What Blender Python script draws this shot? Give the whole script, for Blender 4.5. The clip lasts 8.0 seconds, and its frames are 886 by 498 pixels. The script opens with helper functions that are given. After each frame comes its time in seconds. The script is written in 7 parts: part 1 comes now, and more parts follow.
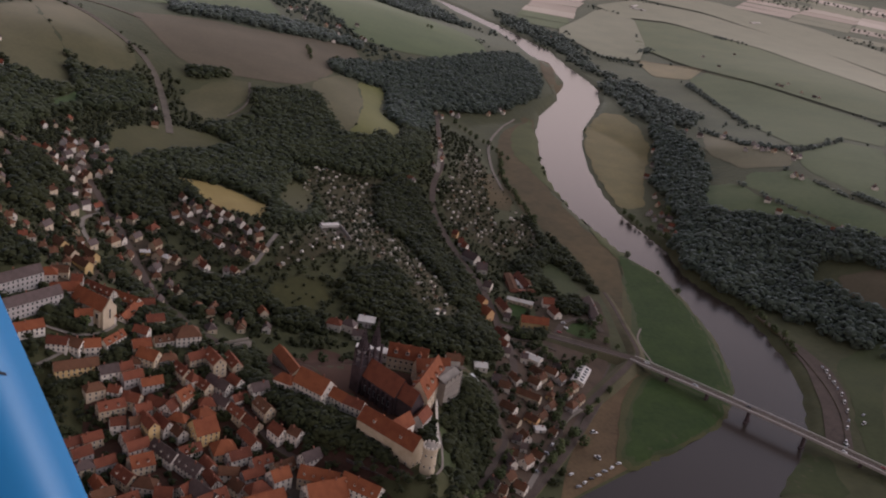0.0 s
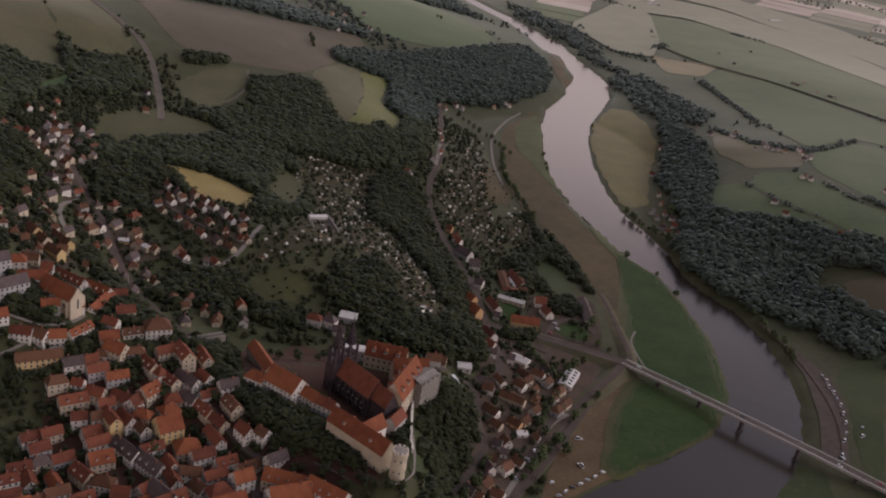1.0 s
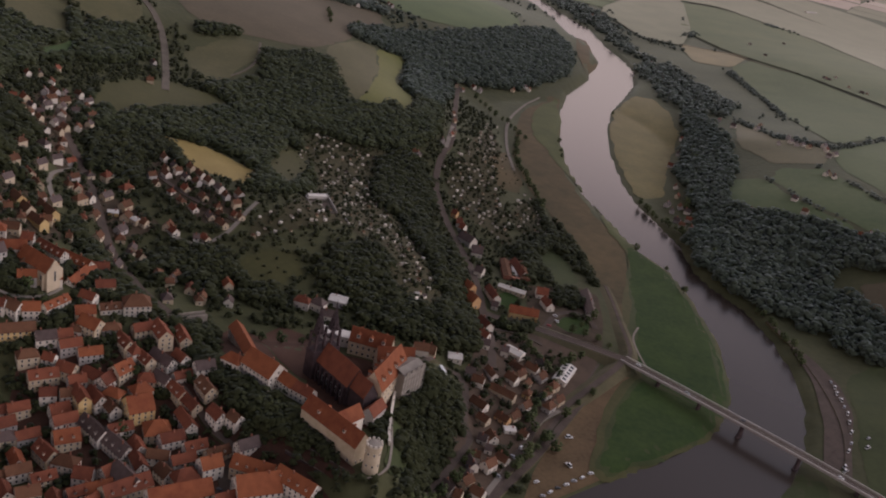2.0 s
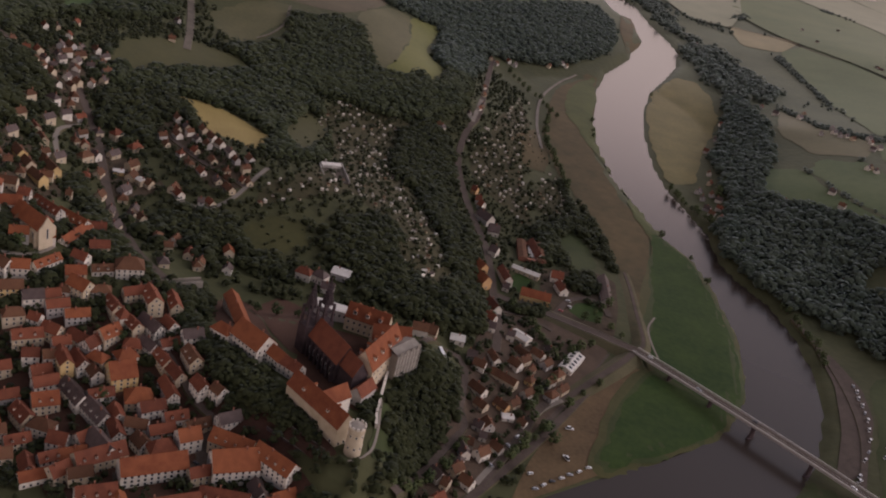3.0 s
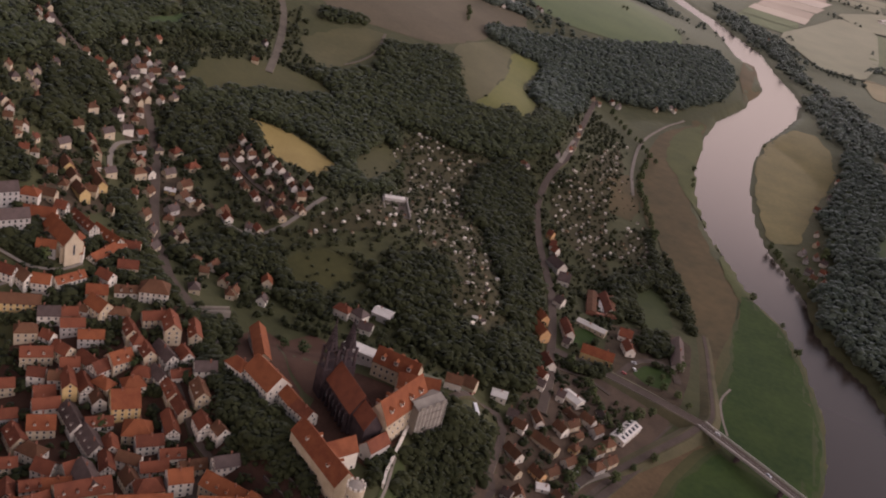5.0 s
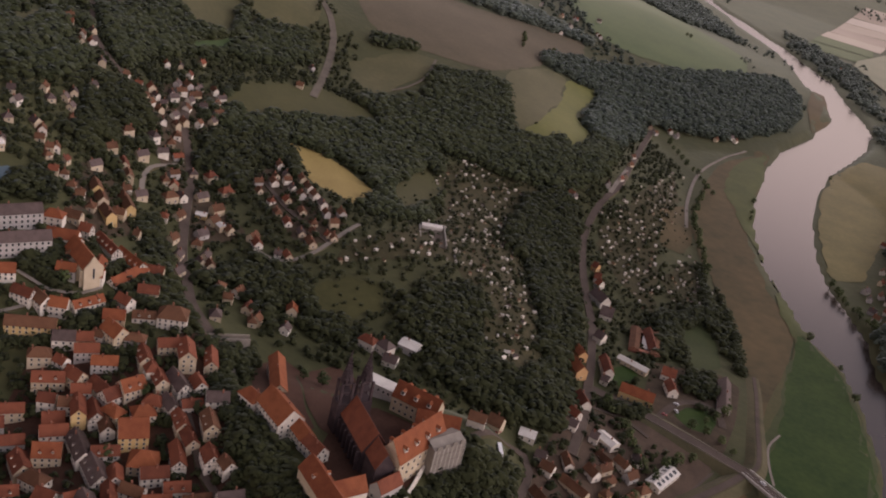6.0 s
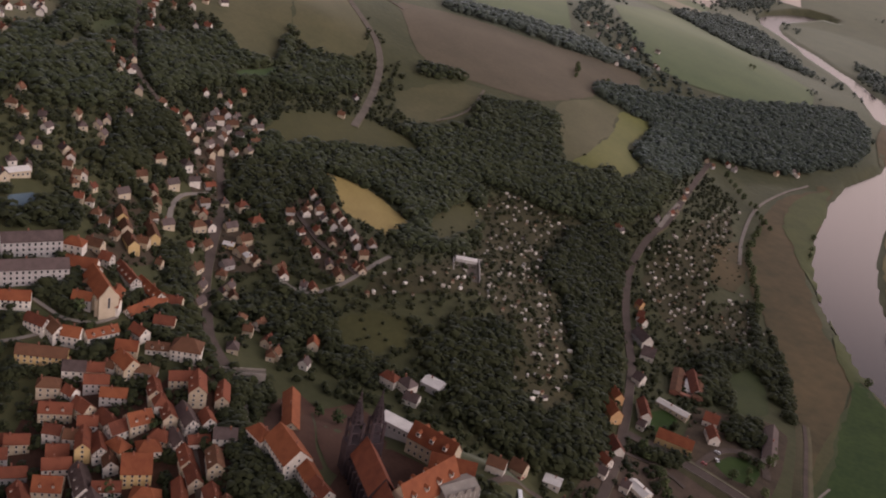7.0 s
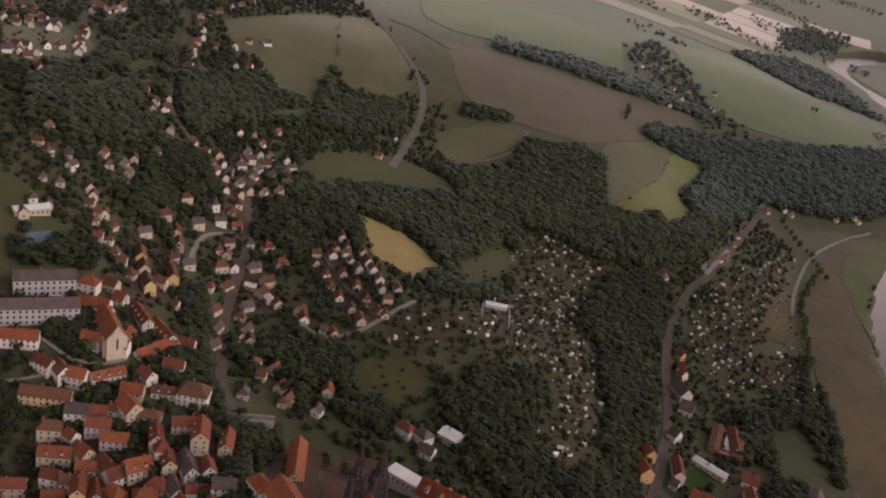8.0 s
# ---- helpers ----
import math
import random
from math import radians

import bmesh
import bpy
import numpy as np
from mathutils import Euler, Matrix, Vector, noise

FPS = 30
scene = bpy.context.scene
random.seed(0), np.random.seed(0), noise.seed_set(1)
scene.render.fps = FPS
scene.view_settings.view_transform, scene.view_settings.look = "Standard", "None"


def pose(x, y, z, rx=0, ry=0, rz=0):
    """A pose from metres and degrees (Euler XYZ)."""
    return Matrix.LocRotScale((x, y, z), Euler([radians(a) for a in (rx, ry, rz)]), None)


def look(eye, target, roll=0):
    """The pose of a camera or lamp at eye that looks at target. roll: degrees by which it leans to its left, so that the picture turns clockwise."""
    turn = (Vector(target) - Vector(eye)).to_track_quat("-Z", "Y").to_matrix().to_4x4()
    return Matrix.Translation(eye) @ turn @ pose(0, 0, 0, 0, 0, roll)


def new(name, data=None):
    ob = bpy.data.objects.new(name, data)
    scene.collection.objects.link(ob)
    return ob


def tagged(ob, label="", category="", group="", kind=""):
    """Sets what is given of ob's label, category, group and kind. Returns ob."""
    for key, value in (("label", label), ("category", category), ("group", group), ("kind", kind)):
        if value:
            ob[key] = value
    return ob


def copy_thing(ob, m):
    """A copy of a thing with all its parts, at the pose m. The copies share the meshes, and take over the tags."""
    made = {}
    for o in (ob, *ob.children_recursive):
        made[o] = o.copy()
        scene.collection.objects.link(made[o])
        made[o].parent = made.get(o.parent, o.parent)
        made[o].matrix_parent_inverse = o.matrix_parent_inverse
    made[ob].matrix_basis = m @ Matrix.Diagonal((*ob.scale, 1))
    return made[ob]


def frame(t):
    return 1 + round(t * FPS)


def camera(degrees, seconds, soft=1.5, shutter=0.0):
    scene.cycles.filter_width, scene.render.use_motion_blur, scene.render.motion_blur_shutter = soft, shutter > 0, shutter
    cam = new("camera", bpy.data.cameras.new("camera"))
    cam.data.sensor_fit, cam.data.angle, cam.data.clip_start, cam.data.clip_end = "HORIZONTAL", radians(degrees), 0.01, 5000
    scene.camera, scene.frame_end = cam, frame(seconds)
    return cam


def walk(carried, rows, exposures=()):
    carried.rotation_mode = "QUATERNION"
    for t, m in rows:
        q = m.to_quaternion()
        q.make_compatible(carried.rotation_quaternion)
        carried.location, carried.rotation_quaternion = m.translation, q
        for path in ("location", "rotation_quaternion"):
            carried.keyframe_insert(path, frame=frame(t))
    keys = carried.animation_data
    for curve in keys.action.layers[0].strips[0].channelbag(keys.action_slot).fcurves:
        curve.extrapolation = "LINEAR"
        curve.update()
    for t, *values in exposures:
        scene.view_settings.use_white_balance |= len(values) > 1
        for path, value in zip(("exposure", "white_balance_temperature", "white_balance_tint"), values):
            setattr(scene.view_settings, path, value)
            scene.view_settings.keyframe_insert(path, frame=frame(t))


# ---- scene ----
cam = camera(49.00, 8.0, soft=2.0)
# seconds, place in metres, heading to the left, pitch up, lean
ROWS = [
    (0.0, 0.00, 0.00, 415.00, 0.000, -22.769, 9.251),
    (0.5, 12.07, 13.41, 413.14, 0.434, -23.003, 9.608),
    (1.0, 24.09, 26.94, 411.29, 0.971, -23.365, 10.248),
    (1.5, 35.96, 40.77, 409.47, 1.629, -23.836, 11.037),
    (3.0, 70.99, 83.78, 404.18, 4.777, -26.763, 13.983),
    (3.5, 82.15, 98.50, 402.44, 6.414, -27.326, 14.614),
    (4.0, 92.74, 113.61, 400.71, 8.598, -27.097, 14.812),
    (4.5, 102.66, 129.08, 399.00, 10.819, -26.739, 14.776),
    (6.0, 130.37, 176.76, 394.02, 17.990, -25.841, 13.501),
    (6.5, 138.99, 193.19, 392.54, 20.354, -25.496, 12.927),
    (7.0, 147.15, 210.17, 391.25, 22.783, -24.962, 12.374),
    (7.5, 155.02, 227.62, 390.11, 25.119, -24.318, 11.805),
    (8.0, 162.76, 245.42, 389.03, 27.530, -23.387, 11.319),
]
walk(cam, [(t, pose(x, y, z, 0, 0, yaw) @ pose(0, 0, 0, 90 + pitch, 0, 0) @ pose(0, 0, 0, 0, 0, roll)) for t, x, y, z, yaw, pitch, roll in ROWS],
     exposures=[(0.0, 0.06, 5350, 19), (3.0, 0.08, 5550, 20), (4.0, 0.42, 5740, 23), (8.0, 0.31, 5620, 22)])

# ---- world, sun: a hazy overcast day ----
sky_world = bpy.data.worlds.new("sky")
scene.world = sky_world
sky_world.use_nodes = True
wn = sky_world.node_tree
sky = wn.nodes.new("ShaderNodeTexSky")
sky.sky_type = "NISHITA"
sky.sun_disc = False
sky.sun_elevation = radians(25)
sky.sun_rotation = radians(72)
sky.air_density = 0.35
sky.dust_density = 10.0
sky.ozone_density = 0.0
wn.nodes["Background"].inputs["Strength"].default_value = 0.062
wn.links.new(sky.outputs["Color"], wn.nodes["Background"].inputs["Color"])
sun = new("sun", bpy.data.lights.new("sun", "SUN"))
sun.data.energy = 1.1
sun.data.angle = radians(165)
sun.data.color = (1.0, 0.88, 0.78)
sun.matrix_world = look((0, 0, 900), (-861, -280, 477))

# ---- materials ----
M = {}


def material(name, color, rough=0.85, spec=0.3, metal=0.0):
    m = bpy.data.materials.new(name)
    m.use_nodes = True
    b = m.node_tree.nodes["Principled BSDF"]
    b.inputs["Base Color"].default_value = (*color, 1)
    b.inputs["Roughness"].default_value = rough
    b.inputs["Metallic"].default_value = metal
    b.inputs["Specular IOR Level"].default_value = spec
    M[name] = m
    return m


def mottled(name, dark, light, size, rough=0.85, spec=0.22, fine=None, bump=0.0, vary=0.0, piece=0.0, haze_sheen=0.0, haze_tint=None, haze_rough=0.27):
    """A surface whose colour wanders between two tones, in patches of about size metres and in a finer grain; vary: by
    object; piece: by loose piece;
    the sheen weight, tint and roughness stand in for haze on surfaces seen at low angles."""
    m = material(name, dark, rough, spec)
    t = m.node_tree
    b = t.nodes["Principled BSDF"]
    b.inputs["Sheen Weight"].default_value = haze_sheen
    b.inputs["Sheen Roughness"].default_value = haze_rough
    b.inputs["Sheen Tint"].default_value = (*(haze_tint or [0.72 + 0.28 * c / max(light) for c in light]), 1)
    pos = t.nodes.new("ShaderNodeNewGeometry")
    big = t.nodes.new("ShaderNodeTexNoise")
    big.inputs["Scale"].default_value = 1.0 / size
    big.inputs["Detail"].default_value = 5
    small = t.nodes.new("ShaderNodeTexNoise")
    small.inputs["Scale"].default_value = 1.0 / (fine or size / 9)
    small.inputs["Detail"].default_value = 3
    for k in (big, small):
        t.links.new(pos.outputs["Position"], k.inputs["Vector"])
    add = t.nodes.new("ShaderNodeMath")
    add.operation = "MULTIPLY_ADD"
    t.links.new(small.outputs["Fac"], add.inputs[0])
    add.inputs[1].default_value = 0.55
    t.links.new(big.outputs["Fac"], add.inputs[2])
    last = add.outputs[0]
    for amount, kind, sock in ((vary, "ShaderNodeObjectInfo", "Random"), (piece, "ShaderNodeNewGeometry", "Random Per Island")):
        if amount:
            info = t.nodes.new(kind)
            more = t.nodes.new("ShaderNodeMath")
            more.operation = "MULTIPLY_ADD"
            t.links.new(info.outputs[sock], more.inputs[0])
            more.inputs[1].default_value = amount
            t.links.new(last, more.inputs[2])
            shift = t.nodes.new("ShaderNodeMath")
            shift.operation = "SUBTRACT"
            t.links.new(more.outputs[0], shift.inputs[0])
            shift.inputs[1].default_value = amount / 2
            last = shift.outputs[0]
    ramp = t.nodes.new("ShaderNodeMapRange")
    ramp.inputs["From Min"].default_value, ramp.inputs["From Max"].default_value = 0.48, 1.06
    t.links.new(last, ramp.inputs["Value"])
    mix = t.nodes.new("ShaderNodeMix")
    mix.data_type = "RGBA"
    mix.inputs["A"].default_value, mix.inputs["B"].default_value = (*dark, 1), (*light, 1)
    t.links.new(ramp.outputs["Result"], mix.inputs["Factor"])
    t.links.new(mix.outputs["Result"], b.inputs["Base Color"])
    if bump:
        bn = t.nodes.new("ShaderNodeBump")
        bn.inputs["Strength"].default_value = 0.6
        bn.inputs["Distance"].default_value = bump
        t.links.new(small.outputs["Fac"], bn.inputs["Height"])
        t.links.new(bn.outputs["Normal"], b.inputs["Normal"])
    return m


# base weight of the sheen that imitates haze over distant land
HAZE_SHEEN = 0.48
mottled("ground", (0.040, 0.043, 0.016), (0.070, 0.069, 0.028), 60, bump=0.6, fine=7, haze_sheen=0.6 * HAZE_SHEEN, haze_tint=(0.86, 1.0, 0.90))
mw = material("water", (0.034, 0.025, 0.019), 0.22, 0.5)
mw.node_tree.nodes["Principled BSDF"].inputs["IOR"].default_value = 1.33
mottled("grain", (0.225, 0.165, 0.050), (0.295, 0.222, 0.072), 25, fine=2.5, haze_sheen=0.6 * HAZE_SHEEN)
mottled("hay", (0.080, 0.088, 0.018), (0.130, 0.128, 0.028), 40, fine=4, haze_sheen=HAZE_SHEEN)
mottled("olive", (0.060, 0.060, 0.024), (0.100, 0.090, 0.038), 50, fine=5, haze_sheen=HAZE_SHEEN)
mottled("brown", (0.062, 0.052, 0.028), (0.098, 0.078, 0.044), 60, fine=5, haze_sheen=0.75 * HAZE_SHEEN)
mottled("green", (0.046, 0.074, 0.025), (0.078, 0.106, 0.036), 70, fine=6, haze_sheen=0.55 * HAZE_SHEEN)
mottled("riverbrown", (0.044, 0.037, 0.014), (0.102, 0.074, 0.031), 70, fine=9, haze_sheen=0.4 * HAZE_SHEEN)
mottled("lush", (0.013, 0.033, 0.003), (0.034, 0.058, 0.008), 40, fine=5, bump=0.3, haze_sheen=0.3 * HAZE_SHEEN)
mottled("sand", (0.062, 0.040, 0.018), (0.140, 0.094, 0.045), 30, fine=3, haze_sheen=0.5 * HAZE_SHEEN)
mottled("rightmeadow", (0.092, 0.084, 0.026), (0.150, 0.124, 0.040), 40, fine=5, haze_sheen=HAZE_SHEEN)
# field tone of the far plain, lightened to paint the haze over it
mottled("straw_haze", (0.27, 0.23, 0.18), (0.37, 0.32, 0.255), 60, fine=8, haze_sheen=1.6 * HAZE_SHEEN)
mottled("pasture_green", (0.050, 0.076, 0.028), (0.086, 0.108, 0.042), 80, fine=7, haze_sheen=0.5 * HAZE_SHEEN)
mottled("court_blue", (0.075, 0.105, 0.125), (0.10, 0.135, 0.155), 8, fine=1)
mottled("meadow_green", (0.026, 0.037, 0.009), (0.048, 0.058, 0.016), 40, fine=4, haze_sheen=HAZE_SHEEN)
mottled("bank_green", (0.036, 0.046, 0.011), (0.070, 0.078, 0.020), 30, fine=4, haze_sheen=0.6 * HAZE_SHEEN)
mottled("meadow_olive", (0.040, 0.041, 0.012), (0.070, 0.066, 0.021), 40, fine=4, haze_sheen=HAZE_SHEEN)
# three more far field tones with haze painted in as paleness
mottled("stubble_haze", (0.175, 0.145, 0.10), (0.25, 0.21, 0.15), 50, fine=6, haze_sheen=1.6 * HAZE_SHEEN)
mottled("fallow_haze", (0.120, 0.094, 0.060), (0.165, 0.132, 0.088), 50, fine=6, haze_sheen=1.6 * HAZE_SHEEN)
mottled("hazy_pasture", (0.078, 0.090, 0.044), (0.122, 0.130, 0.068), 60, fine=7, haze_sheen=HAZE_SHEEN)
mottled("plots", (0.030, 0.029, 0.011), (0.062, 0.052, 0.021), 9, fine=2, bump=0.4, haze_sheen=0.4 * HAZE_SHEEN)
mottled("yard", (0.058, 0.029, 0.018), (0.088, 0.047, 0.030), 14, fine=2)
mottled("town", (0.040, 0.018, 0.011), (0.072, 0.036, 0.022), 16, fine=2)
mottled("quarter_ground", (0.052, 0.036, 0.023), (0.100, 0.068, 0.045), 12, fine=1.6, bump=0.2)
mottled("garden_brown", (0.040, 0.030, 0.017), (0.082, 0.058, 0.036), 9, fine=1.6, bump=0.3)
mottled("grass_bank", (0.058, 0.054, 0.025), (0.100, 0.085, 0.042), 12, fine=2, haze_sheen=0.4 * HAZE_SHEEN)
mottled("asphalt", (0.058, 0.043, 0.033), (0.098, 0.074, 0.058), 12, fine=1.5)
mottled("paleroad", (0.165, 0.142, 0.116), (0.24, 0.208, 0.17), 12, fine=1.5)
mottled("gravel", (0.096, 0.080, 0.060), (0.150, 0.126, 0.096), 12, fine=2)
mottled("leaf", (0.017, 0.020, 0.009), (0.038, 0.041, 0.017), 34, rough=0.95, spec=0.05, fine=3.0, bump=0.12, piece=0.14, haze_sheen=0.10, haze_tint=(0.84, 0.97, 1.0), haze_rough=0.40)
# lighter copies of the leaf for distant woods, haze painted into their colour
mottled("leaf_blue_haze", (0.032, 0.042, 0.028), (0.056, 0.066, 0.043), 40, rough=0.95, spec=0.05, fine=3.0, bump=0.12, piece=0.14, haze_sheen=0.19, haze_tint=(0.80, 0.93, 1.0), haze_rough=0.45)
mottled("leaf_far_haze", (0.048, 0.060, 0.042), (0.076, 0.088, 0.062), 40, rough=0.95, spec=0.05, fine=3.0, bump=0.12, piece=0.14, haze_sheen=0.30, haze_tint=(0.86, 0.96, 1.0), haze_rough=0.45)
mottled("leaf_hill_haze", (0.024, 0.030, 0.013), (0.048, 0.053, 0.022), 40, rough=0.95, spec=0.05, fine=3.0, bump=0.12, piece=0.14, haze_sheen=0.11, haze_tint=(0.86, 0.97, 1.0), haze_rough=0.45)
mottled("leaf_light", (0.024, 0.037, 0.011), (0.068, 0.080, 0.027), 10, rough=0.85, fine=1.5, piece=0.5, vary=0.4)
mottled("bark", (0.05, 0.04, 0.03), (0.10, 0.08, 0.06), 2, fine=0.3)
ROOF = [mottled("tile_orange", (0.150, 0.043, 0.017), (0.246, 0.082, 0.031), 5, rough=0.8, fine=0.5, vary=0.45, bump=0.08),
        mottled("tile_red_brown", (0.098, 0.031, 0.016), (0.180, 0.058, 0.028), 5, rough=0.8, fine=0.5, vary=0.55, bump=0.08),
        mottled("tile_brown", (0.078, 0.036, 0.018), (0.138, 0.066, 0.034), 5, rough=0.85, fine=0.5, vary=0.5, bump=0.08),
        mottled("slate", (0.056, 0.038, 0.032), (0.105, 0.074, 0.064), 4, rough=0.6, fine=0.5, vary=0.4, bump=0.05),
        mottled("sheet_roof", (0.44, 0.41, 0.36), (0.62, 0.58, 0.52), 6, rough=0.5, fine=0.8, vary=0.4)]
WALL = [mottled("white_plaster", (0.52, 0.47, 0.39), (0.74, 0.68, 0.58), 5, fine=0.8, vary=0.35),
        mottled("cream_plaster", (0.40, 0.325, 0.215), (0.54, 0.45, 0.32), 5, fine=0.8, vary=0.35),
        mottled("yellow_plaster", (0.48, 0.33, 0.13), (0.60, 0.44, 0.20), 5, fine=0.8, vary=0.35),
        mottled("grey_render", (0.34, 0.31, 0.28), (0.46, 0.43, 0.39), 6, fine=0.9, vary=0.2),
        mottled("ochre_plaster", (0.48, 0.28, 0.12), (0.60, 0.38, 0.18), 5, fine=0.8, vary=0.35)]
mottled("sheeting", (0.19, 0.165, 0.135), (0.27, 0.24, 0.20), 5, fine=0.8)
mottled("timber", (0.030, 0.020, 0.014), (0.060, 0.040, 0.028), 2, fine=0.3)
mottled("sandstone_dark", (0.034, 0.024, 0.026), (0.078, 0.056, 0.056), 4, fine=0.6, bump=0.1)
mottled("stone", (0.22, 0.19, 0.155), (0.34, 0.30, 0.25), 4, fine=0.5, bump=0.06)
mottled("concrete", (0.26, 0.24, 0.21), (0.36, 0.33, 0.30), 6, fine=0.7)
mottled("brick", (0.20, 0.085, 0.055), (0.28, 0.125, 0.08), 3, fine=0.4)
material("glass", (0.02, 0.022, 0.026), 0.12, 0.5)
material("frame_paint", (0.62, 0.59, 0.54), 0.6)
CAR = [material("car_white", (0.72, 0.72, 0.70), 0.3, 0.5), material("car_silver", (0.38, 0.39, 0.41), 0.3, 0.5), material("car_dark", (0.04, 0.045, 0.055), 0.3, 0.5), material("car_red", (0.30, 0.03, 0.03), 0.3, 0.5)]
material("tyre", (0.02, 0.02, 0.02), 0.9)
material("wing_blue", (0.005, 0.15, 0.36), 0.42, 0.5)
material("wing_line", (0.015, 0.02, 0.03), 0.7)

# haze far off, painted as emission: thin over the land, pale towards the sky
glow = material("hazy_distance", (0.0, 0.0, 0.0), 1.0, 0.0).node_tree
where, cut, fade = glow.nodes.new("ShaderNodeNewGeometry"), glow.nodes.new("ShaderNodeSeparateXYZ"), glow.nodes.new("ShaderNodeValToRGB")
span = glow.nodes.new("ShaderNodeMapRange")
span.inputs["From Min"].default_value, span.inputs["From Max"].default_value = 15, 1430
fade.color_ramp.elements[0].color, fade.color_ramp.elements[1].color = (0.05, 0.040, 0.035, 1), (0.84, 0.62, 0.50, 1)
# upper tones glow strongest, to brighten the far river's reflection
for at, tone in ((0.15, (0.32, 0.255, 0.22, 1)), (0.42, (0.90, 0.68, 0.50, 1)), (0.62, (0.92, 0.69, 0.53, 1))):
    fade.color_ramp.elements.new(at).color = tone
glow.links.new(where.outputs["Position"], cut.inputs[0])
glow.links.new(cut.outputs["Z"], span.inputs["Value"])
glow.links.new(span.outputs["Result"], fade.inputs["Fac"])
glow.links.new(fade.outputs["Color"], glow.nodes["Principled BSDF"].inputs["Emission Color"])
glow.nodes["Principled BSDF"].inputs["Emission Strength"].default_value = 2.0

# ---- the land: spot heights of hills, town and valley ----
LOW = [(38, 749, 29), (69, 493, 4), (100, 586, 5), (116, 694, 6), (193, 886, 5), (127, 817, 7), (49, 790, 8), (76, 877, 7), (25, 923, 7), (42, 1034, 6),
       (77, 1156, 4), (49, 1280, 3), (0, 1423, 5), (-39, 1474, 10), (92, 1580, 4), (-35, 1085, 15), (35, 725, 25), (46, 671, 17), (-54, 709, 32),
       (69, 632, 9), (54, 555, 9)]
TOWN = [(-120, 522, 25), (-67, 493, 23), (-81, 432, 23), (-210, 516, 23), (-46, 540, 28), (-227, 597, 62), (-155, 605, 51), (-214, 572, 52), (-266, 574, 68),
        (-123, 640, 35), (-99, 750, 43), (-173, 741, 46), (-100, 837, 51), (-173, 882, 52), (-207, 829, 60), (-212, 694, 42), (-300, 798, 59),
        (-262, 669, 66), (-308, 716, 74), (-15, 678, 31), (0, 809, 31)]
WEST = [(-348, 901, 79), (-380, 778, 108), (-412, 707, 130), (-343, 671, 103), (-493, 937, 119), (-338, 1034, 71), (-376, 1147, 75), (-446, 1276, 103),
        (-488, 1204, 120), (-308, 1233, 71), (-234, 1502, 69), (-66, 1212, 39), (-180, 1070, 40), (-216, 1388, 66), (-92, 1734, 46), (-193, 2081, 62)]
EAST = [(399, 1032, 20), (389, 833, 8), (368, 738, 8), (458, 938, 25), (351, 1191, 32), (465, 1133, 55), (382, 1460, 40), (507, 1471, 58), (551, 1368, 65), (464, 995, 42), (445, 2220, 12), (511, 2215, 24), (642, 2054, 45), (294, 1457, 5), (282, 1165, 8), (416, 784, 14), (302, 1084, 14), (286, 1911, 4), (380, 540, 6), (1000, 700, 60), (900, 1300, 75)]
FAR = [(-540, 2004, 89), (-925, 1542, 123), (-925, 925, 146), (-617, 462, 131), (-462, 193, 46), (0, 193, 8), (385, 193, 6), (1156, 771, 81), (1156, 2312, 35),
       (462, 2698, 11), (77, 3392, 23), (-1156, 3083, 92), (1233, 3623, 46), (-694, 2621, 69), (-193, 3006, 3), (-308, 2544, 31), (-116, 2312, 23), (1850, 1542, 62),
       (-1850, 1927, 131), (-1850, 385, 123)]
SPOTS = np.array(LOW + TOWN + WEST + EAST + FAR, float)


def bend(r2):
    return r2 * np.log(np.maximum(r2, 1e-9)) * 0.5


def thin_plate(spots, stiff):
    q, n = spots[:, :2] / 1000, len(spots)
    a = np.zeros((n + 3, n + 3))
    a[:n, :n] = bend(((q[:, None] - q[None]) ** 2).sum(-1)) + stiff * np.eye(n)
    a[:n, n], a[:n, n + 1:] = 1, q
    a[n, :n], a[n + 1:, :n] = 1, q.T
    return q, np.linalg.solve(a, np.r_[spots[:, 2], 0, 0, 0])


PLATE_AT, PLATE = thin_plate(SPOTS, 0.0006)
LEFT_BANK = [(46, 496), (126, 576), (154, 605), (173, 624), (209, 657), (252, 706), (264, 727), (279, 774), (282, 827), (278, 890), (266, 951), (247, 1010), (213, 1053), (182, 1121), (155, 1188), (132, 1280), (122, 1365), (119, 1514), (127, 1643), (163, 1776), (166, 1836), (185, 1931), (164, 2065), (126, 2124), (85, 2281), (44, 2402), (-2, 2481), (-74, 2592), (-103, 2671), (-169, 2780), (-232, 2869), (-259, 2986), (-253, 3081), (-210, 3222), (-170, 3284), (-121, 3286)]
RIGHT_BANK = [(207, 496), (277, 616), (290, 642), (310, 673), (331, 725), (344, 784), (346, 842), (337, 904), (319, 957), (289, 996), (273, 1031), (266, 1092), (244, 1138), (218, 1197), (202, 1267), (191, 1374), (189, 1489), (198, 1594), (226, 1705), (245, 1799), (253, 1919), (233, 2007), (198, 2120), (165, 2252), (98, 2373), (46, 2485), (10, 2529), (-64, 2663), (-124, 2744), (-171, 2837), (-194, 2913), (-202, 2990), (-184, 3067), (-129, 3230), (-75, 3245)]
BANK_L, BANK_R = np.array(LEFT_BANK, float), np.array(RIGHT_BANK, float)
CASTLE_ROCK = np.array([(-104, 575), (-84, 612), (-45, 632), (-10, 650), (22, 656), (30, 628), (12, 592), (11, 560), (14, 530), (22, 510), (8, 504), (-30, 532), (-66, 552)], float)


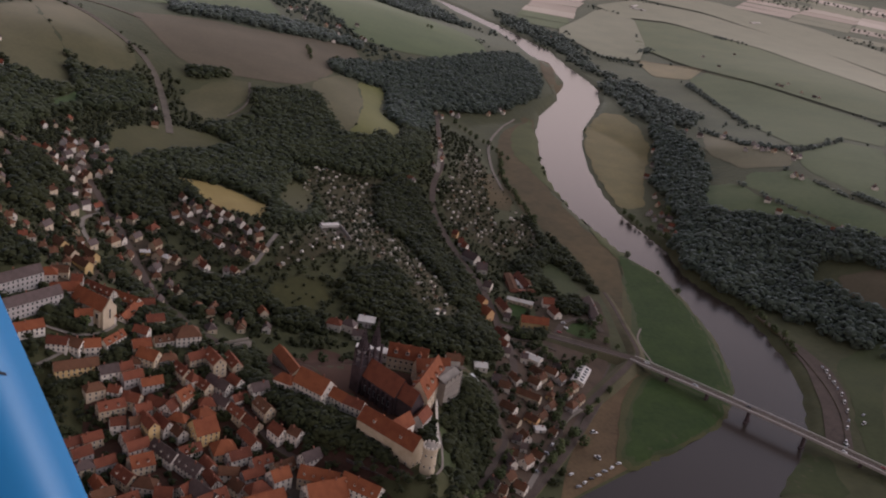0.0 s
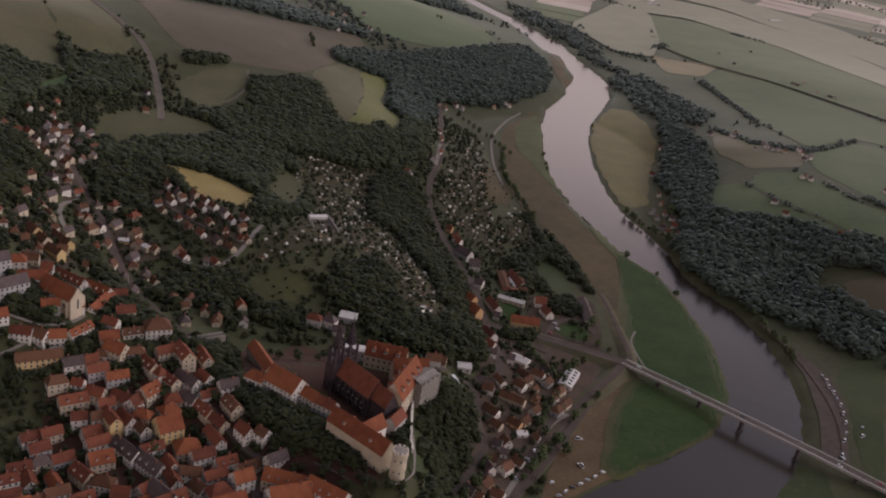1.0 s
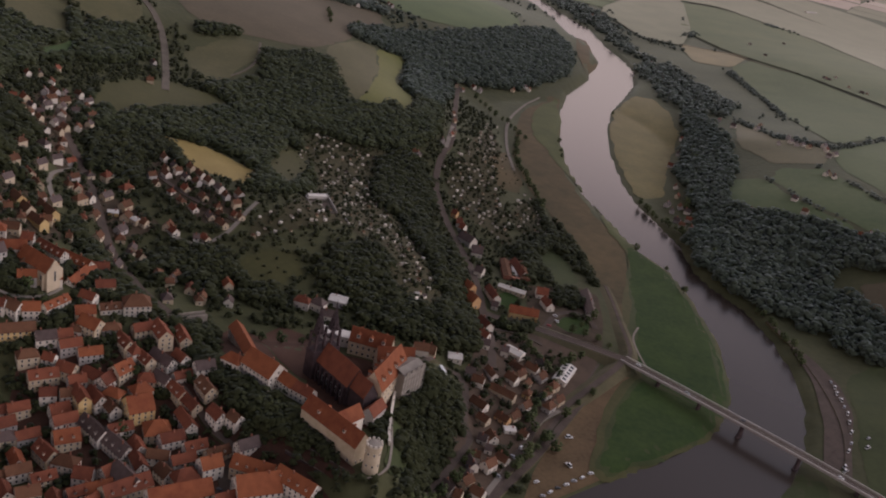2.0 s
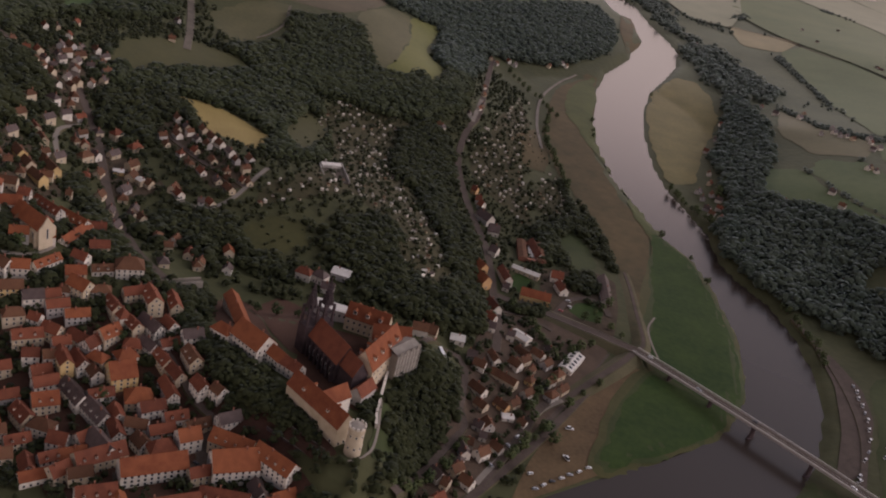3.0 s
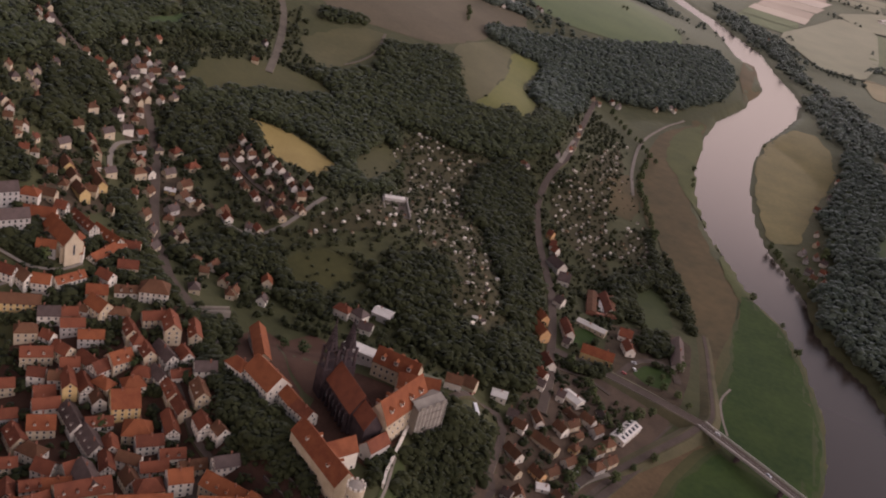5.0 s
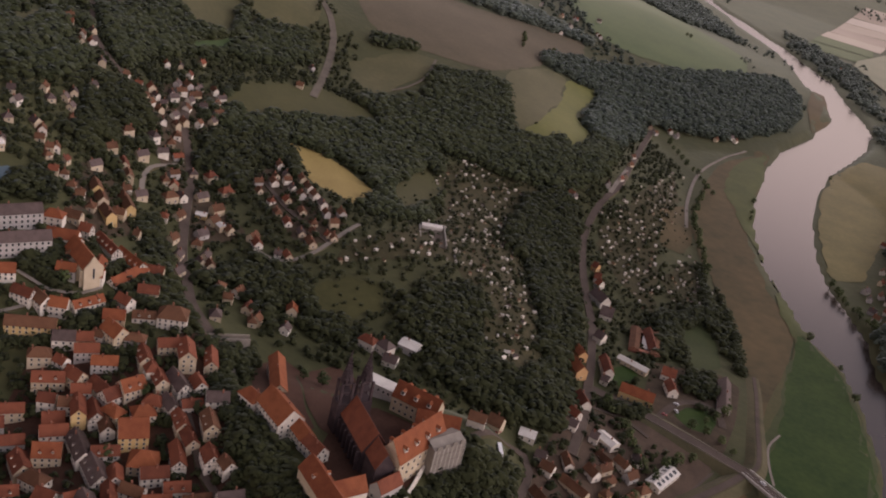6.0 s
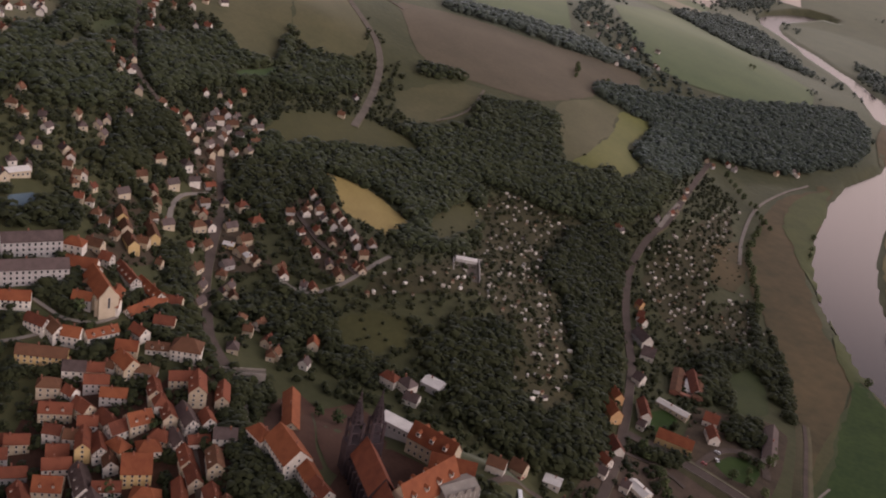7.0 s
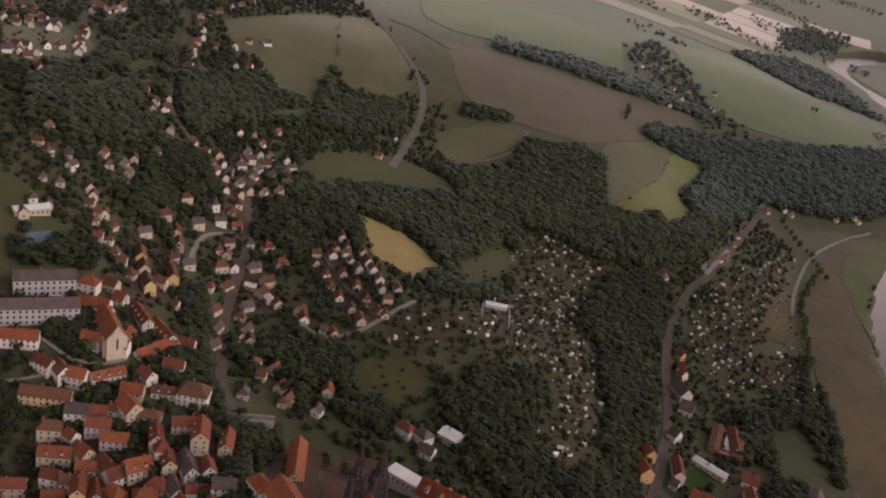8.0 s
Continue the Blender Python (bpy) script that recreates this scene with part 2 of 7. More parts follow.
def smooth_line(pts, step):
    """Catmull-Rom through the points, resampled at even steps."""
    p = np.array(pts, float)
    p = np.vstack([2 * p[0] - p[1], p, 2 * p[-1] - p[-2]])
    out = []
    for i in range(1, len(p) - 2):
        n = max(2, int(np.linalg.norm(p[i + 1] - p[i]) / step))
        t = np.linspace(0, 1, n, endpoint=False)[:, None]
        a, b, c, d = p[i - 1], p[i], p[i + 1], p[i + 2]
        out.append(0.5 * (2 * b + (c - a) * t + (2 * a - 5 * b + 4 * c - d) * t**2 + (3 * b - 3 * c + d - a) * t**3))
    return np.vstack(out + [p[-2][None]])


def line_distance(q, line):
    best = np.full(len(q), 1e9)
    for a, b in zip(line[:-1], line[1:]):
        d = b - a
        t = np.clip(((q - a) @ d) / (d @ d), 0, 1)
        best = np.minimum(best, np.linalg.norm(q - a - t[:, None] * d, axis=1))
    return best


def inside(q, ring):
    hit = np.zeros(len(q), bool)
    for a, b in zip(ring, np.roll(ring, -1, 0)):
        if a[1] != b[1]:
            cross = (a[1] > q[:, 1]) != (b[1] > q[:, 1])
            hit ^= cross & (q[:, 0] < (b[0] - a[0]) * (q[:, 1] - a[1]) / (b[1] - a[1]) + a[0])
    return hit


def ring_distance(q, ring):
    """Outside: metres to the ring. Inside: minus them."""
    d = line_distance(q, np.vstack([ring, ring[:1]]))
    return np.where(inside(q, ring), -d, d)


RIVER_RING = np.vstack([BANK_L, BANK_R[::-1]])


def step01(v):
    v = np.clip(v, 0, 1)
    return v * v * (3 - 2 * v)


def land(x, y):
    """The height of the land at arrays x, y."""
    q = np.stack([np.ravel(x), np.ravel(y)], -1).astype(float)
    r2 = ((q[:, None] / 1000 - PLATE_AT[None]) ** 2).sum(-1)
    n = len(PLATE_AT)
    z = bend(r2) @ PLATE[:n] + PLATE[n] + (q / 1000) @ PLATE[n + 1:]
    z = np.clip(z, 2.5, 190)
    away = ring_distance(q, CASTLE_ROCK)
    rock = step01(1 - away / 40)
    z = z + np.maximum(45 - z, 0) * rock
    wet = ring_distance(q, RIVER_RING)
    z = np.minimum(z, 3.5 + 1.4 * np.maximum(wet, 0))
    z = np.where(wet < 0, -2.0, -2.0 + (z + 2.0) * step01((wet + 9) / 22))
    return z.reshape(np.shape(x))


def land_at(x, y):
    return float(land(np.array([x]), np.array([y]))[0])


def axis_steps(a, b, lo, hi, fine, grow, most=90, until=0):
    mid = list(np.arange(lo, hi + 0.1, fine))
    left, s, v = [], fine, lo
    while v > a:
        s = min(s * grow, 120)
        v -= s
        left.append(v)
    right, s, v = [], fine, hi
    while v < b:
        s = min(s * grow, most if v < until else 90)
        v += s
        right.append(v)
    return np.array(left[::-1] + mid + right)


def grid_mesh(name, xs, ys, height):
    gx, gy = np.meshgrid(xs, ys)
    gz = np.concatenate([height(gx[i:i + 20], gy[i:i + 20]) for i in range(0, len(ys), 20)])
    n, m = len(xs), len(ys)
    v = np.stack([gx, gy, gz], -1).reshape(-1, 3)
    i = (np.arange(m - 1)[:, None] * n + np.arange(n - 1)[None]).ravel()
    f = np.stack([i, i + 1, i + 1 + n, i + n], -1)
    me = bpy.data.meshes.new(name)
    me.from_pydata(v.tolist(), [], f.tolist())
    me.polygons.foreach_set("use_smooth", np.ones(len(f), bool))
    return me


ground = tagged(new("ground", grid_mesh("ground", axis_steps(-4700, 4700, -600, 480, 6.5, 1.12), axis_steps(-300, 4900, 400, 1700, 6.5, 1.04, 20, 3450), land)),
                "dark green hilly land of a wide river valley", "ground", kind="structure")
ground.data.materials.append(M["ground"])


def strip_between(name, left, right, z):
    v = [(x, y, z) for x, y in left] + [(x, y, z) for x, y in right]
    n = len(left)
    me = bpy.data.meshes.new(name)
    me.from_pydata(v, [], [(i, n + i, n + i + 1, i + 1) for i in range(n - 1)])
    return me


def even(line, n):
    d = np.r_[0, np.cumsum(np.linalg.norm(np.diff(line, axis=0), axis=1))]
    t = np.linspace(0, d[-1], n)
    return np.stack([np.interp(t, d, line[:, 0]), np.interp(t, d, line[:, 1])], -1)


def river_mesh():
    a, b = smooth_line(LEFT_BANK, 12), smooth_line(RIGHT_BANK, 12)
    a, b = even(a, 360), even(b, 360)
    mid = (a + b) / 2
    out = [p + (p - mid) / np.linalg.norm(p - mid, axis=1, keepdims=True) * 9 for p in (a, b)]
    return strip_between("water", out[0], out[1], 0.0)


water = tagged(new("water", river_mesh()), "calm grey-brown river reflecting a pale pink sky", "river", kind="structure")
water.data.materials.append(M["water"])


# the hazy horizon, a glowing ring added far behind everything
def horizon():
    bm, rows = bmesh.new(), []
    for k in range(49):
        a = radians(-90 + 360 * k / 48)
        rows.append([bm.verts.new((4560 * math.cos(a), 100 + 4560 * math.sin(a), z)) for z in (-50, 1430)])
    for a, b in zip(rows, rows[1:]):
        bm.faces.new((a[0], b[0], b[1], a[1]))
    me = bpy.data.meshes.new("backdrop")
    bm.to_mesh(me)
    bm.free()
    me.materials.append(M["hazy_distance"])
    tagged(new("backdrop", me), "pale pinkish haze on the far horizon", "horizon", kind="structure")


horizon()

# ---- fields, meadows and yards: outline of each ----
FIELDS = [
    ('field', 'ripe yellow grain field between dark woods', 'grain', [(-277, 915), (-262, 904), (-244, 888), (-218, 861), (-203, 861), (-192, 861), (-175, 854), (-178, 875), (-175, 899), (-187, 914), (-201, 915), (-224, 926), (-247, 930), (-266, 921)]),
    ('meadow', "yellow-green hay meadow at a wood's edge", 'hay', [(-141, 1184), (-120, 1201), (-108, 1234), (-84, 1216), (-79, 1234), (-87, 1314), (-109, 1326), (-125, 1386), (-125, 1471), (-132, 1497), (-171, 1465), (-145, 1353), (-139, 1249)]),
    ('pasture', 'dull olive pasture on a hill', 'olive', [(-223, 1350), (-200, 1452), (-171, 1465), (-145, 1353), (-139, 1249), (-142, 1186), (-181, 1260)]),
    ('field', 'broad brown ploughed field on a hill', 'brown', [(-506, 1417), (-461, 1471), (-401, 1518), (-326, 1558), (-265, 1614), (-202, 1652), (-186, 1578), (-218, 1499), (-209, 1423), (-228, 1345), (-259, 1310), (-292, 1296), (-324, 1281), (-364, 1265), (-410, 1298), (-455, 1352)]),
    ('field', 'olive field with a pale farm track', 'olive', [(-355, 1163), (-339, 1225), (-316, 1268), (-292, 1279), (-280, 1226), (-289, 1182), (-287, 1149), (-305, 1112), (-333, 1132)]),
    ('field', 'dull olive field beside the hill road', 'olive', [(-603, 1299), (-589, 1340), (-541, 1326), (-470, 1265), (-422, 1207), (-415, 1155), (-444, 1117), (-484, 1136)]),
    ('field', 'brown-olive field on the hill', 'olive', [(-611, 1090), (-602, 1293), (-491, 1144), (-434, 1050), (-457, 1007), (-516, 1044), (-566, 1044)]),
    ('field', 'grey-green upland field', 'green', [(-695, 1638), (-701, 1875), (-592, 2000), (-454, 1957), (-332, 1672), (-409, 1613), (-480, 1556), (-541, 1488), (-602, 1504)]),
    ('field', 'grey-green field on the far hillside', 'green', [(-392, 2089), (-343, 2359), (-121, 2174), (-5, 2089), (11, 1955), (-53, 1801), (-138, 1737), (-204, 1734), (-276, 1844)]),
    ('meadow', 'dull green grass slope below the hill road', 'meadow_olive', [(-350, 911), (-363, 968), (-351, 1018), (-325, 1064), (-278, 1081), (-254, 1054), (-289, 992), (-312, 949), (-321, 910)]),
    ('meadow', 'olive clearing of rough grass beside the grain field', 'meadow_olive', [(-178, 928), (-183, 1030), (-152, 1004), (-135, 940), (-145, 885)]),
    ('meadow', 'small olive clearing in the hill wood', 'olive', [(-482, 780), (-491, 834), (-468, 818), (-457, 766)]),
    ('meadow', 'small olive clearing in the hill wood', 'meadow_green', [(-528, 876), (-537, 926), (-508, 907), (-497, 845)]),
    ('meadow', 'grassy clearing in the gardens', 'meadow_olive', [(-139, 731), (-136, 746), (-129, 748), (-127, 760), (-114, 762), (-108, 770), (-96, 762), (-93, 749), (-84, 741), (-97, 736), (-99, 723), (-111, 722), (-119, 712), (-127, 721)]),
    ('meadow', 'dry brown river meadow', 'riverbrown', [(59, 1472), (96, 1595), (116, 1591), (112, 1473), (116, 1343), (127, 1247), (149, 1168), (176, 1098), (198, 1054), (200, 941), (201, 866), (198, 824), (189, 843), (177, 896), (164, 950), (144, 1020), (117, 1083), (87, 1151), (57, 1273)]),
    ('meadow', 'lush green river meadow', 'lush', [(200, 1055), (243, 995), (260, 935), (272, 876), (278, 824), (276, 785), (268, 740), (240, 752), (206, 774), (198, 800), (198, 822), (201, 866), (201, 942)]),
    ('meadow', 'lush green meadow below the bridge', 'lush', [(200, 766), (229, 755), (260, 744), (260, 726), (246, 704), (207, 662), (173, 630), (163, 637), (175, 689)]),
    ('yard', 'sandy trodden ground by the river', 'sand', [(180, 766), (201, 766), (175, 689), (163, 637), (170, 627), (152, 608), (124, 579), (109, 561), (117, 612), (137, 676), (158, 731)]),
    ('meadow', 'green strip of the river bank', 'bank_green', [(109, 1598), (78, 1500), (76, 1420), (86, 1360), (108, 1300), (130, 1250), (150, 1200), (160, 1180), (150, 1245), (132, 1387), (126, 1471)]),
    ('meadow', 'green strip of the river bank', 'bank_green', [(165, 1176), (185, 1128), (218, 1064), (198, 1035), (179, 1091)]),
    ('meadow', 'dark green grass behind the riverside car park', 'meadow_green', [(392, 849), (454, 896), (365, 639), (369, 691), (381, 762)]),
    ('meadow', 'dark green grass below the far bridge end', 'meadow_green', [(274, 619), (318, 686), (335, 677), (337, 627)]),
    ('meadow', 'pale green meadow on the far bank', 'rightmeadow', [(201, 1588), (222, 1659), (243, 1706), (275, 1703), (296, 1629), (293, 1470), (263, 1293), (257, 1233), (225, 1212), (209, 1282), (198, 1380), (194, 1484)]),
    ('field', "green pasture on the far bank's plateau", 'pasture_green', [(456, 2078), (527, 2182), (737, 1710), (674, 1541), (617, 1578), (512, 1473), (484, 1637), (475, 1859)]),
    ('field', 'field of the far valley plain', 'olive', [(391, 1575), (427, 1472), (500, 1434), (471, 1357), (403, 1352), (372, 1438)]),
    ('field', "green pasture on the far bank's plateau", 'pasture_green', [(345, 1292), (381, 1292), (408, 1210), (455, 1142), (461, 1111), (418, 1143), (352, 1181), (330, 1221)]),
    ('field', "green pasture on the far bank's plateau", 'pasture_green', [(468, 1341), (505, 1218), (538, 1169), (513, 1092), (476, 1115), (455, 1153), (415, 1219), (390, 1290), (413, 1336)]),
    ('field', "green pasture on the far bank's plateau", 'pasture_green', [(607, 1549), (664, 1514), (550, 1203), (523, 1248), (490, 1357), (506, 1436)]),
    ('field', 'field of the far valley plain', 'brown', [(437, 1013), (488, 1015), (467, 936), (439, 976)]),
    ('field', 'field of the far valley plain', 'rightmeadow', [(379, 2284), (507, 2209), (456, 2090), (394, 2111)]),
    ('field', 'field of the far valley plain', 'pasture_green', [(516, 2224), (598, 2066), (753, 1753), (876, 2086), (811, 2304), (729, 2598), (560, 2834), (431, 2840), (404, 2490)]),
    ('field', 'field of the far valley plain', 'hazy_pasture', [(219, 2525), (344, 2968), (430, 2858), (401, 2488), (375, 2295), (294, 2294)]),
    ('field', 'field of the far valley plain', 'hazy_pasture', [(357, 3024), (490, 3203), (693, 3117), (898, 2772), (1005, 2425), (891, 2125), (826, 2351), (739, 2641), (566, 2876), (436, 2880)]),
    ('field', 'field of the far valley plain', 'hazy_pasture', [(516, 3261), (766, 3413), (1006, 3160), (1160, 2848), (1022, 2469), (921, 2798), (717, 3154)]),
    ('meadow', 'reddish meadow on a river spit', 'riverbrown', [(139, 2243), (166, 2090), (180, 1911), (157, 1798), (142, 1944)]),
    ('meadow', 'olive clearing below the hilltop houses', 'olive', [(-594, 862), (-557, 869), (-531, 853), (-516, 806), (-509, 767), (-518, 733), (-599, 791), (-607, 834)]),
    ('court', 'blue-grey sports court among trees', 'court_blue', [(-335, 620), (-330, 638), (-318, 630), (-323, 613)]),
    ('field', 'light green field beside a wood', 'green', [(-437, 967), (-431, 1041), (-420, 1046), (-412, 1000), (-418, 956)]),
    ('allotments', 'allotment ground with small plots', 'plots', [(-173, 1037), (-163, 1085), (-125, 1089), (-98, 1103), (-79, 1105), (-83, 1053), (-79, 983), (-52, 960), (-28, 914), (3, 844), (22, 809), (26, 760), (7, 754), (-19, 775), (-31, 826), (-58, 830), (-81, 847), (-106, 806), (-128, 784), (-140, 764), (-148, 792), (-128, 844), (-124, 938)]),
    ('lawn', 'green garden lawn beside the river lane', 'meadow_green', [(104, 965), (119, 998), (137, 968), (148, 925), (125, 903)]),
    ('yard', 'brown yard ground before the bridge', 'garden_brown', [(96, 890), (120, 900), (150, 915), (166, 905), (170, 850), (168, 800), (150, 770), (128, 762), (112, 790), (100, 830)]),
    ('allotments', 'allotment ground beside the river lane', 'plots', [(66, 1056), (85, 1125), (118, 1060), (127, 993), (100, 1005), (78, 1025)]),
    ('allotments', 'allotment ground below the road', 'plots', [(-11, 1094), (-7, 1157), (3, 1234), (16, 1368), (42, 1282), (41, 1147), (65, 1055), (77, 965), (31, 1015), (-3, 1060)]),
    ('field', 'brown bare plot by the river', 'riverbrown', [(28, 1233), (51, 1274), (78, 1168), (75, 1130), (49, 1126)]),
    ('slope', 'grassy castle slope', 'meadow_green', [(18, 575), (32, 569), (42, 549), (35, 530), (24, 518), (19, 540)]),
    ('slope', 'bare brown terraced slope below the castle wing', 'town', [(-54, 527), (-36, 540), (-10, 526), (6, 511), (-5, 504), (-35, 513)]),
    ('square', 'dusty castle square', 'yard', [(-98, 646), (-84, 672), (-66, 669), (-37, 632), (-36, 590), (-52, 593), (-71, 609)]),
    ('court', 'dusty castle forecourt', 'yard', [(-121, 628), (-115, 654), (-95, 649), (-97, 642), (-68, 603), (-54, 591), (-60, 584), (-80, 587), (-100, 596)]),
    ('court', 'dark paved castle court', 'town', [(-48, 606), (-37, 632), (-13, 633), (5, 624), (12, 594), (11, 568), (7, 554), (-8, 556), (-41, 566)]),
    ('town_ground', 'brown garden ground between the valley houses', 'garden_brown', [(-384, 841), (-380, 896), (-353, 916), (-323, 866), (-325, 830), (-276, 780), (-218, 760), (-211, 748), (-241, 710), (-284, 761), (-316, 778), (-347, 811)]),
    ('town_ground', 'brown garden ground of the hillside rows', 'garden_brown', [(-322, 693), (-320, 715), (-277, 706), (-253, 667), (-271, 616), (-297, 661)]),
    ('town_ground', 'brown garden ground of the estate', 'garden_brown', [(-261, 832), (-262, 876), (-233, 862), (-161, 820), (-160, 783), (-180, 769)]),
    ('town_ground', 'dark paved ground of the old town', 'town', [(-219, 544), (-211, 559), (-188, 566), (-169, 579), (-165, 611), (-150, 637), (-127, 607), (-103, 572), (-80, 543), (-54, 526), (-21, 508), (0, 490), (-124, 438), (-175, 481), (-211, 518)]),
    ('town_ground', 'brown paved ground of the riverside quarter', 'quarter_ground', [(61, 776), (80, 822), (104, 801), (125, 794), (165, 780), (152, 737), (131, 682), (112, 632), (93, 582), (76, 546), (52, 528), (56, 584), (58, 673)]),
    ('car_park', 'grey tarmac car park by the river', 'asphalt', [(349, 900), (367, 874), (382, 831), (381, 781), (366, 724), (350, 696), (337, 694), (352, 758), (359, 832)]),
    ('yard', 'asphalt yard by the bridge road', 'asphalt', [(110, 712), (133, 723), (140, 735), (155, 761), (167, 778), (144, 709), (129, 665), (121, 653), (116, 669), (120, 692)]),
    ('lawn', 'green roundabout lawn', 'lush', [(126, 823), (133, 841), (148, 850), (157, 837), (155, 817), (139, 814)]),
    ('lawn', 'garden lawn by the yellow hall', 'lush', [(70, 851), (82, 870), (92, 853), (83, 831), (74, 834)]),
]

# ---- roads: width and course ----
ROADS = [
    ('road', 'grey asphalt valley road', 7, 'asphalt', [(-155, 630), (-180, 645), (-204, 670), (-222, 689), (-239, 711), (-261, 743), (-280, 772), (-300, 799), (-319, 819), (-339, 839), (-357, 866)]),
    ('road', 'narrow curved asphalt side road', 4, 'paleroad', [(-289, 725), (-300, 739), (-308, 755), (-310, 769), (-306, 792)]),
    ('road', 'pale concrete lane round the estate', 4, 'paleroad', [(-196, 744), (-181, 741), (-169, 748), (-161, 765), (-158, 783), (-156, 806), (-154, 826)]),
    ('road', 'estate street between the houses', 4, 'asphalt', [(-247, 830), (-209, 804), (-180, 793), (-159, 785)]),
    ('road', 'long road along the wooded slope', 7, 'asphalt', [(76, 712), (70, 764), (59, 821), (50, 857), (35, 912), (7, 983), (-13, 1046), (-22, 1095), (-24, 1148), (-20, 1204), (-29, 1317), (-39, 1437), (-43, 1502)]),
    ('road', 'narrow pale path into the meadow', 1.8, 'paleroad', [(203, 857), (197, 835), (200, 811), (206, 790)]),
    ('road', 'side street by the bridge road', 3, 'asphalt', [(68, 784), (86, 789), (100, 788), (116, 780)]),
    ('road', 'bridge approach road', 8, 'asphalt', [(62, 812), (78, 812), (90, 812)]),
    ('road', 'loop road round a lawn', 6, 'asphalt', [(117, 809), (120, 824), (128, 844), (145, 855), (158, 846), (162, 833)]),
    ('road', 'paved riverside way', 4, 'paleroad', [(64, 1203), (49, 1296), (43, 1412), (61, 1515), (82, 1574)]),
    ('road', 'grey riverside road', 6, 'asphalt', [(184, 793), (165, 750), (137, 676), (116, 623), (97, 581), (80, 545)]),
    ('road', "narrow lane along the meadow's edge", 4, 'paleroad', [(133, 690), (119, 669), (112, 647), (106, 624), (91, 584), (86, 569)]),
    ('road', 'old road below the castle hill', 6, 'asphalt', [(122, 680), (116, 666), (107, 629), (96, 592), (89, 571)]),
    ('road', 'street at the foot of the castle slope', 5, 'asphalt', [(23, 643), (42, 683), (58, 676), (63, 631), (69, 620), (61, 587), (49, 548), (41, 514)]),
    ('road', 'hill road of pale gravel', 8, 'gravel', [(-321, 1029), (-347, 1095), (-378, 1164), (-405, 1209), (-436, 1244), (-488, 1284), (-541, 1326), (-601, 1362)]),
    ('road', 'farm track on the hill', 3, 'gravel', [(-289, 1151), (-281, 1182), (-280, 1222), (-293, 1277)]),
    ('road', 'far village road', 6, 'gravel', [(-590, 1396), (-547, 1405), (-481, 1393)]),
    ('road', 'road on the far slope', 5, 'asphalt', [(-642, 1063), (-550, 960), (-483, 887), (-448, 850), (-404, 829), (-365, 831)]),
    ('road', 'cobbled lane below the castle', 3, 'paleroad', [(-127, 615), (-114, 600), (-100, 585)]),
    ('road', 'old town street', 4, 'asphalt', [(-144, 578), (-130, 569), (-106, 549), (-89, 534), (-70, 523)]),
    ('road', 'curved lane round the church hill', 2.5, 'paleroad', [(-263, 578), (-250, 580), (-240, 582), (-226, 593), (-222, 606)]),
    ('road', 'short lane below the church hill', 2.5, 'paleroad', [(-257, 546), (-250, 555), (-243, 566)]),
    ('road', 'castle ring path', 1.5, 'paleroad', [(7, 618), (16, 571), (21, 545), (22, 522), (16, 510), (8, 506)]),
    ('road', 'market square paving', 9, 'asphalt', [(-105, 466), (-67, 490), (-73, 510), (-79, 520)]),
    ('road', 'far lane by the river', 5, 'paleroad', [(-22, 1152), (-27, 1293), (-42, 1494)]),
    ('road', 'road along the far bank', 5, 'asphalt', [(355, 689), (367, 751), (367, 817), (357, 878), (337, 934)]),
    ('road', 'pale country road across the plain', 11, 'paleroad', [(550, 2977), (721, 2671), (826, 2351), (895, 2136)]),
    ('road', 'pale farm lane on the far bank', 5, 'gravel', [(375, 2282), (463, 2240), (551, 2090), (600, 2061)]),
]

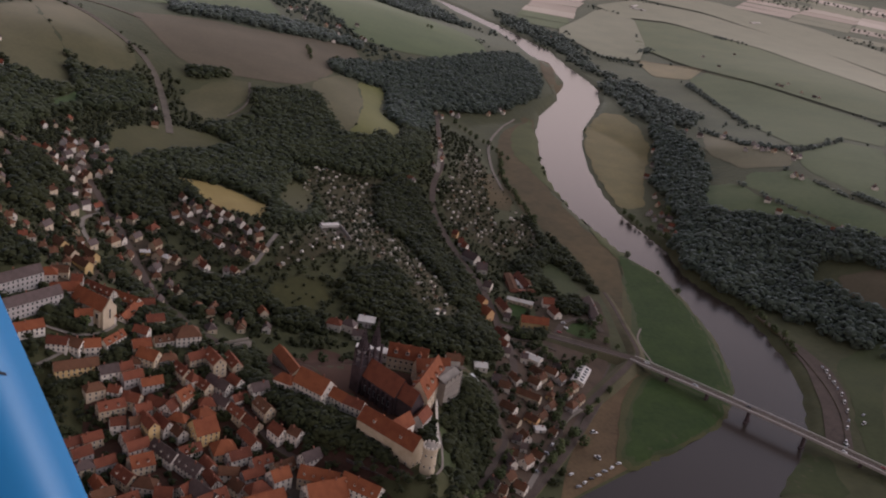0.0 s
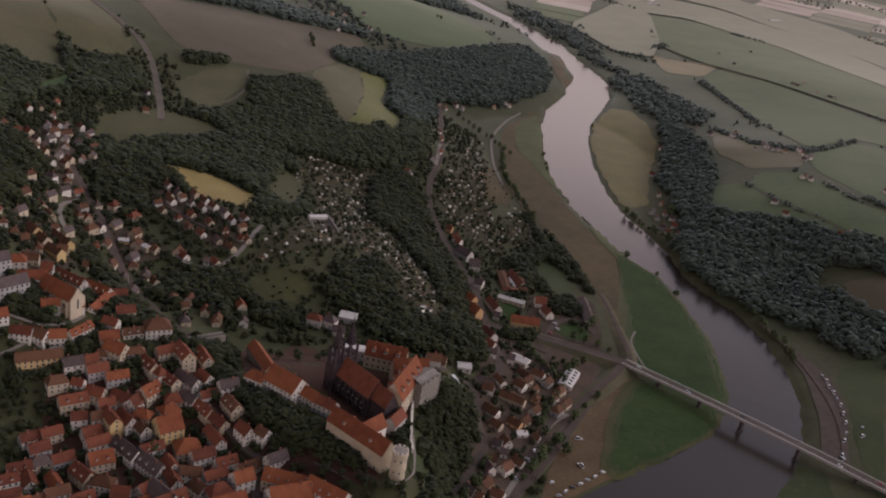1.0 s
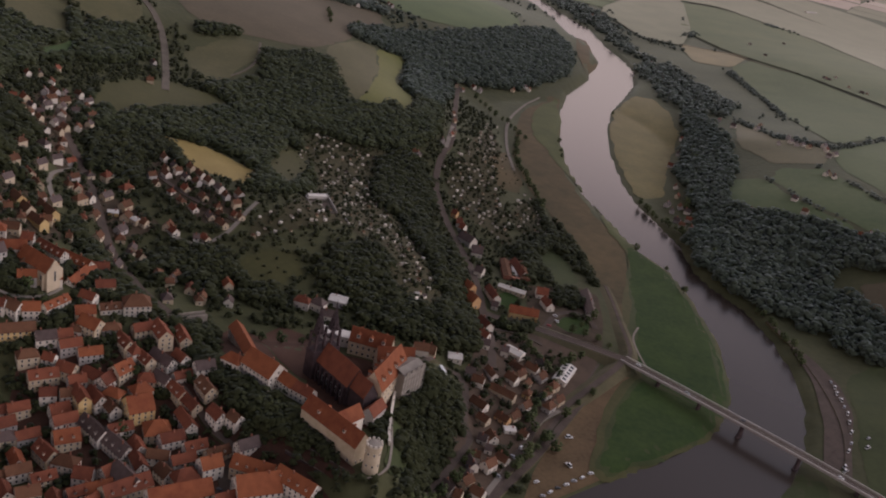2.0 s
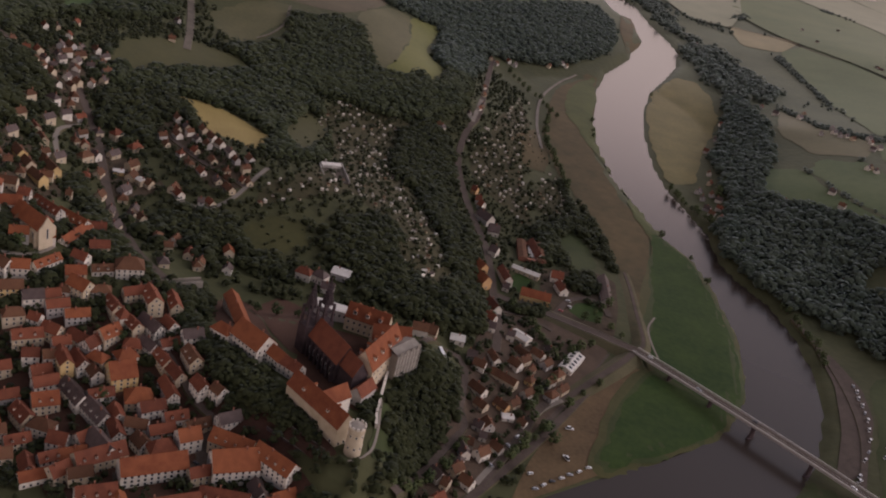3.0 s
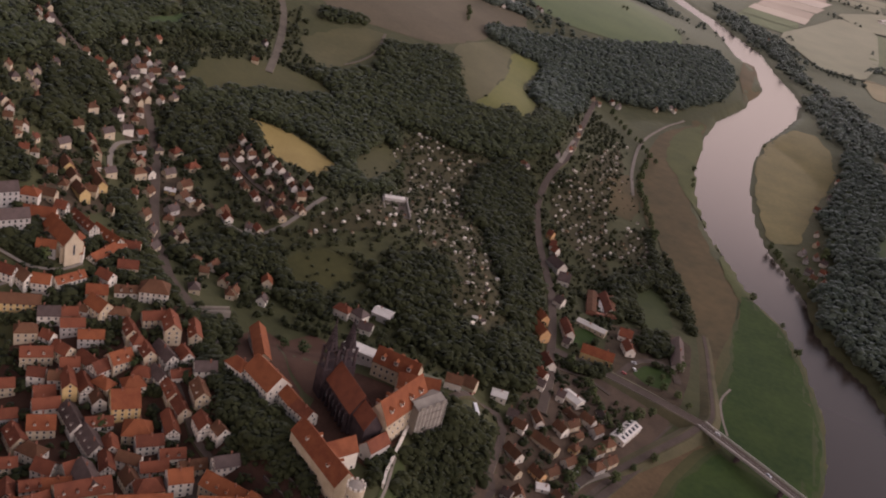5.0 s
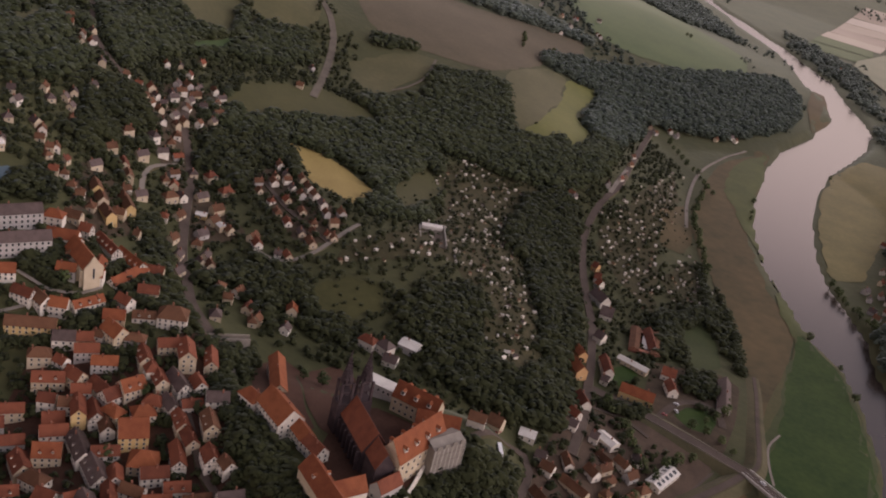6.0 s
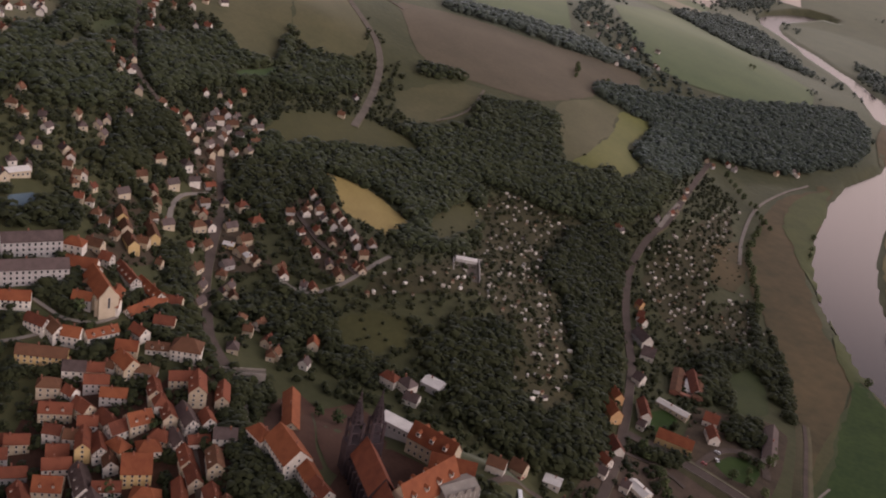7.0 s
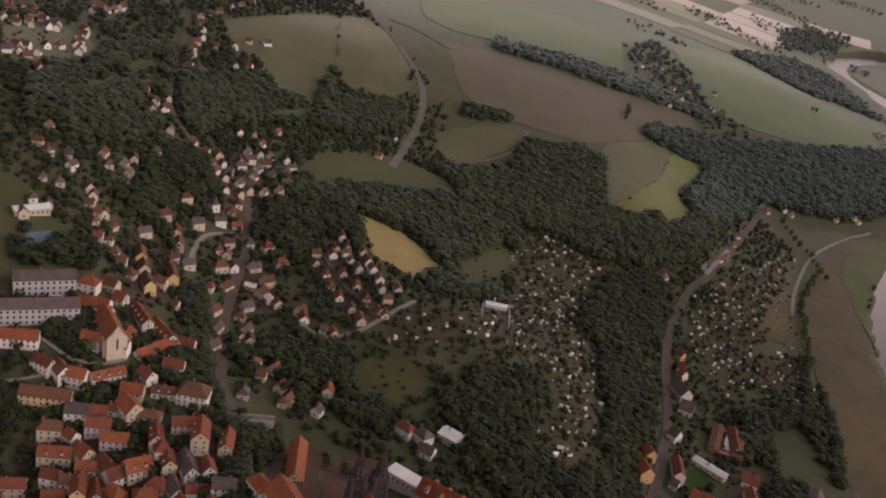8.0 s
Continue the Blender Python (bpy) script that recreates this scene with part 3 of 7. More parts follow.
# ---- woods: spacing of the trees and outline ----
WOODS = [
    ('dense dark green wood on the valley side', 6.5, [(-349, 884), (-359, 939), (-342, 991), (-309, 1025), (-259, 1058), (-223, 1069), (-178, 1049), (-136, 962), (-129, 890), (-148, 856), (-170, 853), (-173, 902), (-194, 924), (-237, 935), (-271, 919), (-285, 911), (-310, 877), (-330, 869)]),
    ('dense mixed wood on the slope', 6.5, [(-227, 1076), (-187, 1132), (-144, 1184), (-119, 1198), (-77, 1217), (-80, 1320), (-47, 1313), (-39, 1188), (-54, 1138), (-72, 1118), (-126, 1091), (-176, 1084), (-203, 1057)]),
    ('round copse on the hill', 6.5, [(-283, 1248), (-254, 1269), (-224, 1306), (-198, 1299), (-150, 1181), (-187, 1133), (-222, 1132), (-253, 1171)]),
    ('large dark wood above the river bend', 7.5, [(-163, 1485), (-203, 1460), (-229, 1480), (-201, 1553), (-151, 1598), (-50, 1777), (13, 1913), (78, 2034), (123, 1942), (134, 1791), (105, 1675), (56, 1584), (-15, 1537), (-50, 1509), (-53, 1335), (-82, 1301), (-106, 1335), (-127, 1493)]),
    ('dark wood along the road slope', 6.0, [(-89, 1068), (-71, 1116), (-43, 1111), (-18, 1039), (-10, 956), (28, 900), (34, 843), (55, 771), (61, 729), (36, 708), (8, 697), (-29, 703), (-48, 731), (-74, 737), (-80, 761), (-68, 801), (-48, 820), (-27, 806), (-17, 760), (22, 739), (27, 798), (6, 851), (-36, 935), (-74, 972)]),
    ('wood on the western hills', 7.0, [(-499, 752), (-486, 810), (-478, 882), (-453, 853), (-479, 842), (-425, 795), (-419, 821), (-392, 757), (-398, 718), (-404, 702), (-427, 722), (-426, 691)]),
    ('dark wood between the houses', 6.0, [(-390, 789), (-384, 827), (-350, 811), (-323, 778), (-320, 759), (-334, 767), (-336, 747), (-310, 717), (-317, 711), (-344, 708), (-371, 748)]),
    ('dark wood behind the valley houses', 7.0, [(-494, 910), (-490, 1027), (-448, 1053), (-417, 1053), (-402, 966), (-414, 954), (-419, 894), (-398, 841), (-427, 844)]),
    ('hill copse beside the gravel road', 7.0, [(-441, 1063), (-435, 1118), (-405, 1170), (-369, 1099), (-378, 1041), (-395, 1004)]),
    ('wood above the estate', 6.0, [(-323, 846), (-285, 911), (-245, 881), (-228, 847), (-260, 876), (-274, 847), (-250, 800), (-270, 790), (-301, 813)]),
    ('dark wood of the far bank slope', 7.5, [(315, 1630), (346, 1590), (359, 1369), (322, 1203), (358, 1179), (421, 1158), (506, 1073), (490, 1019), (420, 1064), (402, 1012), (466, 931), (440, 852), (407, 895), (373, 939), (334, 951), (296, 1003), (274, 1046), (275, 1102), (294, 1180), (278, 1317), (303, 1465)]),
    ('steep wooded castle slope', 5.0, [(12, 618), (18, 640), (40, 641), (56, 664), (62, 621), (55, 588), (50, 556), (44, 526), (34, 512), (30, 526), (36, 552), (30, 568), (20, 582)]),
    ('wooded western castle slope', 5.0, [(-138, 633), (-109, 593), (-92, 576), (-76, 570), (-52, 559), (-30, 543), (-18, 533), (-28, 524), (-44, 530), (-60, 532), (-68, 531), (-83, 546), (-98, 563), (-118, 589)]),
    ('dark trees of the churchyard', 5.0, [(-273, 585), (-268, 607), (-258, 609), (-238, 594), (-241, 584), (-263, 581)]),
    ('dark trees on the east of the church hill', 5.0, [(-214, 622), (-221, 646), (-198, 633), (-175, 623), (-176, 606), (-196, 607)]),
    ('dark trees between the old town and the church hill', 5.0, [(-250, 540), (-236, 548), (-219, 565), (-210, 590), (-201, 587), (-201, 575), (-183, 588), (-171, 577), (-175, 563), (-198, 560), (-222, 553), (-235, 535)]),
    ('dark trees in the ditch below the castle bridge', 5.0, [(-150, 615), (-139, 626), (-106, 590), (-101, 572), (-127, 592)]),
    ('round green trees at the castle gate', 4.5, [(-134, 620), (-132, 641), (-120, 638), (-109, 618), (-118, 608)]),
    ('wooded gully under the church hill', 5.5, [(-267, 696), (-259, 711), (-225, 676), (-189, 640), (-160, 631), (-166, 617), (-187, 629), (-196, 624), (-218, 640), (-238, 668)]),
    ('trees behind the old town', 5.0, [(-230, 550), (-206, 569), (-200, 576), (-183, 582), (-171, 579), (-185, 567), (-214, 552)]),
    ('trees below the school', 5.5, [(-271, 588), (-264, 602), (-265, 615), (-248, 605), (-232, 599), (-248, 587), (-263, 585)]),
    ('trees on the school slope', 5.5, [(-271, 561), (-261, 569), (-251, 564), (-259, 551)]),
    ('park trees on the hill quarter', 5.5, [(-337, 616), (-327, 634), (-315, 657), (-296, 649), (-300, 629), (-315, 598)]),
    ("garden trees at the wood's edge", 5.5, [(-202, 700), (-188, 733), (-145, 736), (-121, 709), (-98, 716), (-88, 695), (-126, 689), (-151, 697), (-188, 695)]),
    ('line of low trees on the river terrace', 4.0, [(91, 1118), (94, 1122), (119, 1046), (135, 999), (150, 952), (147, 946), (132, 992), (115, 1040)]),
    ('hedge of low dark trees at the meadow lane', 4.0, [(111, 1109), (117, 1108), (140, 1032), (163, 967), (167, 925), (161, 925), (149, 981), (134, 1025)]),
    ('dark tree clump beside the bridge road', 4.5, [(134, 838), (143, 853), (162, 858), (162, 833), (148, 828)]),
    ('dark yard trees between the river halls', 5.0, [(122, 890), (145, 908), (151, 871), (129, 861)]),
    ('trees at the foot of the road slope', 5.0, [(78, 809), (88, 821), (107, 809), (104, 793), (85, 793)]),
    ('dark shrubs and fruit trees of the riverside gardens', 5.5, [(90, 974), (123, 962), (137, 995), (122, 1040), (100, 1012)]),
    ('dark trees along the foot of the castle wing', 4.5, [(-45, 553), (-24, 538), (-7, 523), (-6, 517), (-24, 524), (-46, 533)]),
    ('dark trees on the slope under the round tower', 4.5, [(13, 588), (18, 587), (22, 566), (36, 574), (42, 562), (39, 547), (27, 546)]),
    ('dark trees inside the castle wall', 4.0, [(4, 553), (10, 584), (14, 558), (13, 540)]),
    ('dark garden trees by the river', 5.0, [(92, 969), (114, 1002), (131, 962), (134, 913), (120, 904), (102, 913)]),
    ('garden wood by the river halls', 6.0, [(79, 967), (101, 990), (104, 934), (107, 902), (99, 894)]),
    ('hedge trees of the hill farm', 7.0, [(-368, 1257), (-350, 1282), (-322, 1285), (-337, 1248), (-359, 1231)]),
    ('wooded hollow beside the fields', 7.0, [(-302, 1085), (-278, 1140), (-235, 1165), (-188, 1172), (-128, 1188), (-96, 1227), (-60, 1263), (-41, 1206), (-78, 1151), (-151, 1099), (-221, 1080), (-265, 1060)]),
    ('field-edge hedge', 8.0, [(-490, 1537), (-409, 1613), (-324, 1664), (-256, 1664), (-201, 1669), (-195, 1640), (-258, 1597), (-380, 1552), (-464, 1492)]),
    ('hedge along the hilltop', 8.0, [(-490, 1110), (-492, 1143), (-436, 1071), (-430, 1045)]),
    ('dark wood on a far slope above the plain', 11.0, [(-359, 2415), (-290, 2689), (-218, 2681), (-123, 2527), (-46, 2344), (-16, 2288), (-109, 2306), (-173, 2147), (-254, 2104)]),
    ('dark wood on the far plain beyond the river', 16.0, [(-426, 3160), (-377, 3342), (-280, 3365), (-251, 3220), (-296, 2990), (-354, 2841)]),
    ('trees along the far river bank', 12.0, [(275, 2080), (330, 1991), (410, 1720), (380, 1610), (315, 1630), (287, 1725), (265, 1860)]),
    ('tree belt on the far plain', 13.0, [(26, 2678), (214, 2426), (268, 2075), (241, 2041), (190, 2229), (73, 2471)]),
    ('hedge between the fields of the plateau', 6.5, [(447, 2056), (472, 1856), (484, 1650), (477, 1623), (466, 1829), (442, 2027)]),
    ('hedge between the fields of the plateau', 6.5, [(396, 1608), (431, 1493), (470, 1474), (510, 1465), (501, 1434), (462, 1444), (423, 1461), (389, 1571)]),
    ('hedge between the fields of the plateau', 6.5, [(508, 1459), (554, 1497), (616, 1575), (608, 1551), (548, 1476), (503, 1440)]),
    ('hedge between the fields of the plateau', 6.5, [(385, 1291), (409, 1216), (433, 1180), (457, 1148), (454, 1139), (431, 1170), (407, 1204), (382, 1276)]),
    ('hedge between the fields of the plateau', 6.5, [(462, 1349), (484, 1288), (507, 1225), (502, 1207), (478, 1267), (457, 1327)]),
    ('hedge between the fields of the plateau', 6.5, [(524, 1253), (548, 1199), (542, 1181), (517, 1233)]),
    ('hedge between the fields of the plateau', 6.5, [(594, 1884), (605, 1796), (608, 1689), (603, 1673), (601, 1780), (590, 1868)]),
    ('hedge between the fields of the plateau', 6.5, [(329, 1223), (359, 1183), (418, 1144), (456, 1113), (453, 1102), (416, 1133), (357, 1170), (326, 1208)]),
    ('hedge between the fields of the plateau', 6.5, [(378, 2390), (479, 2511), (586, 2476), (641, 2298), (627, 2237), (575, 2419), (471, 2460), (373, 2347)]),
    ('hedge between the fields of the plateau', 6.5, [(347, 2638), (496, 2626), (692, 2774), (679, 2711), (488, 2572), (342, 2587)]),
    ('trees of the hill village', 15.0, [(-416, 1876), (-427, 2071), (-312, 1902), (-247, 1864), (-166, 1736), (-115, 1692), (-157, 1598), (-195, 1640), (-262, 1706), (-330, 1727)]),
    ('garden trees of the valley houses', 7.0, [(-207, 694), (-165, 691), (-136, 677), (-147, 661), (-171, 668), (-192, 673)]),
    ('woods on the northern hill', 7.0, [(-494, 748), (-505, 791), (-501, 856), (-505, 914), (-549, 963), (-574, 927), (-543, 843), (-495, 803)]),
]


# ---- fields and roads, laid on the land ----
from mathutils.geometry import delaunay_2d_cdt


def drape(name, ring, lift, step):
    """A sheet inside the ring, following the land."""
    ring = np.array(ring, float)
    edge = []
    for a, b in zip(ring, np.roll(ring, -1, 0)):
        n = max(1, int(np.linalg.norm(b - a) / step))
        for k in range(n):
            edge.append(a + (b - a) * k / n)
    edge = np.array(edge)
    lo, hi = ring.min(0), ring.max(0)
    gx, gy = np.meshgrid(np.arange(lo[0], hi[0], step), np.arange(lo[1], hi[1], step))
    q = np.stack([gx.ravel(), gy.ravel()], -1)
    q = q[inside(q, ring)]
    if len(q):
        q = q[line_distance(q, np.vstack([edge, edge[:1]])) > 0.3 * step]
    pts = np.vstack([edge, q])
    n = len(edge)
    v, _, f, *_ = delaunay_2d_cdt([Vector(p) for p in pts], [(i, (i + 1) % n) for i in range(n)], [], 1, 0.01)
    v = np.array([tuple(p) for p in v])
    z = land(v[:, 0], v[:, 1]) + lift
    me = bpy.data.meshes.new(name)
    me.from_pydata(np.c_[v, z].tolist(), [], f)
    me.polygons.foreach_set("use_smooth", np.ones(len(me.polygons), bool))
    return me


EDGE = np.random.default_rng(9)


def soften(ring, n=1, rough=0.0):
    """Corner cutting, so that field edges run in bends; rough: metres by which the edge wanders."""
    p = np.array(ring, float)
    for _ in range(n):
        q = np.roll(p, -1, 0)
        p = np.stack([0.9 * p + 0.1 * q, 0.1 * p + 0.9 * q], 1).reshape(-1, 2)
    if not rough:
        return p
    out = []
    for a, b in zip(p, np.roll(p, -1, 0)):
        k = max(1, int(np.linalg.norm(b - a) / (3 * rough)))
        across = np.array([a[1] - b[1], b[0] - a[0]]) / (np.linalg.norm(b - a) + 1e-6)
        sway = 0.0
        for i in range(k):
            sway = 0.6 * sway + EDGE.normal(0, 0.5 * rough) if i else 0.0
            out.append(a + (b - a) * i / k + across * sway)
    return np.array(out)


def wider(ring, by):
    p = np.array(ring, float)
    mid = p.mean(0)
    return p + (p - mid) / np.linalg.norm(p - mid, axis=1, keepdims=True) * by


for i, (name, label, mat, ring) in enumerate(FIELDS):
    far = np.mean([y for _, y in ring])
    if far > 1900:
        ring = wider(ring, 30 if far > 2200 else 14).tolist()
    step = 8 if far < 1500 else 24 if far < 2300 else 50
    ob = tagged(new(name, drape(name, soften(ring, 1, 0 if name in ("court", "square", "yard", "car_park", "town_ground", "lawn") else 2.6 if far < 1100 else 4.0 if far < 1700 else 0), 0.22 + 0.06 * (i % 5) + (0.6 if mat == "lush" and name == "meadow" else 0.4 if mat == "bank_green" else 0) + (0.4 if far > 1500 else 0) + (2.5 if far > 2300 else 0), step)), label, name.replace("_", " "), kind="structure")
    ob.data.materials.append(M[mat])


# the green meadows run out into the brown ones through paler grass
for name, label, mat, ring in FIELDS:
    if mat == "lush" and name == "meadow":
        for by, lift, tone in ((6, 0.74, "meadow_green"), (13, 0.62, "meadow_olive")):
            ob = tagged(new("meadow_edge", drape("meadow_edge", soften(wider(ring, by), 1, 5.0), lift, 8)), "olive grass at the edge of the green meadow", "meadow", kind="structure")
            ob.data.materials.append(M[tone])


# the patchwork of the far plain
PLAIN = np.random.default_rng(21)


def patchwork(x0, y0, turn, cols, rows, wide, deep, label, lift=0.9):
    c, s = math.cos(radians(turn)), math.sin(radians(turn))
    for i in range(cols):
        shift = PLAIN.uniform(-0.4, 0.4) * deep
        for j in range(rows):
            if PLAIN.uniform() < 0.06:
                continue
            u0, u1 = i * wide + PLAIN.uniform(0, 5), (i + 1) * wide - PLAIN.uniform(0, 5)
            v0, v1 = j * deep + shift + PLAIN.uniform(0, 4), (j + 1) * deep + shift - PLAIN.uniform(0, 4)
            ring = [(u0, v0), (u1, v0 + PLAIN.uniform(-15, 15)), (u1 + PLAIN.uniform(-20, 20), v1), (u0, v1 + PLAIN.uniform(-15, 15))]
            ring = [(x0 + c * u - s * v, y0 + s * u + c * v) for u, v in ring]
            if (ring_distance(np.array(ring), RIVER_RING) < 25).any() or any(math.hypot(*p) > 4350 for p in ring):
                continue
            if any(inside(np.array(ring + [np.mean(ring, 0)]), np.array(r, float)).any() for _, _, _, r in FIELDS):
                continue
            # the farthest fields take the pale tones that imitate haze
            near = np.mean(ring, 0)[1] < 2750
            kind = str(PLAIN.choice(["pasture_green", "pasture_green", "green", "green", "olive", "hazy_pasture"] if near else ["fallow_haze", "hazy_pasture", "stubble_haze", "straw_haze", "hazy_pasture"]))
            ob = tagged(new("field", drape("field", ring, lift, 45)), label, "field", "fields of the far plain", kind="structure")
            ob.data.materials.append(M[kind])


patchwork(250, 2080, -24, 10, 22, 190, 100, "pale field on the far river plain")
patchwork(-1300, 2300, 6, 6, 8, 200, 130, "field on the far northern hills")


patchwork(40, 2300, -8, 5, 11, 150, 105, "pale field beside the far river", 1.4)


def ribbon(name, course, width, lift):
    p = smooth_line(course, 6)
    d = np.gradient(p, axis=0)
    d /= np.linalg.norm(d, axis=1, keepdims=True)
    side = np.stack([-d[:, 1], d[:, 0]], -1) * width / 2
    rows = [p - side, p - side / 3, p + side / 3, p + side]
    zs = np.array([land(r[:, 0], r[:, 1]) for r in rows])
    level = zs.max(0)
    n, v, f = len(p), [], []
    for r, z in zip(rows, zs):
        v += np.c_[r, 0.45 * z + 0.55 * level + lift].tolist()
    for k in range(3):
        f += [(k * n + i, (k + 1) * n + i, (k + 1) * n + i + 1, k * n + i + 1) for i in range(n - 1)]
    # grass shoulders down to the land
    m = len(v)
    v += np.c_[rows[0] - side * 0.2, zs[0] - 0.8].tolist() + np.c_[rows[3] + side * 0.2, zs[3] - 0.8].tolist()
    f += [(m + i, i, i + 1, m + i + 1) for i in range(n - 1)] + [(3 * n + i, m + n + i, m + n + i + 1, 3 * n + i + 1) for i in range(n - 1)]
    me = bpy.data.meshes.new(name)
    me.from_pydata(v, [], f)
    me.polygons.foreach_set("material_index", np.r_[np.zeros(3 * (n - 1), int), np.ones(2 * (n - 1), int)])
    return me


for i, (name, label, width, mat, course) in enumerate(ROADS):
    ob = tagged(new(name, ribbon(name, course, width, 0.7 + 0.05 * (i % 7))), label, name, kind="structure")
    ob.data.materials.append(M[mat])
    ob.data.materials.append(M["grass_bank"])


# ---- mesh tools ----
def part(name, bm, mat, parent=None, label=""):
    me = bpy.data.meshes.new(name)
    bm.to_mesh(me)
    bm.free()
    for m in mat if isinstance(mat, (list, tuple)) else [mat]:
        me.materials.append(m)
    ob = new(name, me)
    ob.parent = parent
    return tagged(ob, label)


def empty(name, m, label, category, group=""):
    ob = new(name)
    ob.matrix_world = m
    return tagged(ob, label, category, group)


def box(bm, x0, x1, y0, y1, z0, z1, mat=0):
    v = [bm.verts.new((x, y, z)) for z in (z0, z1) for x, y in ((x0, y0), (x1, y0), (x1, y1), (x0, y1))]
    for q in ((0, 3, 2, 1), (4, 5, 6, 7), (0, 1, 5, 4), (1, 2, 6, 5), (2, 3, 7, 6), (3, 0, 4, 7)):
        bm.faces.new([v[i] for i in q]).material_index = mat


def prism(bm, ring, z0, z1, mat=0):
    """A solid over a ring of x, y that runs anticlockwise."""
    a, b = [bm.verts.new((x, y, z0)) for x, y in ring], [bm.verts.new((x, y, z1)) for x, y in ring]
    n = len(ring)
    bm.faces.new(a[::-1]).material_index = mat
    bm.faces.new(b).material_index = mat
    for i in range(n):
        bm.faces.new((a[i], a[(i + 1) % n], b[(i + 1) % n], b[i])).material_index = mat


def lathe(bm, profile, n, mat=0, x=0.0, y=0.0):
    rings = [[bm.verts.new((x + r * math.cos(2 * math.pi * k / n), y + r * math.sin(2 * math.pi * k / n), z)) for k in range(n)] for r, z in profile]
    for a, b in zip(rings, rings[1:]):
        for k in range(n):
            bm.faces.new((a[k], a[(k + 1) % n], b[(k + 1) % n], b[k])).material_index = mat
    bm.faces.new(rings[-1]).material_index = mat
    bm.faces.new(rings[0][::-1]).material_index = mat


def slab(bm, a, b, c, d, thick, mat=0):
    """A board over four corners that run anticlockwise seen from above, thick downwards."""
    top = [bm.verts.new(p) for p in (a, b, c, d)]
    low = [bm.verts.new((p[0], p[1], p[2] - thick)) for p in (a, b, c, d)]
    bm.faces.new(top).material_index = mat
    bm.faces.new(low[::-1]).material_index = mat
    for i in range(4):
        j = (i + 1) % 4
        bm.faces.new((low[i], low[j], top[j], top[i])).material_index = mat


def gable_wall(length, width, eaves, rise, deep=4.0):
    """Walls with gables: the ridge runs along x."""
    bm = bmesh.new()
    h, w = length / 2, width / 2
    ring = [(-w, -deep), (w, -deep), (w, eaves), (0, eaves + rise), (-w, eaves)]
    a, b = [bm.verts.new((-h, y, z)) for y, z in ring], [bm.verts.new((h, y, z)) for y, z in ring]
    bm.faces.new(a[::-1]), bm.faces.new(b)
    for i in range(5):
        bm.faces.new((a[i], a[(i + 1) % 5], b[(i + 1) % 5], b[i]))
    bmesh.ops.recalc_face_normals(bm, faces=bm.faces)
    return bm


def gable_roof(length, width, eaves, rise, over=0.45, thick=0.28):
    bm = bmesh.new()
    h, w = length / 2 + over * 0.6, width / 2
    drop = rise / w * over
    up = thick + 0.05
    for s in (1, -1):
        q = [(-h, s * (w + over), eaves - drop + up), (h, s * (w + over), eaves - drop + up), (h, 0, eaves + rise + up), (-h, 0, eaves + rise + up)]
        slab(bm, *(q if s < 0 else (q[1], q[0], q[3], q[2])), thick)
    box(bm, -h, h, -0.16, 0.16, eaves + rise + up - 0.1, eaves + rise + up + 0.12)
    return bm


def hip_roof(length, width, eaves, rise, over=0.45):
    bm = bmesh.new()
    h, w = length / 2 + over, width / 2 + over
    r = max(length / 2 - width * 0.42, 0.4)
    z0, z1 = eaves - 0.15, eaves + rise
    low = [bm.verts.new(p) for p in ((-h, -w, z0), (h, -w, z0), (h, w, z0), (-h, w, z0))]
    rim = [bm.verts.new((v.co.x, v.co.y, z0 + 0.22)) for v in low]
    a, b = bm.verts.new((-r, 0, z1 + 0.22)), bm.verts.new((r, 0, z1 + 0.22))
    bm.faces.new(low[::-1])
    for i in range(4):
        bm.faces.new((low[i], low[(i + 1) % 4], rim[(i + 1) % 4], rim[i]))
    bm.faces.new((rim[0], rim[1], b, a)), bm.faces.new((rim[2], rim[3], a, b)), bm.faces.new((rim[1], rim[2], b)), bm.faces.new((rim[3], rim[0], a))
    return bm


def window_mesh(w, h):
    """A window standing in the plane x, z, facing -y."""
    bm = bmesh.new()
    t = 0.11
    for x0, x1, z0, z1 in ((-w / 2, w / 2, 0, t), (-w / 2, w / 2, h - t, h), (-w / 2, -w / 2 + t, t, h - t), (w / 2 - t, w / 2, t, h - t)):
        box(bm, x0, x1, -0.10, 0.05, z0, z1, 0)
    box(bm, -w / 2 + t, w / 2 - t, -0.03, 0.04, t, h - t, 1)
    me = bpy.data.meshes.new("window")
    bm.to_mesh(me)
    bm.free()
    me.materials.append(M["frame_paint"])
    me.materials.append(M["glass"])
    return me


WINDOW = window_mesh(1.4, 1.85)
LANCET = window_mesh(1.5, 7.5)
BIG_WINDOW = window_mesh(1.6, 2.1)


def hang(mesh, name, parent, x, y, z, turn, size=1.0):
    """A part on a shared mesh, at a place in its parent's own space."""
    ob = new(name, mesh)
    ob.parent = parent
    ob.matrix_basis = pose(x, y, z, 0, 0, turn) @ Matrix.Diagonal((size, size, size, 1))
    return ob


def plain_mesh(name, bm, mat):
    me = bpy.data.meshes.new(name)
    bm.to_mesh(me)
    bm.free()
    me.materials.append(mat)
    return me


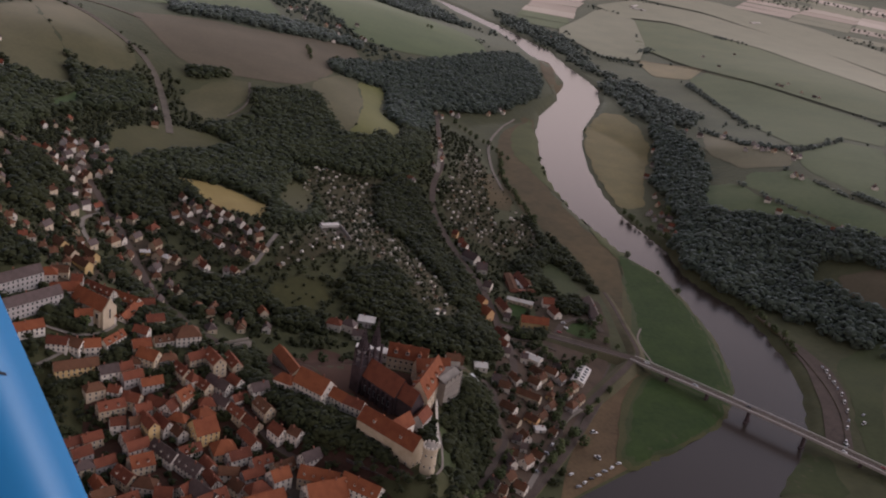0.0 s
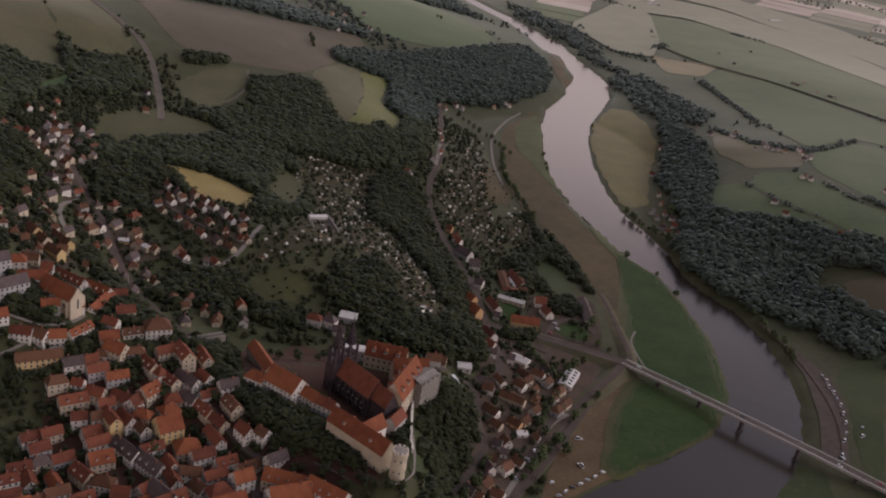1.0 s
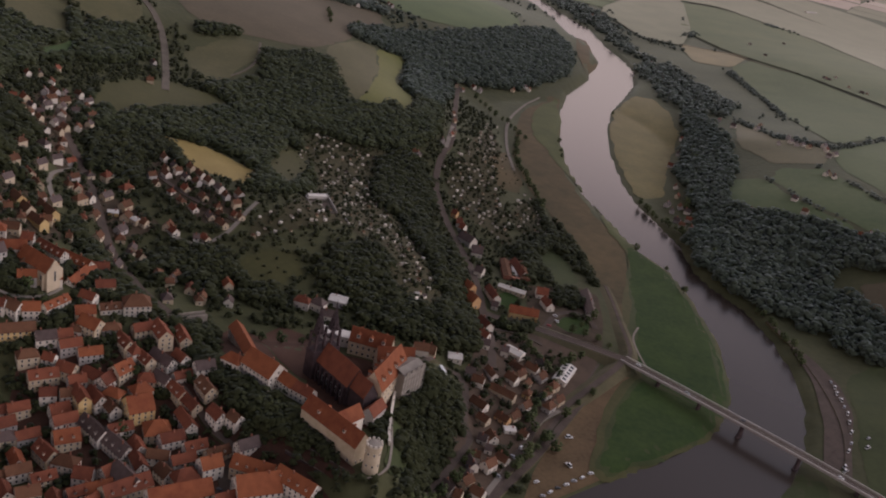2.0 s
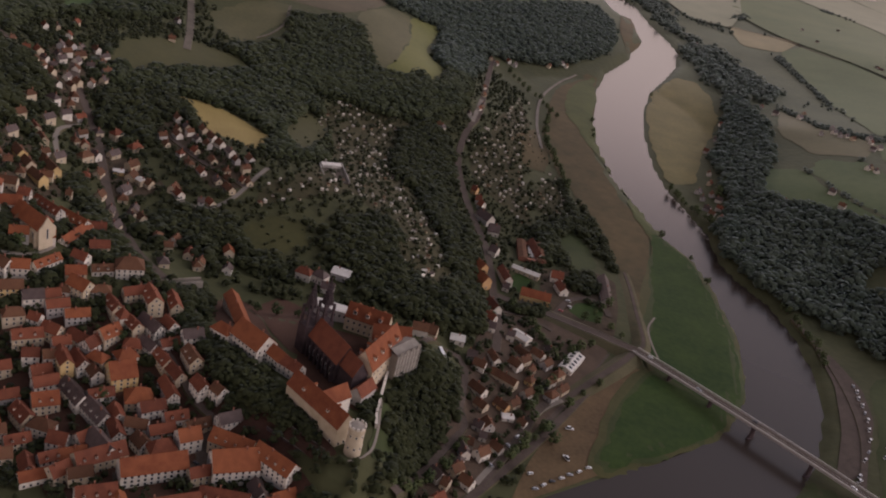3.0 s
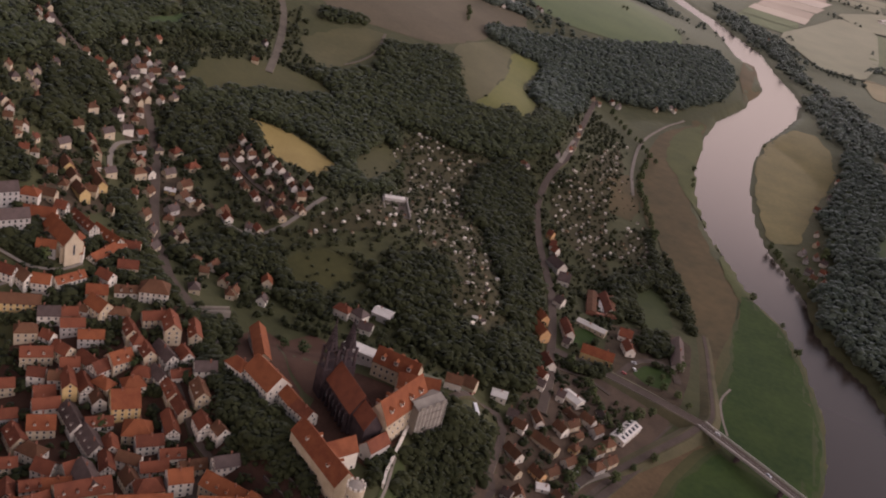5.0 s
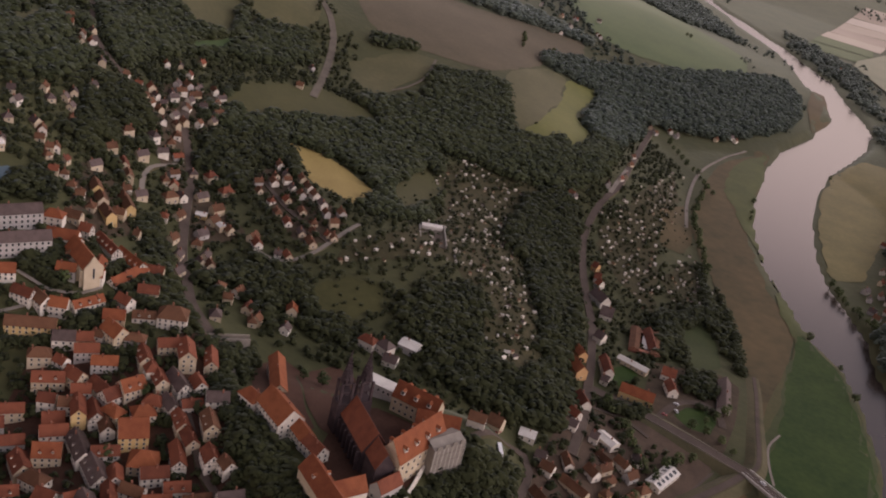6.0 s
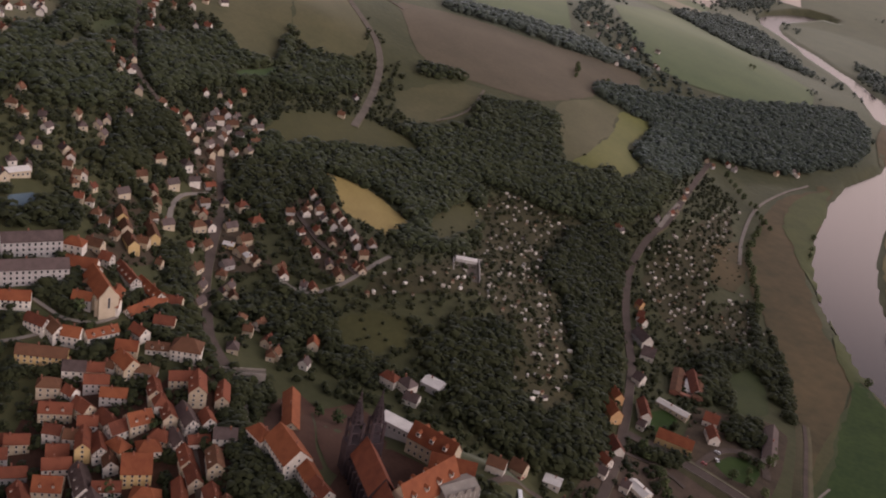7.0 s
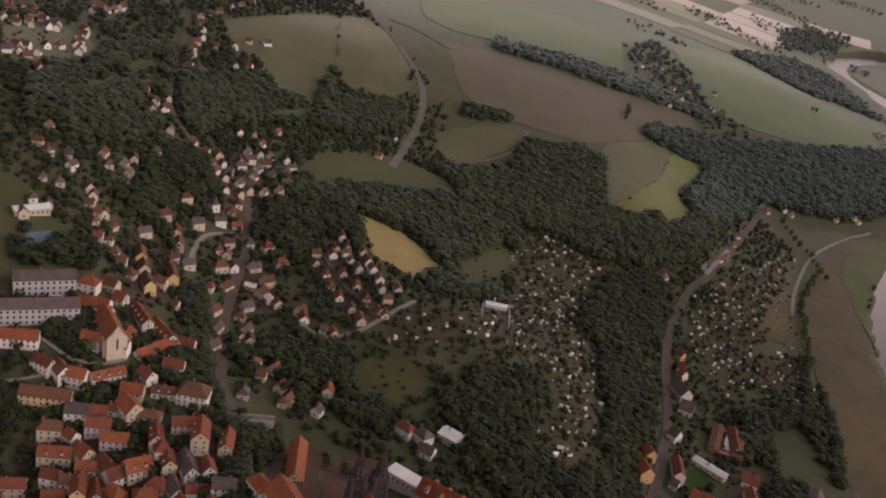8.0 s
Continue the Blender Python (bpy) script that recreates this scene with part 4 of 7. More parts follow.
def dormer_meshes(roof):
    """The cheeks, the little gabled roof and the pane of a dormer that looks to -y."""
    cheeks, top, glass = bmesh.new(), bmesh.new(), bmesh.new()
    box(cheeks, -0.85, 0.85, -1.4, 1.6, -0.6, 1.25)
    slab(top, (-1.1, -1.65, 1.32), (0, -1.65, 2.1), (0, 2.0, 2.1), (-1.1, 2.0, 1.32), 0.12)
    slab(top, (0, -1.65, 2.1), (1.1, -1.65, 1.32), (1.1, 2.0, 1.32), (0, 2.0, 2.1), 0.12)
    box(glass, -0.5, 0.5, -1.46, -1.404, 0.0, 1.1)
    return plain_mesh("dormer", cheeks, WALL[0]), plain_mesh("dormer_roof", top, roof), plain_mesh("pane", glass, M["glass"])


DORMER = [dormer_meshes(r) for r in ROOF]


def hang_dormer(roof, parent, x, y, z, turn, size):
    cheeks, top, glass = DORMER[roof]
    ob = hang(cheeks, "dormer", parent, x, y, z, turn, size)
    hang(top, "dormer_roof", ob, 0, 0, 0, 0)
    hang(glass, "pane", ob, 0, 0, 0, 0)


def chimney_mesh():
    bm = bmesh.new()
    box(bm, -0.4, 0.4, -0.3, 0.3, -1.5, 1.5)
    box(bm, -0.48, 0.48, -0.38, 0.38, 1.5, 1.7)
    me = bpy.data.meshes.new("chimney")
    bm.to_mesh(me)
    bm.free()
    me.materials.append(M["brick"])
    return me


CHIMNEY = chimney_mesh()


def skylight_mesh():
    bm = bmesh.new()
    box(bm, -1.35, 1.35, -1.5, 1.5, -0.06, 0.06)
    return plain_mesh("skylight", bm, M["glass"])


SKYLIGHT = skylight_mesh()

# ---- the houses of each quarter: x, y, heading of the ridge, length, width, eaves, roof tone, wall tone ----
QUARTERS = {}
QUARTERS.setdefault('old town', []).extend([
    (-147, 594, 132, 18, 10, 10, 1, 1), (-165, 578, 140, 15, 8, 7, 1, 1), (-157, 574, 144, 11, 8, 7, 1, 0), (-148, 571, 145, 14, 8, 7, 1, 1), (-136, 604, 127, 18, 8, 6, 1, 1), (-128, 581, 146, 11, 8, 6, 1, 0), (-121, 566, 46, 12, 7, 5, 1, 0), (-119, 554, 141, 15, 8, 6, 1, 1), (-108, 547, 143, 16, 8, 6, 1, 1), (-102, 557, 135, 16, 9, 7, 2, 1), (-88, 539, 140, 12, 9, 8, 1, 0), (-106, 535, 133, 19, 8, 7, 1, 0),
])
QUARTERS.setdefault('old town', []).extend([
    (-76, 537, 150, 9, 8, 7, 2, 0), (-137, 536, 42, 16, 16, 9, 0, 2), (-120, 525, 29, 16, 14, 6, 0, 1), (-125, 508, 132, 12, 8, 7, 1, 0), (-136, 506, 148, 21, 11, 6, 3, 0), (-155, 515, 146, 23, 10, 6, 3, 0), (-167, 504, 37, 15, 12, 7, 0, 1), (-174, 516, 46, 15, 9, 7, 1, 0),
])
QUARTERS.setdefault('old town north', []).extend([
    (-200, 539, 39, 18, 9, 8, 1, 1), (-189, 548, 173, 12, 9, 7, 1, 1), (-180, 543, 41, 11, 8, 7, 1, 0), (-172, 550, 163, 15, 9, 6, 1, 1), (-192, 530, 28, 10, 8, 7, 1, 0), (-181, 533, 34, 9, 8, 7, 2, 0), (-163, 550, 75, 15, 10, 7, 1, 0), (-158, 559, 66, 14, 11, 7, 0, 1), (-155, 541, 172, 12, 9, 7, 0, 1), (-141, 549, 49, 13, 10, 7, 0, 0), (-141, 558, 17, 11, 9, 6, 1, 1), (-172, 532, 134, 17, 8, 10, 1, 2),
])
QUARTERS.setdefault('old town north', []).extend([
    (-164, 536, 142, 15, 9, 7, 1, 0), (-153, 533, 139, 14, 8, 6, 2, 0), (-181, 523, 44, 12, 9, 6, 1, 0), (-132, 561, 153, 13, 8, 6, 3, 0), (-138, 576, 150, 19, 9, 6, 3, 0), (-202, 551, 178, 8, 7, 6, 1, 0),
])
QUARTERS.setdefault('market', []).extend([
    (-87, 476, 37, 36, 14, 9, 0, 0), (-117, 474, 49, 28, 12, 8, 1, 1), (-79, 503, 43, 13, 11, 10, 0, 0), (-102, 493, 146, 11, 9, 6, 2, 0), (-90, 492, 45, 15, 11, 7, 1, 1), (-48, 495, 31, 26, 18, 9, 0, 0), (-54, 508, 175, 26, 12, 8, 0, 1), (-26, 500, 157, 27, 12, 9, 0, 0), (-120, 482, 146, 22, 12, 7, 3, 0), (-111, 505, 10, 13, 8, 6, 2, 0), (-79, 516, 47, 15, 8, 6, 2, 1), (-132, 485, 59, 10, 9, 7, 1, 0),
])
QUARTERS.setdefault('market', []).extend([
    (-104, 446, 35, 21, 12, 8, 1, 0), (-43, 470, 10, 27, 12, 8, 1, 0), (-66, 453, 37, 30, 12, 8, 1, 0), (-131, 457, 62, 12, 10, 7, 1, 1), (-144, 479, 7, 11, 10, 7, 1, 0), (-158, 486, 1, 14, 10, 7, 2, 0), (-172, 490, 147, 16, 10, 7, 1, 1),
])
QUARTERS.setdefault('castle west', []).extend([
    (-99, 622, 125, 36, 10, 8, 0, 1), (-94, 585, 161, 14, 10, 8, 0, 0), (-73, 582, 151, 26, 17, 10, 0, 0), (-57, 578, 147, 20, 10, 7, 0, 0), (-43, 570, 156, 16, 9, 7, 1, 0),
])
QUARTERS.setdefault('hill quarter', []).extend([
    (-276, 586, 54, 46, 10, 11, 3, 3), (-292, 602, 56, 36, 10, 11, 3, 3), (-264, 617, 27, 20, 10, 7, 0, 0), (-247, 640, 157, 26, 8, 6, 1, 0), (-230, 643, 162, 26, 9, 6, 0, 0), (-220, 628, 87, 31, 8, 5, 0, 0), (-270, 567, 42, 24, 9, 6, 0, 0), (-248, 568, 7, 14, 8, 6, 1, 0), (-238, 572, 163, 14, 9, 6, 2, 0), (-227, 575, 26, 11, 9, 7, 0, 0), (-218, 589, 70, 20, 7, 4, 0, 0), (-203, 605, 173, 11, 8, 5, 1, 0),
])
QUARTERS.setdefault('hill quarter', []).extend([
    (-189, 580, 164, 15, 11, 9, 0, 1), (-197, 576, 13, 7, 6, 4, 2, 0), (-173, 614, 29, 18, 13, 9, 2, 0), (-231, 557, 34, 29, 9, 6, 2, 2), (-187, 604, 36, 14, 7, 4, 2, 0), (-257, 619, 14, 10, 8, 6, 0, 0), (-263, 637, 14, 8, 8, 6, 1, 0),
])
QUARTERS.setdefault('valley road', []).extend([
    (-251, 749, 26, 10, 8, 4, 4, 2), (-240, 749, 91, 11, 9, 5, 2, 4), (-231, 747, 155, 8, 7, 6, 4, 1), (-224, 748, 155, 8, 8, 5, 1, 0), (-206, 753, 88, 10, 8, 5, 2, 1), (-230, 716, 27, 9, 8, 4, 2, 0), (-217, 709, 106, 10, 8, 5, 3, 0), (-242, 703, 93, 10, 8, 5, 2, 1), (-227, 690, 108, 11, 8, 5, 3, 0), (-213, 672, 93, 11, 8, 5, 3, 0), (-214, 699, 156, 8, 8, 5, 3, 0), (-207, 701, 141, 9, 8, 6, 2, 1),
])
QUARTERS.setdefault('valley road', []).extend([
    (-185, 682, 105, 11, 8, 6, 1, 0), (-174, 689, 89, 10, 8, 5, 1, 0), (-173, 675, 25, 8, 7, 6, 1, 0), (-158, 677, 103, 11, 8, 5, 1, 0), (-146, 670, 102, 8, 8, 6, 2, 0), (-136, 699, 120, 10, 9, 5, 0, 0), (-165, 649, 125, 10, 9, 5, 1, 0), (-147, 666, 123, 8, 7, 5, 1, 0), (-128, 678, 100, 8, 8, 5, 1, 0), (-259, 732, 93, 11, 8, 4, 1, 0), (-262, 717, 29, 8, 8, 5, 1, 0), (-287, 761, 128, 8, 8, 5, 1, 0),
])
QUARTERS.setdefault('valley road', []).extend([
    (-273, 753, 158, 9, 8, 6, 1, 0), (-294, 759, 144, 10, 7, 5, 2, 0), (-292, 792, 142, 9, 8, 5, 1, 1), (-325, 805, 128, 10, 8, 4, 2, 4), (-329, 818, 128, 11, 7, 5, 2, 4),
])
QUARTERS.setdefault('upper valley', []).extend([
    (-344, 817, 144, 10, 8, 4, 1, 0), (-346, 835, 93, 11, 8, 5, 1, 4), (-360, 838, 29, 8, 7, 4, 1, 0), (-355, 826, 159, 9, 8, 4, 2, 0), (-356, 869, 92, 9, 9, 5, 1, 0), (-346, 876, 27, 10, 7, 6, 1, 0), (-345, 894, 106, 11, 8, 5, 1, 0), (-328, 866, 91, 11, 9, 6, 1, 0), (-331, 850, 107, 11, 8, 6, 2, 0), (-376, 876, 108, 9, 9, 6, 1, 0), (-398, 909, 128, 8, 7, 5, 1, 0), (-403, 895, 144, 9, 8, 5, 1, 0),
])
QUARTERS.setdefault('upper valley', []).extend([
    (-398, 942, 92, 9, 8, 5, 1, 0), (-380, 828, 30, 8, 8, 6, 1, 0), (-391, 823, 96, 11, 7, 6, 1, 4), (-407, 813, 133, 9, 9, 5, 3, 0), (-435, 831, 148, 11, 8, 5, 1, 0), (-435, 818, 149, 10, 8, 5, 2, 0), (-465, 838, 34, 8, 9, 5, 1, 1), (-451, 851, 163, 8, 8, 6, 1, 1), (-370, 825, 110, 10, 8, 4, 1, 0), (-376, 840, 145, 11, 9, 6, 1, 0), (-385, 906, 107, 8, 8, 5, 1, 0), (-369, 860, 143, 10, 7, 4, 1, 0),
])
QUARTERS.setdefault('upper valley', []).extend([
    (-350, 857, 108, 9, 9, 4, 1, 4), (-337, 837, 158, 10, 8, 6, 2, 1), (-368, 898, 92, 8, 9, 4, 1, 0), (-368, 837, 159, 11, 7, 5, 1, 0), (-362, 822, 95, 8, 8, 5, 1, 4),
])
QUARTERS.setdefault('far road', []).extend([
    (-618, 1057, 110, 9, 9, 5, 1, 0), (-623, 1078, 57, 10, 9, 5, 1, 0), (-629, 1098, 34, 11, 9, 5, 1, 0), (-571, 1012, 161, 12, 9, 5, 1, 0), (-550, 979, 48, 9, 9, 5, 1, 0), (-550, 1011, 25, 10, 9, 5, 1, 0), (-527, 955, 152, 11, 9, 5, 1, 0), (-507, 930, 39, 12, 9, 5, 1, 0), (-507, 947, 76, 9, 9, 5, 1, 0), (-546, 1036, 143, 10, 9, 5, 1, 0), (-552, 1065, 30, 11, 9, 5, 1, 0), (-543, 1085, 67, 12, 9, 5, 1, 0), (-509, 1000, 134, 9, 9, 5, 1, 0), (-506, 1016, 21, 10, 9, 5, 1, 0), (-475, 848, 58, 11, 9, 5, 1, 0), (-446, 832, 125, 12, 9, 5, 1, 0), (-436, 834, 72, 9, 9, 5, 1, 0), (-656, 981, 49, 10, 9, 5, 1, 0), (-648, 960, 116, 11, 9, 5, 1, 0), (-664, 945, 63, 12, 9, 5, 1, 0), (-656, 951, 40, 9, 9, 5, 1, 0), (-639, 1128, 167, 10, 9, 5, 1, 0), (-641, 1148, 54, 11, 9, 5, 1, 0), (-650, 1176, 31, 12, 9, 5, 1, 0), (-539, 967, 158, 9, 9, 5, 1, 0), (-561, 996, 45, 10, 9, 5, 1, 0), (-516, 941, 22, 11, 9, 5, 1, 0), (-588, 1030, 149, 12, 9, 5, 1, 0), (-604, 1044, 36, 9, 9, 5, 1, 0),
])
QUARTERS.setdefault('far estate', []).extend([
    (-656, 838, 105, 9, 9, 5, 1, 0), (-657, 857, 52, 10, 9, 5, 1, 0), (-627, 825, 29, 11, 9, 5, 1, 0), (-617, 808, 156, 12, 9, 5, 1, 0), (-609, 828, 43, 9, 9, 5, 1, 0), (-613, 847, 20, 10, 9, 5, 1, 0), (-601, 854, 147, 11, 9, 5, 1, 0), (-589, 874, 34, 12, 9, 5, 1, 0), (-558, 844, 71, 9, 9, 5, 1, 0), (-533, 822, 138, 10, 9, 5, 1, 0), (-543, 775, 25, 11, 9, 5, 1, 0), (-535, 751, 62, 12, 9, 5, 1, 0), (-528, 776, 129, 9, 9, 5, 1, 0), (-544, 767, 16, 10, 9, 5, 1, 0), (-600, 842, 53, 11, 9, 5, 1, 0), (-640, 832, 120, 12, 9, 5, 1, 0), (-520, 760, 67, 9, 9, 5, 1, 0), (-668, 850, 44, 10, 9, 5, 1, 0), (-645, 860, 111, 11, 9, 5, 1, 0), (-630, 845, 58, 12, 9, 5, 1, 0), (-575, 862, 35, 9, 9, 5, 1, 0), (-550, 832, 162, 10, 9, 5, 1, 0),
])
QUARTERS.setdefault('west slope', []).extend([
    (-417, 701, 104, 8, 9, 4, 2, 0), (-403, 681, 39, 11, 8, 6, 2, 1), (-387, 695, 38, 8, 9, 5, 3, 0), (-376, 689, 102, 11, 8, 6, 3, 0), (-385, 725, 116, 10, 8, 5, 2, 1), (-377, 748, 134, 10, 8, 6, 3, 0), (-382, 775, 98, 8, 8, 5, 3, 0), (-372, 661, 154, 8, 8, 4, 3, 0), (-364, 669, 153, 8, 9, 5, 3, 0), (-366, 733, 114, 10, 8, 5, 3, 0), (-357, 723, 165, 8, 7, 5, 2, 0), (-356, 687, 167, 10, 9, 6, 3, 0),
])
QUARTERS.setdefault('west slope', []).extend([
    (-350, 687, 136, 11, 9, 5, 1, 0), (-357, 642, 154, 10, 8, 5, 3, 0), (-349, 649, 139, 9, 7, 5, 3, 0), (-343, 678, 36, 9, 8, 5, 2, 4), (-334, 678, 36, 8, 7, 6, 2, 4), (-334, 684, 135, 10, 8, 5, 2, 0), (-330, 671, 166, 10, 8, 4, 2, 0), (-323, 682, 100, 8, 7, 5, 1, 0), (-316, 663, 36, 9, 8, 6, 1, 0), (-312, 669, 35, 8, 7, 5, 1, 0), (-302, 665, 35, 9, 9, 5, 1, 0), (-293, 664, 34, 9, 9, 6, 2, 0),
])
QUARTERS.setdefault('west slope', []).extend([
    (-282, 663, 113, 10, 8, 5, 1, 0), (-393, 682, 169, 11, 8, 6, 2, 0), (-375, 721, 151, 10, 9, 5, 3, 0), (-374, 735, 115, 8, 9, 5, 3, 0), (-348, 628, 155, 10, 9, 6, 3, 0), (-296, 683, 142, 17, 9, 8, 2, 2), (-285, 676, 144, 16, 9, 8, 2, 1), (-272, 668, 150, 19, 9, 8, 2, 2), (-280, 697, 143, 30, 9, 7, 2, 2), (-315, 735, 136, 15, 8, 6, 1, 1), (-305, 728, 137, 16, 8, 6, 2, 1), (-293, 712, 65, 9, 8, 6, 2, 0),
])
QUARTERS.setdefault('west slope', []).extend([
    (-272, 680, 21, 12, 9, 7, 1, 1), (-277, 640, 16, 14, 9, 6, 2, 0), (-251, 674, 19, 6, 8, 7, 2, 0), (-498, 754, 170, 10, 9, 5, 1, 0), (-503, 769, 104, 10, 9, 5, 1, 0), (-502, 779, 119, 10, 9, 5, 1, 0), (-545, 797, 170, 10, 9, 5, 1, 0), (-546, 812, 104, 10, 9, 5, 1, 0), (-349, 635, 70, 27, 10, 5, 4, 0),
])
QUARTERS.setdefault('far estate', []).extend([
    (-630, 819, 159, 10, 9, 5, 1, 0), (-602, 810, 44, 10, 9, 5, 1, 0), (-598, 822, 143, 10, 9, 5, 1, 0), (-594, 837, 172, 10, 9, 5, 1, 0), (-590, 843, 142, 10, 9, 5, 1, 0), (-537, 755, 109, 10, 9, 5, 1, 0), (-531, 761, 143, 10, 9, 5, 1, 0), (-525, 764, 158, 10, 9, 5, 1, 0), (-621, 849, 122, 10, 9, 5, 1, 0), (-571, 853, 40, 10, 9, 5, 1, 0), (-543, 833, 155, 10, 9, 5, 1, 0), (-586, 872, 170, 10, 9, 5, 1, 0),
])
QUARTERS.setdefault('far estate', []).extend([
    (-644, 930, 105, 10, 9, 5, 1, 0), (-644, 948, 119, 10, 9, 5, 1, 0), (-653, 974, 118, 10, 9, 5, 1, 0),
])
QUARTERS.setdefault('estate', []).extend([
    (-241, 812, 152, 8, 8, 4, 1, 0), (-224, 804, 155, 7, 8, 4, 1, 0), (-211, 793, 138, 12, 8, 4, 1, 0), (-197, 786, 136, 13, 8, 4, 1, 0), (-181, 781, 132, 13, 8, 4, 1, 0), (-168, 774, 138, 14, 8, 4, 1, 0), (-245, 843, 154, 7, 8, 4, 1, 0), (-241, 853, 140, 9, 8, 4, 1, 0), (-215, 813, 146, 10, 8, 4, 1, 0), (-196, 806, 133, 12, 8, 4, 1, 0), (-180, 797, 137, 7, 8, 4, 1, 0), (-174, 787, 146, 9, 8, 4, 1, 0),
])
QUARTERS.setdefault('estate', []).extend([
    (-163, 791, 160, 6, 8, 4, 1, 0), (-158, 791, 132, 11, 8, 4, 1, 0), (-201, 750, 139, 16, 8, 4, 1, 0), (-173, 750, 141, 12, 8, 4, 1, 0), (-180, 748, 19, 7, 8, 4, 1, 0),
])
QUARTERS.setdefault('river road', []).extend([
    (48, 819, 136, 16, 10, 7, 0, 4), (44, 840, 135, 11, 8, 6, 0, 4), (64, 779, 128, 15, 9, 6, 1, 0), (65, 751, 153, 9, 7, 5, 1, 0), (68, 737, 178, 6, 7, 5, 3, 0), (50, 881, 161, 8, 9, 6, 3, 0), (31, 954, 140, 18, 11, 6, 3, 0), (43, 933, 6, 11, 12, 5, 3, 0), (18, 990, 9, 6, 8, 5, 1, 0), (11, 1009, 160, 6, 7, 5, 1, 4), (23, 980, 151, 6, 8, 5, 1, 0), (66, 843, 116, 22, 8, 6, 1, 0),
])
QUARTERS.setdefault('river road', []).extend([
    (70, 827, 175, 6, 7, 4, 3, 0), (83, 866, 169, 26, 7, 4, 4, 1), (87, 917, 112, 32, 9, 5, 1, 0), (96, 823, 4, 26, 10, 6, 0, 2), (111, 873, 5, 11, 10, 5, 1, 0), (117, 853, 116, 15, 8, 5, 1, 0), (92, 746, 151, 16, 9, 5, 4, 0), (84, 739, 178, 6, 7, 6, 3, 0),
])
QUARTERS.setdefault('riverside halls', []).extend([
    (156, 876, 98, 44, 10, 4, 3, 3),
])
QUARTERS.setdefault('fishing quarter', []).extend([
    (135, 739, 72, 28, 11, 4, 4, 0), (67, 685, 171, 11, 9, 6, 0, 0), (60, 691, 3, 9, 8, 6, 1, 0), (76, 701, 122, 15, 7, 6, 1, 0), (87, 683, 157, 21, 7, 5, 2, 1), (106, 694, 70, 8, 7, 5, 2, 2), (98, 661, 56, 11, 8, 5, 2, 1), (90, 654, 149, 13, 8, 5, 2, 4), (71, 660, 145, 16, 9, 5, 0, 0), (76, 645, 148, 11, 8, 5, 2, 1), (84, 628, 118, 11, 9, 5, 2, 0), (96, 645, 18, 10, 7, 4, 4, 0),
])
QUARTERS.setdefault('fishing quarter', []).extend([
    (78, 623, 165, 8, 8, 5, 0, 0), (73, 591, 118, 12, 8, 6, 0, 0), (75, 602, 1, 7, 8, 5, 1, 0), (83, 614, 179, 6, 7, 5, 1, 0), (72, 581, 160, 6, 8, 5, 3, 0), (61, 560, 143, 11, 9, 6, 3, 0), (68, 556, 163, 6, 9, 6, 2, 1), (107, 644, 157, 7, 7, 4, 2, 0), (105, 708, 57, 9, 6, 4, 2, 1), (65, 752, 121, 10, 7, 5, 3, 0), (96, 727, 150, 16, 7, 3, 2, 1),
])
QUARTERS.setdefault('fishing quarter', []).extend([
    (116, 745, 117, 14, 7, 4, 1, 0),
])
QUARTERS.setdefault('castle foot', []).extend([
    (21, 658, 9, 11, 8, 7, 2, 0), (26, 690, 176, 10, 10, 6, 2, 1), (46, 702, 7, 11, 9, 4, 4, 0), (-78, 705, 175, 12, 8, 6, 1, 0), (-66, 708, 163, 11, 9, 6, 3, 0), (-53, 721, 178, 14, 11, 5, 4, 3), (-57, 699, 6, 10, 8, 4, 3, 0),
])
QUARTERS.setdefault('far village', []).extend([
    (-344, 1776, 72, 10, 8, 5, 1, 0), (-335, 1794, 107, 10, 8, 5, 1, 0), (-322, 1817, 86, 10, 8, 5, 1, 0), (-308, 1734, 72, 10, 8, 5, 1, 0), (-268, 1723, 85, 10, 8, 5, 1, 0), (-251, 1745, 120, 10, 8, 5, 1, 0), (-242, 1691, 135, 10, 8, 5, 1, 0), (-223, 1800, 3, 10, 8, 5, 1, 0), (-196, 1715, 133, 10, 8, 5, 1, 0), (-124, 1582, 131, 10, 8, 5, 1, 0), (-339, 1031, 21, 10, 8, 5, 1, 0), (-360, 1090, 150, 10, 8, 5, 1, 0),
])
QUARTERS.setdefault('far village', []).extend([
    (-46, 1495, 99, 10, 8, 5, 1, 0), (-36, 1488, 63, 10, 8, 5, 1, 0), (-21, 1519, 127, 10, 8, 5, 1, 0), (-11, 1516, 77, 10, 8, 5, 1, 0), (38, 1565, 75, 10, 8, 5, 1, 0), (56, 1594, 59, 10, 8, 5, 1, 0), (63, 1589, 73, 10, 8, 5, 1, 0), (-22, 1216, 65, 10, 8, 5, 1, 0), (-20, 1234, 99, 10, 8, 5, 1, 0), (-26, 1282, 64, 10, 8, 5, 1, 0), (-32, 1321, 64, 10, 8, 5, 1, 0), (-29, 1184, 100, 10, 8, 5, 1, 0),
])
QUARTERS.setdefault('far village', []).extend([
    (-50, 1125, 67, 10, 8, 5, 1, 0), (-54, 1127, 2, 10, 8, 5, 1, 0),
])
